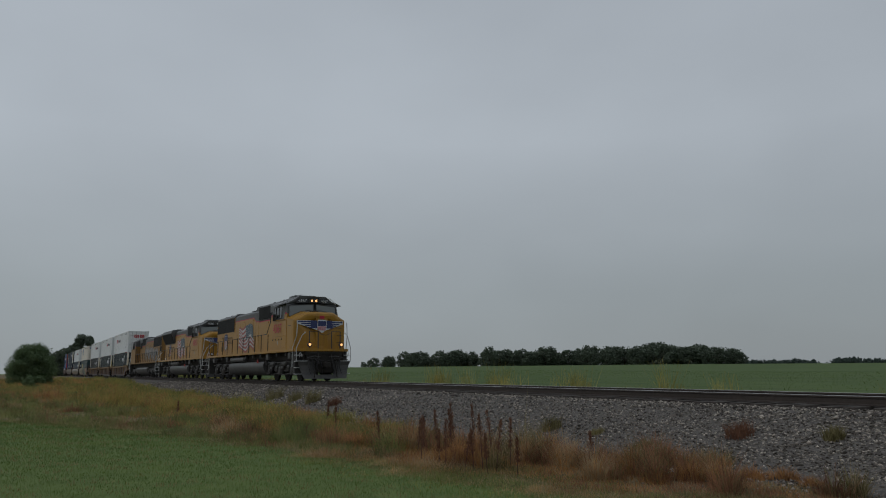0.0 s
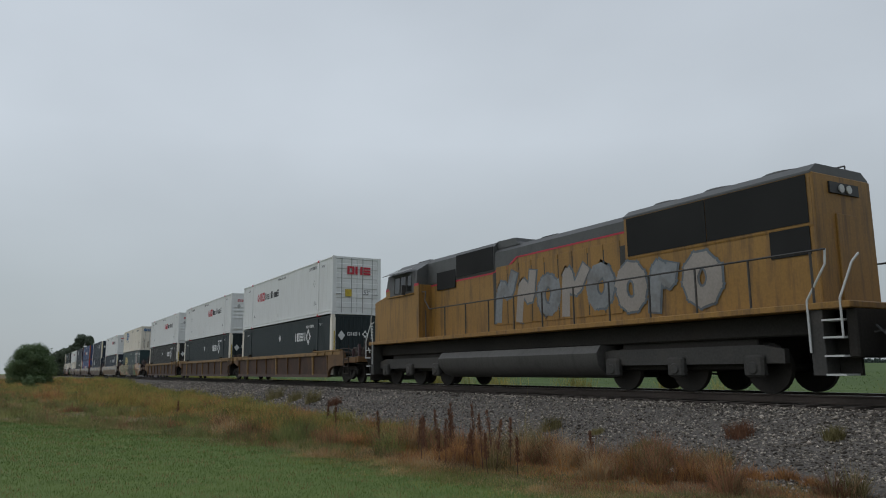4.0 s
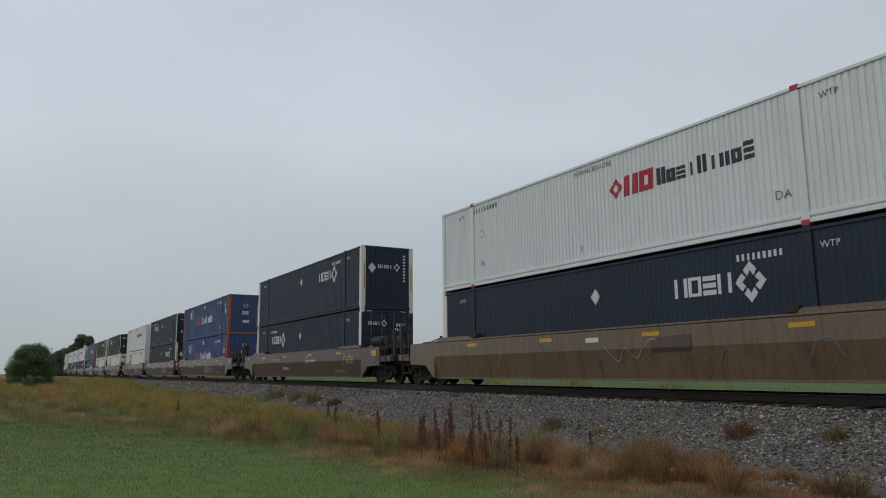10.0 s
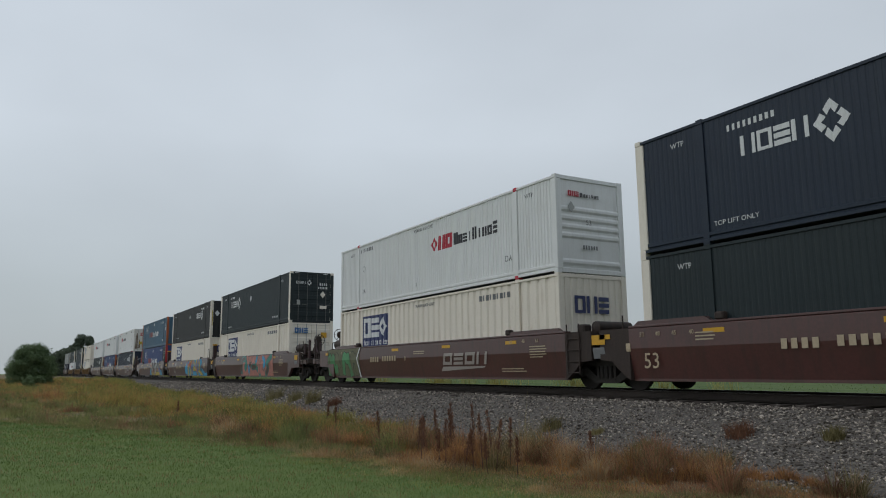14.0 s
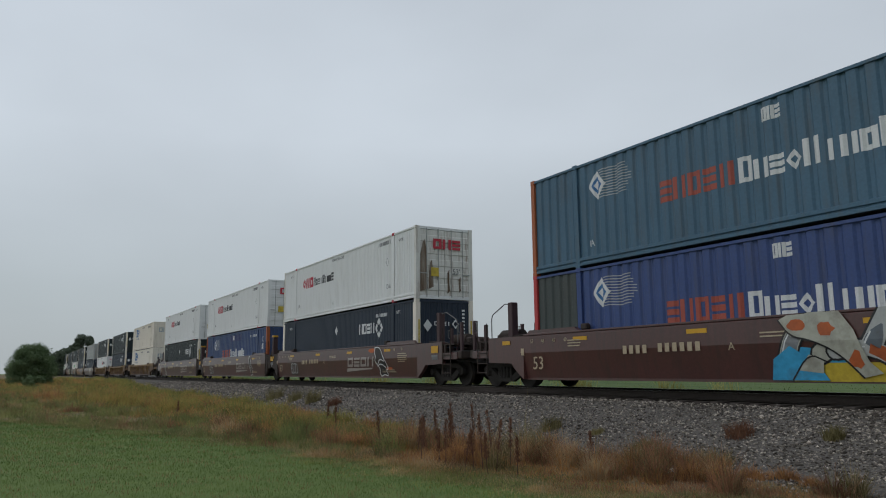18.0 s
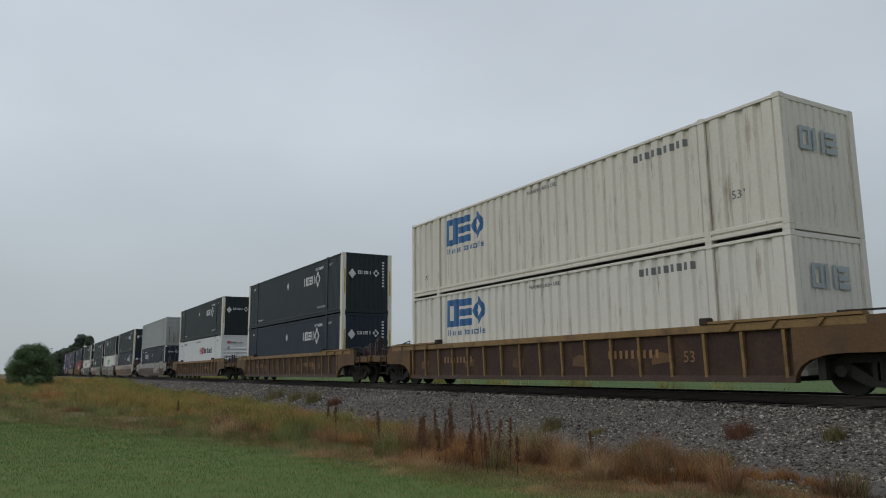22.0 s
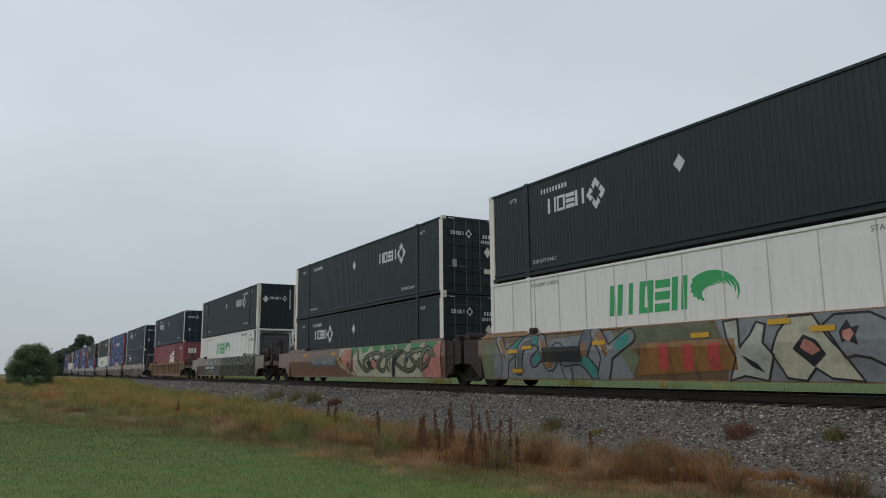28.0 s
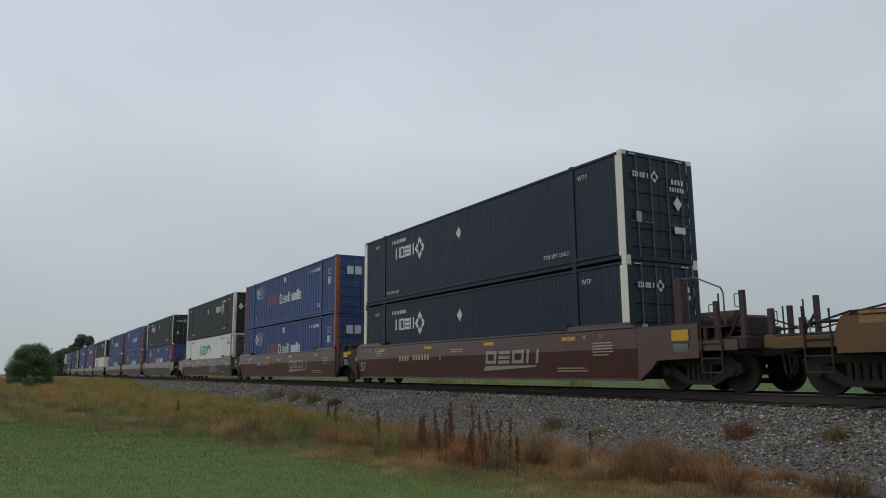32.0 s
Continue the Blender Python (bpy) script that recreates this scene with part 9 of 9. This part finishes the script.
    for e in (1, -1):
        x = 10.1 if e > 0 else -10.95
        part("coupler", Mesh().box(min(x, x + e * .72), max(x, x + e * .72), -.16, .16, .72, 1.0, .04), dark, lo)
        for k, y in enumerate((-.95, -.75, -.5, -.3, .4, .6, .8)):
            part("air_hose", Mesh().path([(x + e * .05, y, 1.30 - .05 * (k % 3)), (x + e * .26, y + .03, 1.1), (x + e * .34, y + .09 * (k % 2), .75), (x + e * .30, y + .12, .42 + .05 * (k % 3))], .022), MAT["g_black"], lo)
        part("cut_lever", Mesh().path([(x + e * .30, -1.3, 1.15), (x + e * .34, -.6, 1.22), (x + e * .30, 0, 1.05), (x + e * .34, .6, 1.22), (x + e * .30, 1.3, 1.15)], .015), MAT["loco_truck"], lo)
    part("rear_plate", Mesh().box(-11.0, -10.8, -1.4, 1.4, .7, 1.6, .03), dark, lo)
    # handrails
    for s in (-1, 1):
        xs = [-10.3 + 1.38 * k for k in range(12) if -10.3 + 1.38 * k < 5.2]
        for x in xs:
            part("stanchion", Mesh().tube((x, s * 1.52, 1.73), (x, s * 1.52, 2.72), .024, 6), MAT["steel_dark"], lo)
        part("handrail", Mesh().path([(-10.6, s * 1.52, 2.72), (4.6, s * 1.52, 2.74), (4.95, s * 1.52, 3.10), (5.0, s * 1.45, 3.42), (5.4, s * 1.40, 3.45)], .022), MAT["steel_dark"], lo)
    # fuel tank and air reservoirs
    tank = Mesh().prism([(-.85, .30), (-1.05, .33), (-1.22, .40), (-1.36, .51), (-1.45, .64), (-1.50, .80), (-1.51, .94), (-1.46, 1.06), (-1.36, 1.14), (1.36, 1.14), (1.51, .94), (1.45, .64), (1.22, .40), (.85, .30)], -4.2, 4.0)
    tank.round = True
    part("fuel_tank", tank, MAT["loco_tank"], lo)
    part("air_reservoir", Mesh().lathe([(-4.0, .05), (-3.9, .16), (-.5, .16), (-.4, .05)], (0, -1.36, 1.34), "x", 14), MAT["loco_tank"], lo)
    part("pipe", Mesh().path([(-.3, -1.3, 1.35), (3.9, -1.3, 1.35)], .03), dark, lo)
    part("pipe", Mesh().path([(-.3, -1.38, 1.22), (2.5, -1.38, 1.22)], .02), dark, lo)
    part("fuel_filler", Mesh().box(2.75, 2.88, -1.54, -1.46, 1.05, 1.28, .02), MAT["g_red"], lo)
    for x in (-6.63, 6.63):
        loco_truck(lo, x, old)
    for k in range(12):                                  # pipes and boxes under the walkway
        x = -9.8 + k * 1.62
        part("bracket", Mesh().box(x, x + .18, -1.50, -1.32, 1.38, 1.60, .02), MAT["loco_truck"], lo)
    for x, wide in ((-9.0, .5), (-5.0, .35), (4.5, .45), (8.6, .4)):
        part("junction_box", Mesh().box(x, x + wide, -1.52, -1.30, 1.22, 1.56, .03), MAT["loco_tank"], lo)
    part("conduit", Mesh().path([(-10.2, -1.42, 1.50), (-4.6, -1.44, 1.46), (-4.4, -1.3, 1.30)], .025), MAT["loco_truck"], lo)
    part("conduit", Mesh().path([(4.1, -1.38, 1.2), (4.5, -1.42, .9), (4.4, -1.38, .55), (5.0, -1.36, .42)], .045), dark, lo)
    for x in (-9.9, -4.85, -2.6, -.2, 3.1, 4.6):         # lifting lugs and grab irons along the hood
        part("lifting_lug", Mesh().box(x, x + .10, -W - .06, -W - .005, 3.86 if x < 1 else 3.52, 3.94 if x < 1 else 3.60, .01), y_mat, lo)
    ym = -W - .022
    if not old:
        flag(lo, ym - .004)
        letters(number, .74, MAT["m_red"], lo, (7.0 if flared else 6.72, -1.562, 2.94), width=1.60)
        part("shield_rim", Mesh().prism([(-7.82, 3.22), (-7.36, 3.30), (-6.90, 3.22), (-6.90, 2.5), (-7.04, 2.24), (-7.36, 2.06), (-7.68, 2.24), (-7.82, 2.5)], ym - .003, ym + .001, "y"), MAT["m_navy"], lo)
        part("shield", Mesh().prism([(-7.72, 3.16), (-7.0, 3.16), (-6.98, 2.5), (-7.1, 2.28), (-7.36, 2.14), (-7.62, 2.28), (-7.74, 2.5)], ym - .006, ym, "y"), MAT["flag_white"], lo, "blue and striped shield emblem")
        part("shield_field", Mesh().box(-7.69, -7.03, ym - .010, ym - .004, 2.80, 3.13), MAT["m_navy"], lo)
        for k in range(5):
            part("shield_stripe", Mesh().box(-7.66 + k * .135, -7.60 + k * .135, ym - .010, ym - .004, 2.30 + .05 * abs(k - 2), 2.78), MAT["flag_red"], lo)
        letters("BUILDING", .24, MAT["m_brown"], lo, (-6.05, ym, 2.95), width=1.40)
        letters("AMERICA", .24, MAT["m_brown"], lo, (-6.05, ym, 2.62), width=1.35)
        part("builder_plate", Mesh().box(-10.0, -9.6, ym - .005, ym, 1.85, 2.0), MAT["m_white"], lo)
    else:
        rnd = random.Random(5)                           # pale rounded shapes; this engine is turned, so its far side faces the lawn
        for k in range(8):
            x, z0, z1 = 0.9 - k * 1.12, 1.95, (3.5 if k < 5 else 3.2)
            if k in (2, 4, 5, 7):
                pts = curl(x - .35, (z0 + z1) / 2, .52, 1.0 + .1 * k, k * 1.3, 16, .8)
            else:
                pts = rounded([(x, z0 + rnd.uniform(0, .3)), (x - rnd.uniform(-.1, .2), z1 - rnd.uniform(0, .2)), (x - rnd.uniform(.3, .6), z0 + rnd.uniform(.5, 1.0)), (x - rnd.uniform(.6, .9), z1 - rnd.uniform(0, .3))])
            for wide, mat, y in ((.46, "g_slate", W + .020), (.34, ("g_grey", "m_worn")[k % 2], W + .030)):
                m = Mesh()
                for n, poly in enumerate(stroke(pts, wide)):
                    m.add([(a, y + .0004 * n, b) for a, b in poly], [tuple(range(len(poly)))])
                part("spray_paint", m, MAT[mat], lo, "grey and white spray paint")["kind"] = "stuff"
        part("end_wall", Mesh().box(-10.16, -10.09, -1.0, 1.0, 1.73, 4.40, .02), y_mat, lo)
        part("end_door", Mesh().box(-10.20, -10.15, -.35, .35, 1.8, 3.6, .01), y_mat, lo)
        part("number_plate", Mesh().box(-10.2, -10.15, -.5, .5, 4.02, 4.25), MAT["g_black"], lo)
        for y in (-.13, .13):
            part("rear_light", Mesh().lathe([(0, .09), (.03, .08)], (-10.23, y, 4.13), "x", 12), MAT["silver"], lo)
        part("roof_grab", Mesh().path([(-9.9, -.6, 4.55), (-9.9, -.6, 4.78), (-8.6, -.6, 4.80), (-8.5, -.6, 4.6)], .018), MAT["steel_dark"], lo)
    return lo





def locomotives():
    """Three engines; the last one runs backwards."""
    last = locomotive("", True)
    last["turned"] = 1
    return [(locomotive("4367", False), -47.9), (locomotive("4885", False), -70.4), (last, -93.1)]


# ---- the train: order, places and motion ----
# x of the leading end of each stack when the clip starts; the train runs towards +x
SPEED = [(0, 18.53), (4, 18.69), (8, 18.92), (12, 19.09), (16, 19.40), (20, 19.46), (24, 19.69), (28, 19.83), (32, 19.97)]


def run(t):
    """Metres gone since the clip's start."""
    d = 0.0
    for (a, v), (b, w) in zip(SPEED, SPEED[1:]):
        if t <= a:
            break
        k = min(t, b) - a
        d += v * k + (w - v) * k * k / (2 * (b - a))
    return d


UNIT = namedtuple("UNIT", "x top bottom side paint front rear tags")
UNITS = []


def unit(gap, top, bottom, side, paint, front, rear, *tags):
    x = -107.82 if not UNITS else UNITS[-1].x - gap
    UNITS.append(UNIT(x, top, bottom, side, paint, front, rear, tags))


XD, XF, XS = ("xpo", True), ("xpo", False), ("xpo_dirty", True)
NF, ND, GF, GD, KF, KD = ("umax_navy", False), ("umax_navy", True), ("umax_green", False), ("umax_green", True), ("umax_black", False), ("umax_black", True)
PF, PO, PR, PT, PD = ("pacer", False), ("pacer_old", False), ("pacer_red", False), ("pacer_teal", False), ("pacer", True)
unit(0, XD, GF, "ribbed", "car_yellow", "c", "a", "yellow_top", "brake_front")
unit(19.52, XF, GF, "ribbed", "car_yellow", "a", "a", "yellow_top")
unit(19.57, XF, KF, "ribbed", "car_yellow", "a", "c", "yellow_top")
unit(23.68, ("csx_cream", True), ("csx_green", False), "smooth", "car_orange", "c", "c", "art_olive", "brake_front")
unit(23.51, XF, NF, "smooth", "car_tan", "c", "c", "scrawl", "brake_front")
unit(23.37, NF, ND, "smooth", "car_rust", "c", "c", "plates", "brake_front")
unit(23.79, PO, PR, "smooth", "car_red", "c", "a", "bn", "brake_front")
unit(19.54, ND, GF, "smooth", "car_red", "a", "a", "bn", "bn53")
unit(19.34, XF, ("csx_bone", False), "smooth", "car_red", "a", "c", "bn", "art_green_end", "brake_rear")
unit(23.66, GD, ("csx_bone", True), "smooth", "car_red", "c", "a", "art_teal", "tall", "brake_front")
unit(19.43, KF, ("csx_bone", False), "smooth", "car_red", "a", "a", "bn53", "art_blue", "tall")
unit(19.41, PT, ("pacer_mended", False), "smooth", "car_red", "a", "c", "bn53", "art_animals", "letter_A", "tall", "loop_rear")
unit(23.57, XS, NF, "smooth", "car_red", "c", "a", "bn", "bn53", "art_hood", "letter_A", "tall", "loop_front")
unit(19.31, XD, PO, "smooth", "car_red", "a", "a", "bn", "bn53", "art_hood_slim", "letter_C", "tall")
unit(19.30, XD, GF, "smooth", "car_red", "a", "c", "bn", "bn53", "art_hood_rear", "letter_B", "tall", "loop_rear")
unit(23.46, ("csx_cream", False), ("csx_white", False), "ribbed", "car_yellow", "c", "c", "ribs", "brake_front")
unit(23.27, GF, NF, "ribbed", "car_yellow", "c", "c", "ribs", "brake_front")
unit(23.31, GF, XF, "ribbed", "car_yellow", "c", "c", "ribs")
unit(23.52, ("grey", True), ND, "smooth", "car_rust", "c", "c", "art_letters")
unit(23.31, GF, NF, "smooth", "car_orange", "c", "a", "art_star", "bn53d", "brake_front")
unit(19.46, GD, ("tiger", False), "smooth", "car_orange", "a", "a", "art_big")
unit(19.22, ("umax_swapped", True), GD, "smooth", "car_umber", "a", "c", "art_pale", "brake_rear")
unit(23.53, GF, ("tiger", False), "smooth", "car_tan", "c", "c", "art_dark", "brake_front")
unit(23.44, ND, ("red", True), "ribbed", "car_yellow", "c", "c", "ribs", "few")
unit(23.40, ND, ND, "smooth", "car_red", "c", "a", "bn", "bn53", "loop_front")
unit(19.50, PD, PD, "smooth", "car_red", "a", "a", "bn")
unit(19.20, KF, ("tiger", False), "smooth", "car_red", "a", "c", "bn", "loop_rear")
unit(23.10, KD, PR, "smooth", "car_rust", "c", "a", "brake_front")
unit(19.40, PD, PF, "smooth", "car_red", "a", "a", "far")
unit(19.40, PD, PF, "smooth", "car_red", "a", "c", "far")
unit(23.40, KF, ("csx_bone", False), "smooth", "car_red", "c", "a", "far")
unit(19.40, PF, PF, "smooth", "car_red", "a", "a", "far")
unit(19.40, PD, PF, "smooth", "car_red", "a", "c", "far")
unit(23.40, KF, NF, "smooth", "car_rust", "c", "c", "far")
unit(23.40, PF, PF, "smooth", "car_red", "c", "c", "far")
unit(23.40, XF, PF, "smooth", "car_red", "c", "c", "far")
unit(23.40, XF, NF, "smooth", "car_red", "c", "c", "far")

BOX_Z = RAIL + 0.37
MOVING = []                     # (thing, x when the clip starts, z)
templates = {}
for u in UNITS:
    car = well_car(u)
    MOVING.append((car, u.x - BL / 2, RAIL))
    for spec, z in ((u.bottom, BOX_Z), (u.top, BOX_Z + BH)):
        if spec not in templates:
            templates[spec] = box = container(*spec)
        else:
            box = copy_thing(templates[spec], pose(0, 0, 0))
        if "far" in u.tags and spec in templates and box is not templates[spec]:
            for piece in list(box.children):             # too far off to show their fittings
                if piece.name.split(".")[0] in ("casting", "corner_casting", "lettering", "serial", "decal", "placard", "floor", "rear_wall"):
                    bpy.data.objects.remove(piece)
        MOVING.append((box, u.x - BL / 2, z))
for loco, x in locomotives():
    MOVING.append((loco, x, RAIL))


def motions():
    """Everything on the rails runs forward together."""
    times = list(range(0, 33, 2))
    gone = [run(t) for t in times]
    for ob, x, z in MOVING:
        turn = pose(0, 0, 0, 0, 0, 180) if ob.get("turned") else pose(0, 0, 0)
        walk(ob, [(t, pose(x + d, TRACK, z) @ turn) for t, d in zip(times, gone)])
    # wheels roll on the rails; wheelsets that sit alike in their trucks share one set of keys
    rolled = {}
    for w, r, dx, turned in WHEELS:
        key = (r, dx, turned)
        if key not in rolled:
            sign = -1 if turned else 1
            walk(w, [(k / FPS, Matrix.Translation((dx, 0, r)) @ Matrix.Rotation(sign * run(k / FPS) / r, 4, 'Y')) for k in range(32 * FPS + 1)])
            rolled[key] = w
        else:
            src = rolled[key].animation_data
            w.rotation_mode = "QUATERNION"
            w.animation_data_create()
            w.animation_data.action, w.animation_data.action_slot = src.action, src.action_slot


motions()
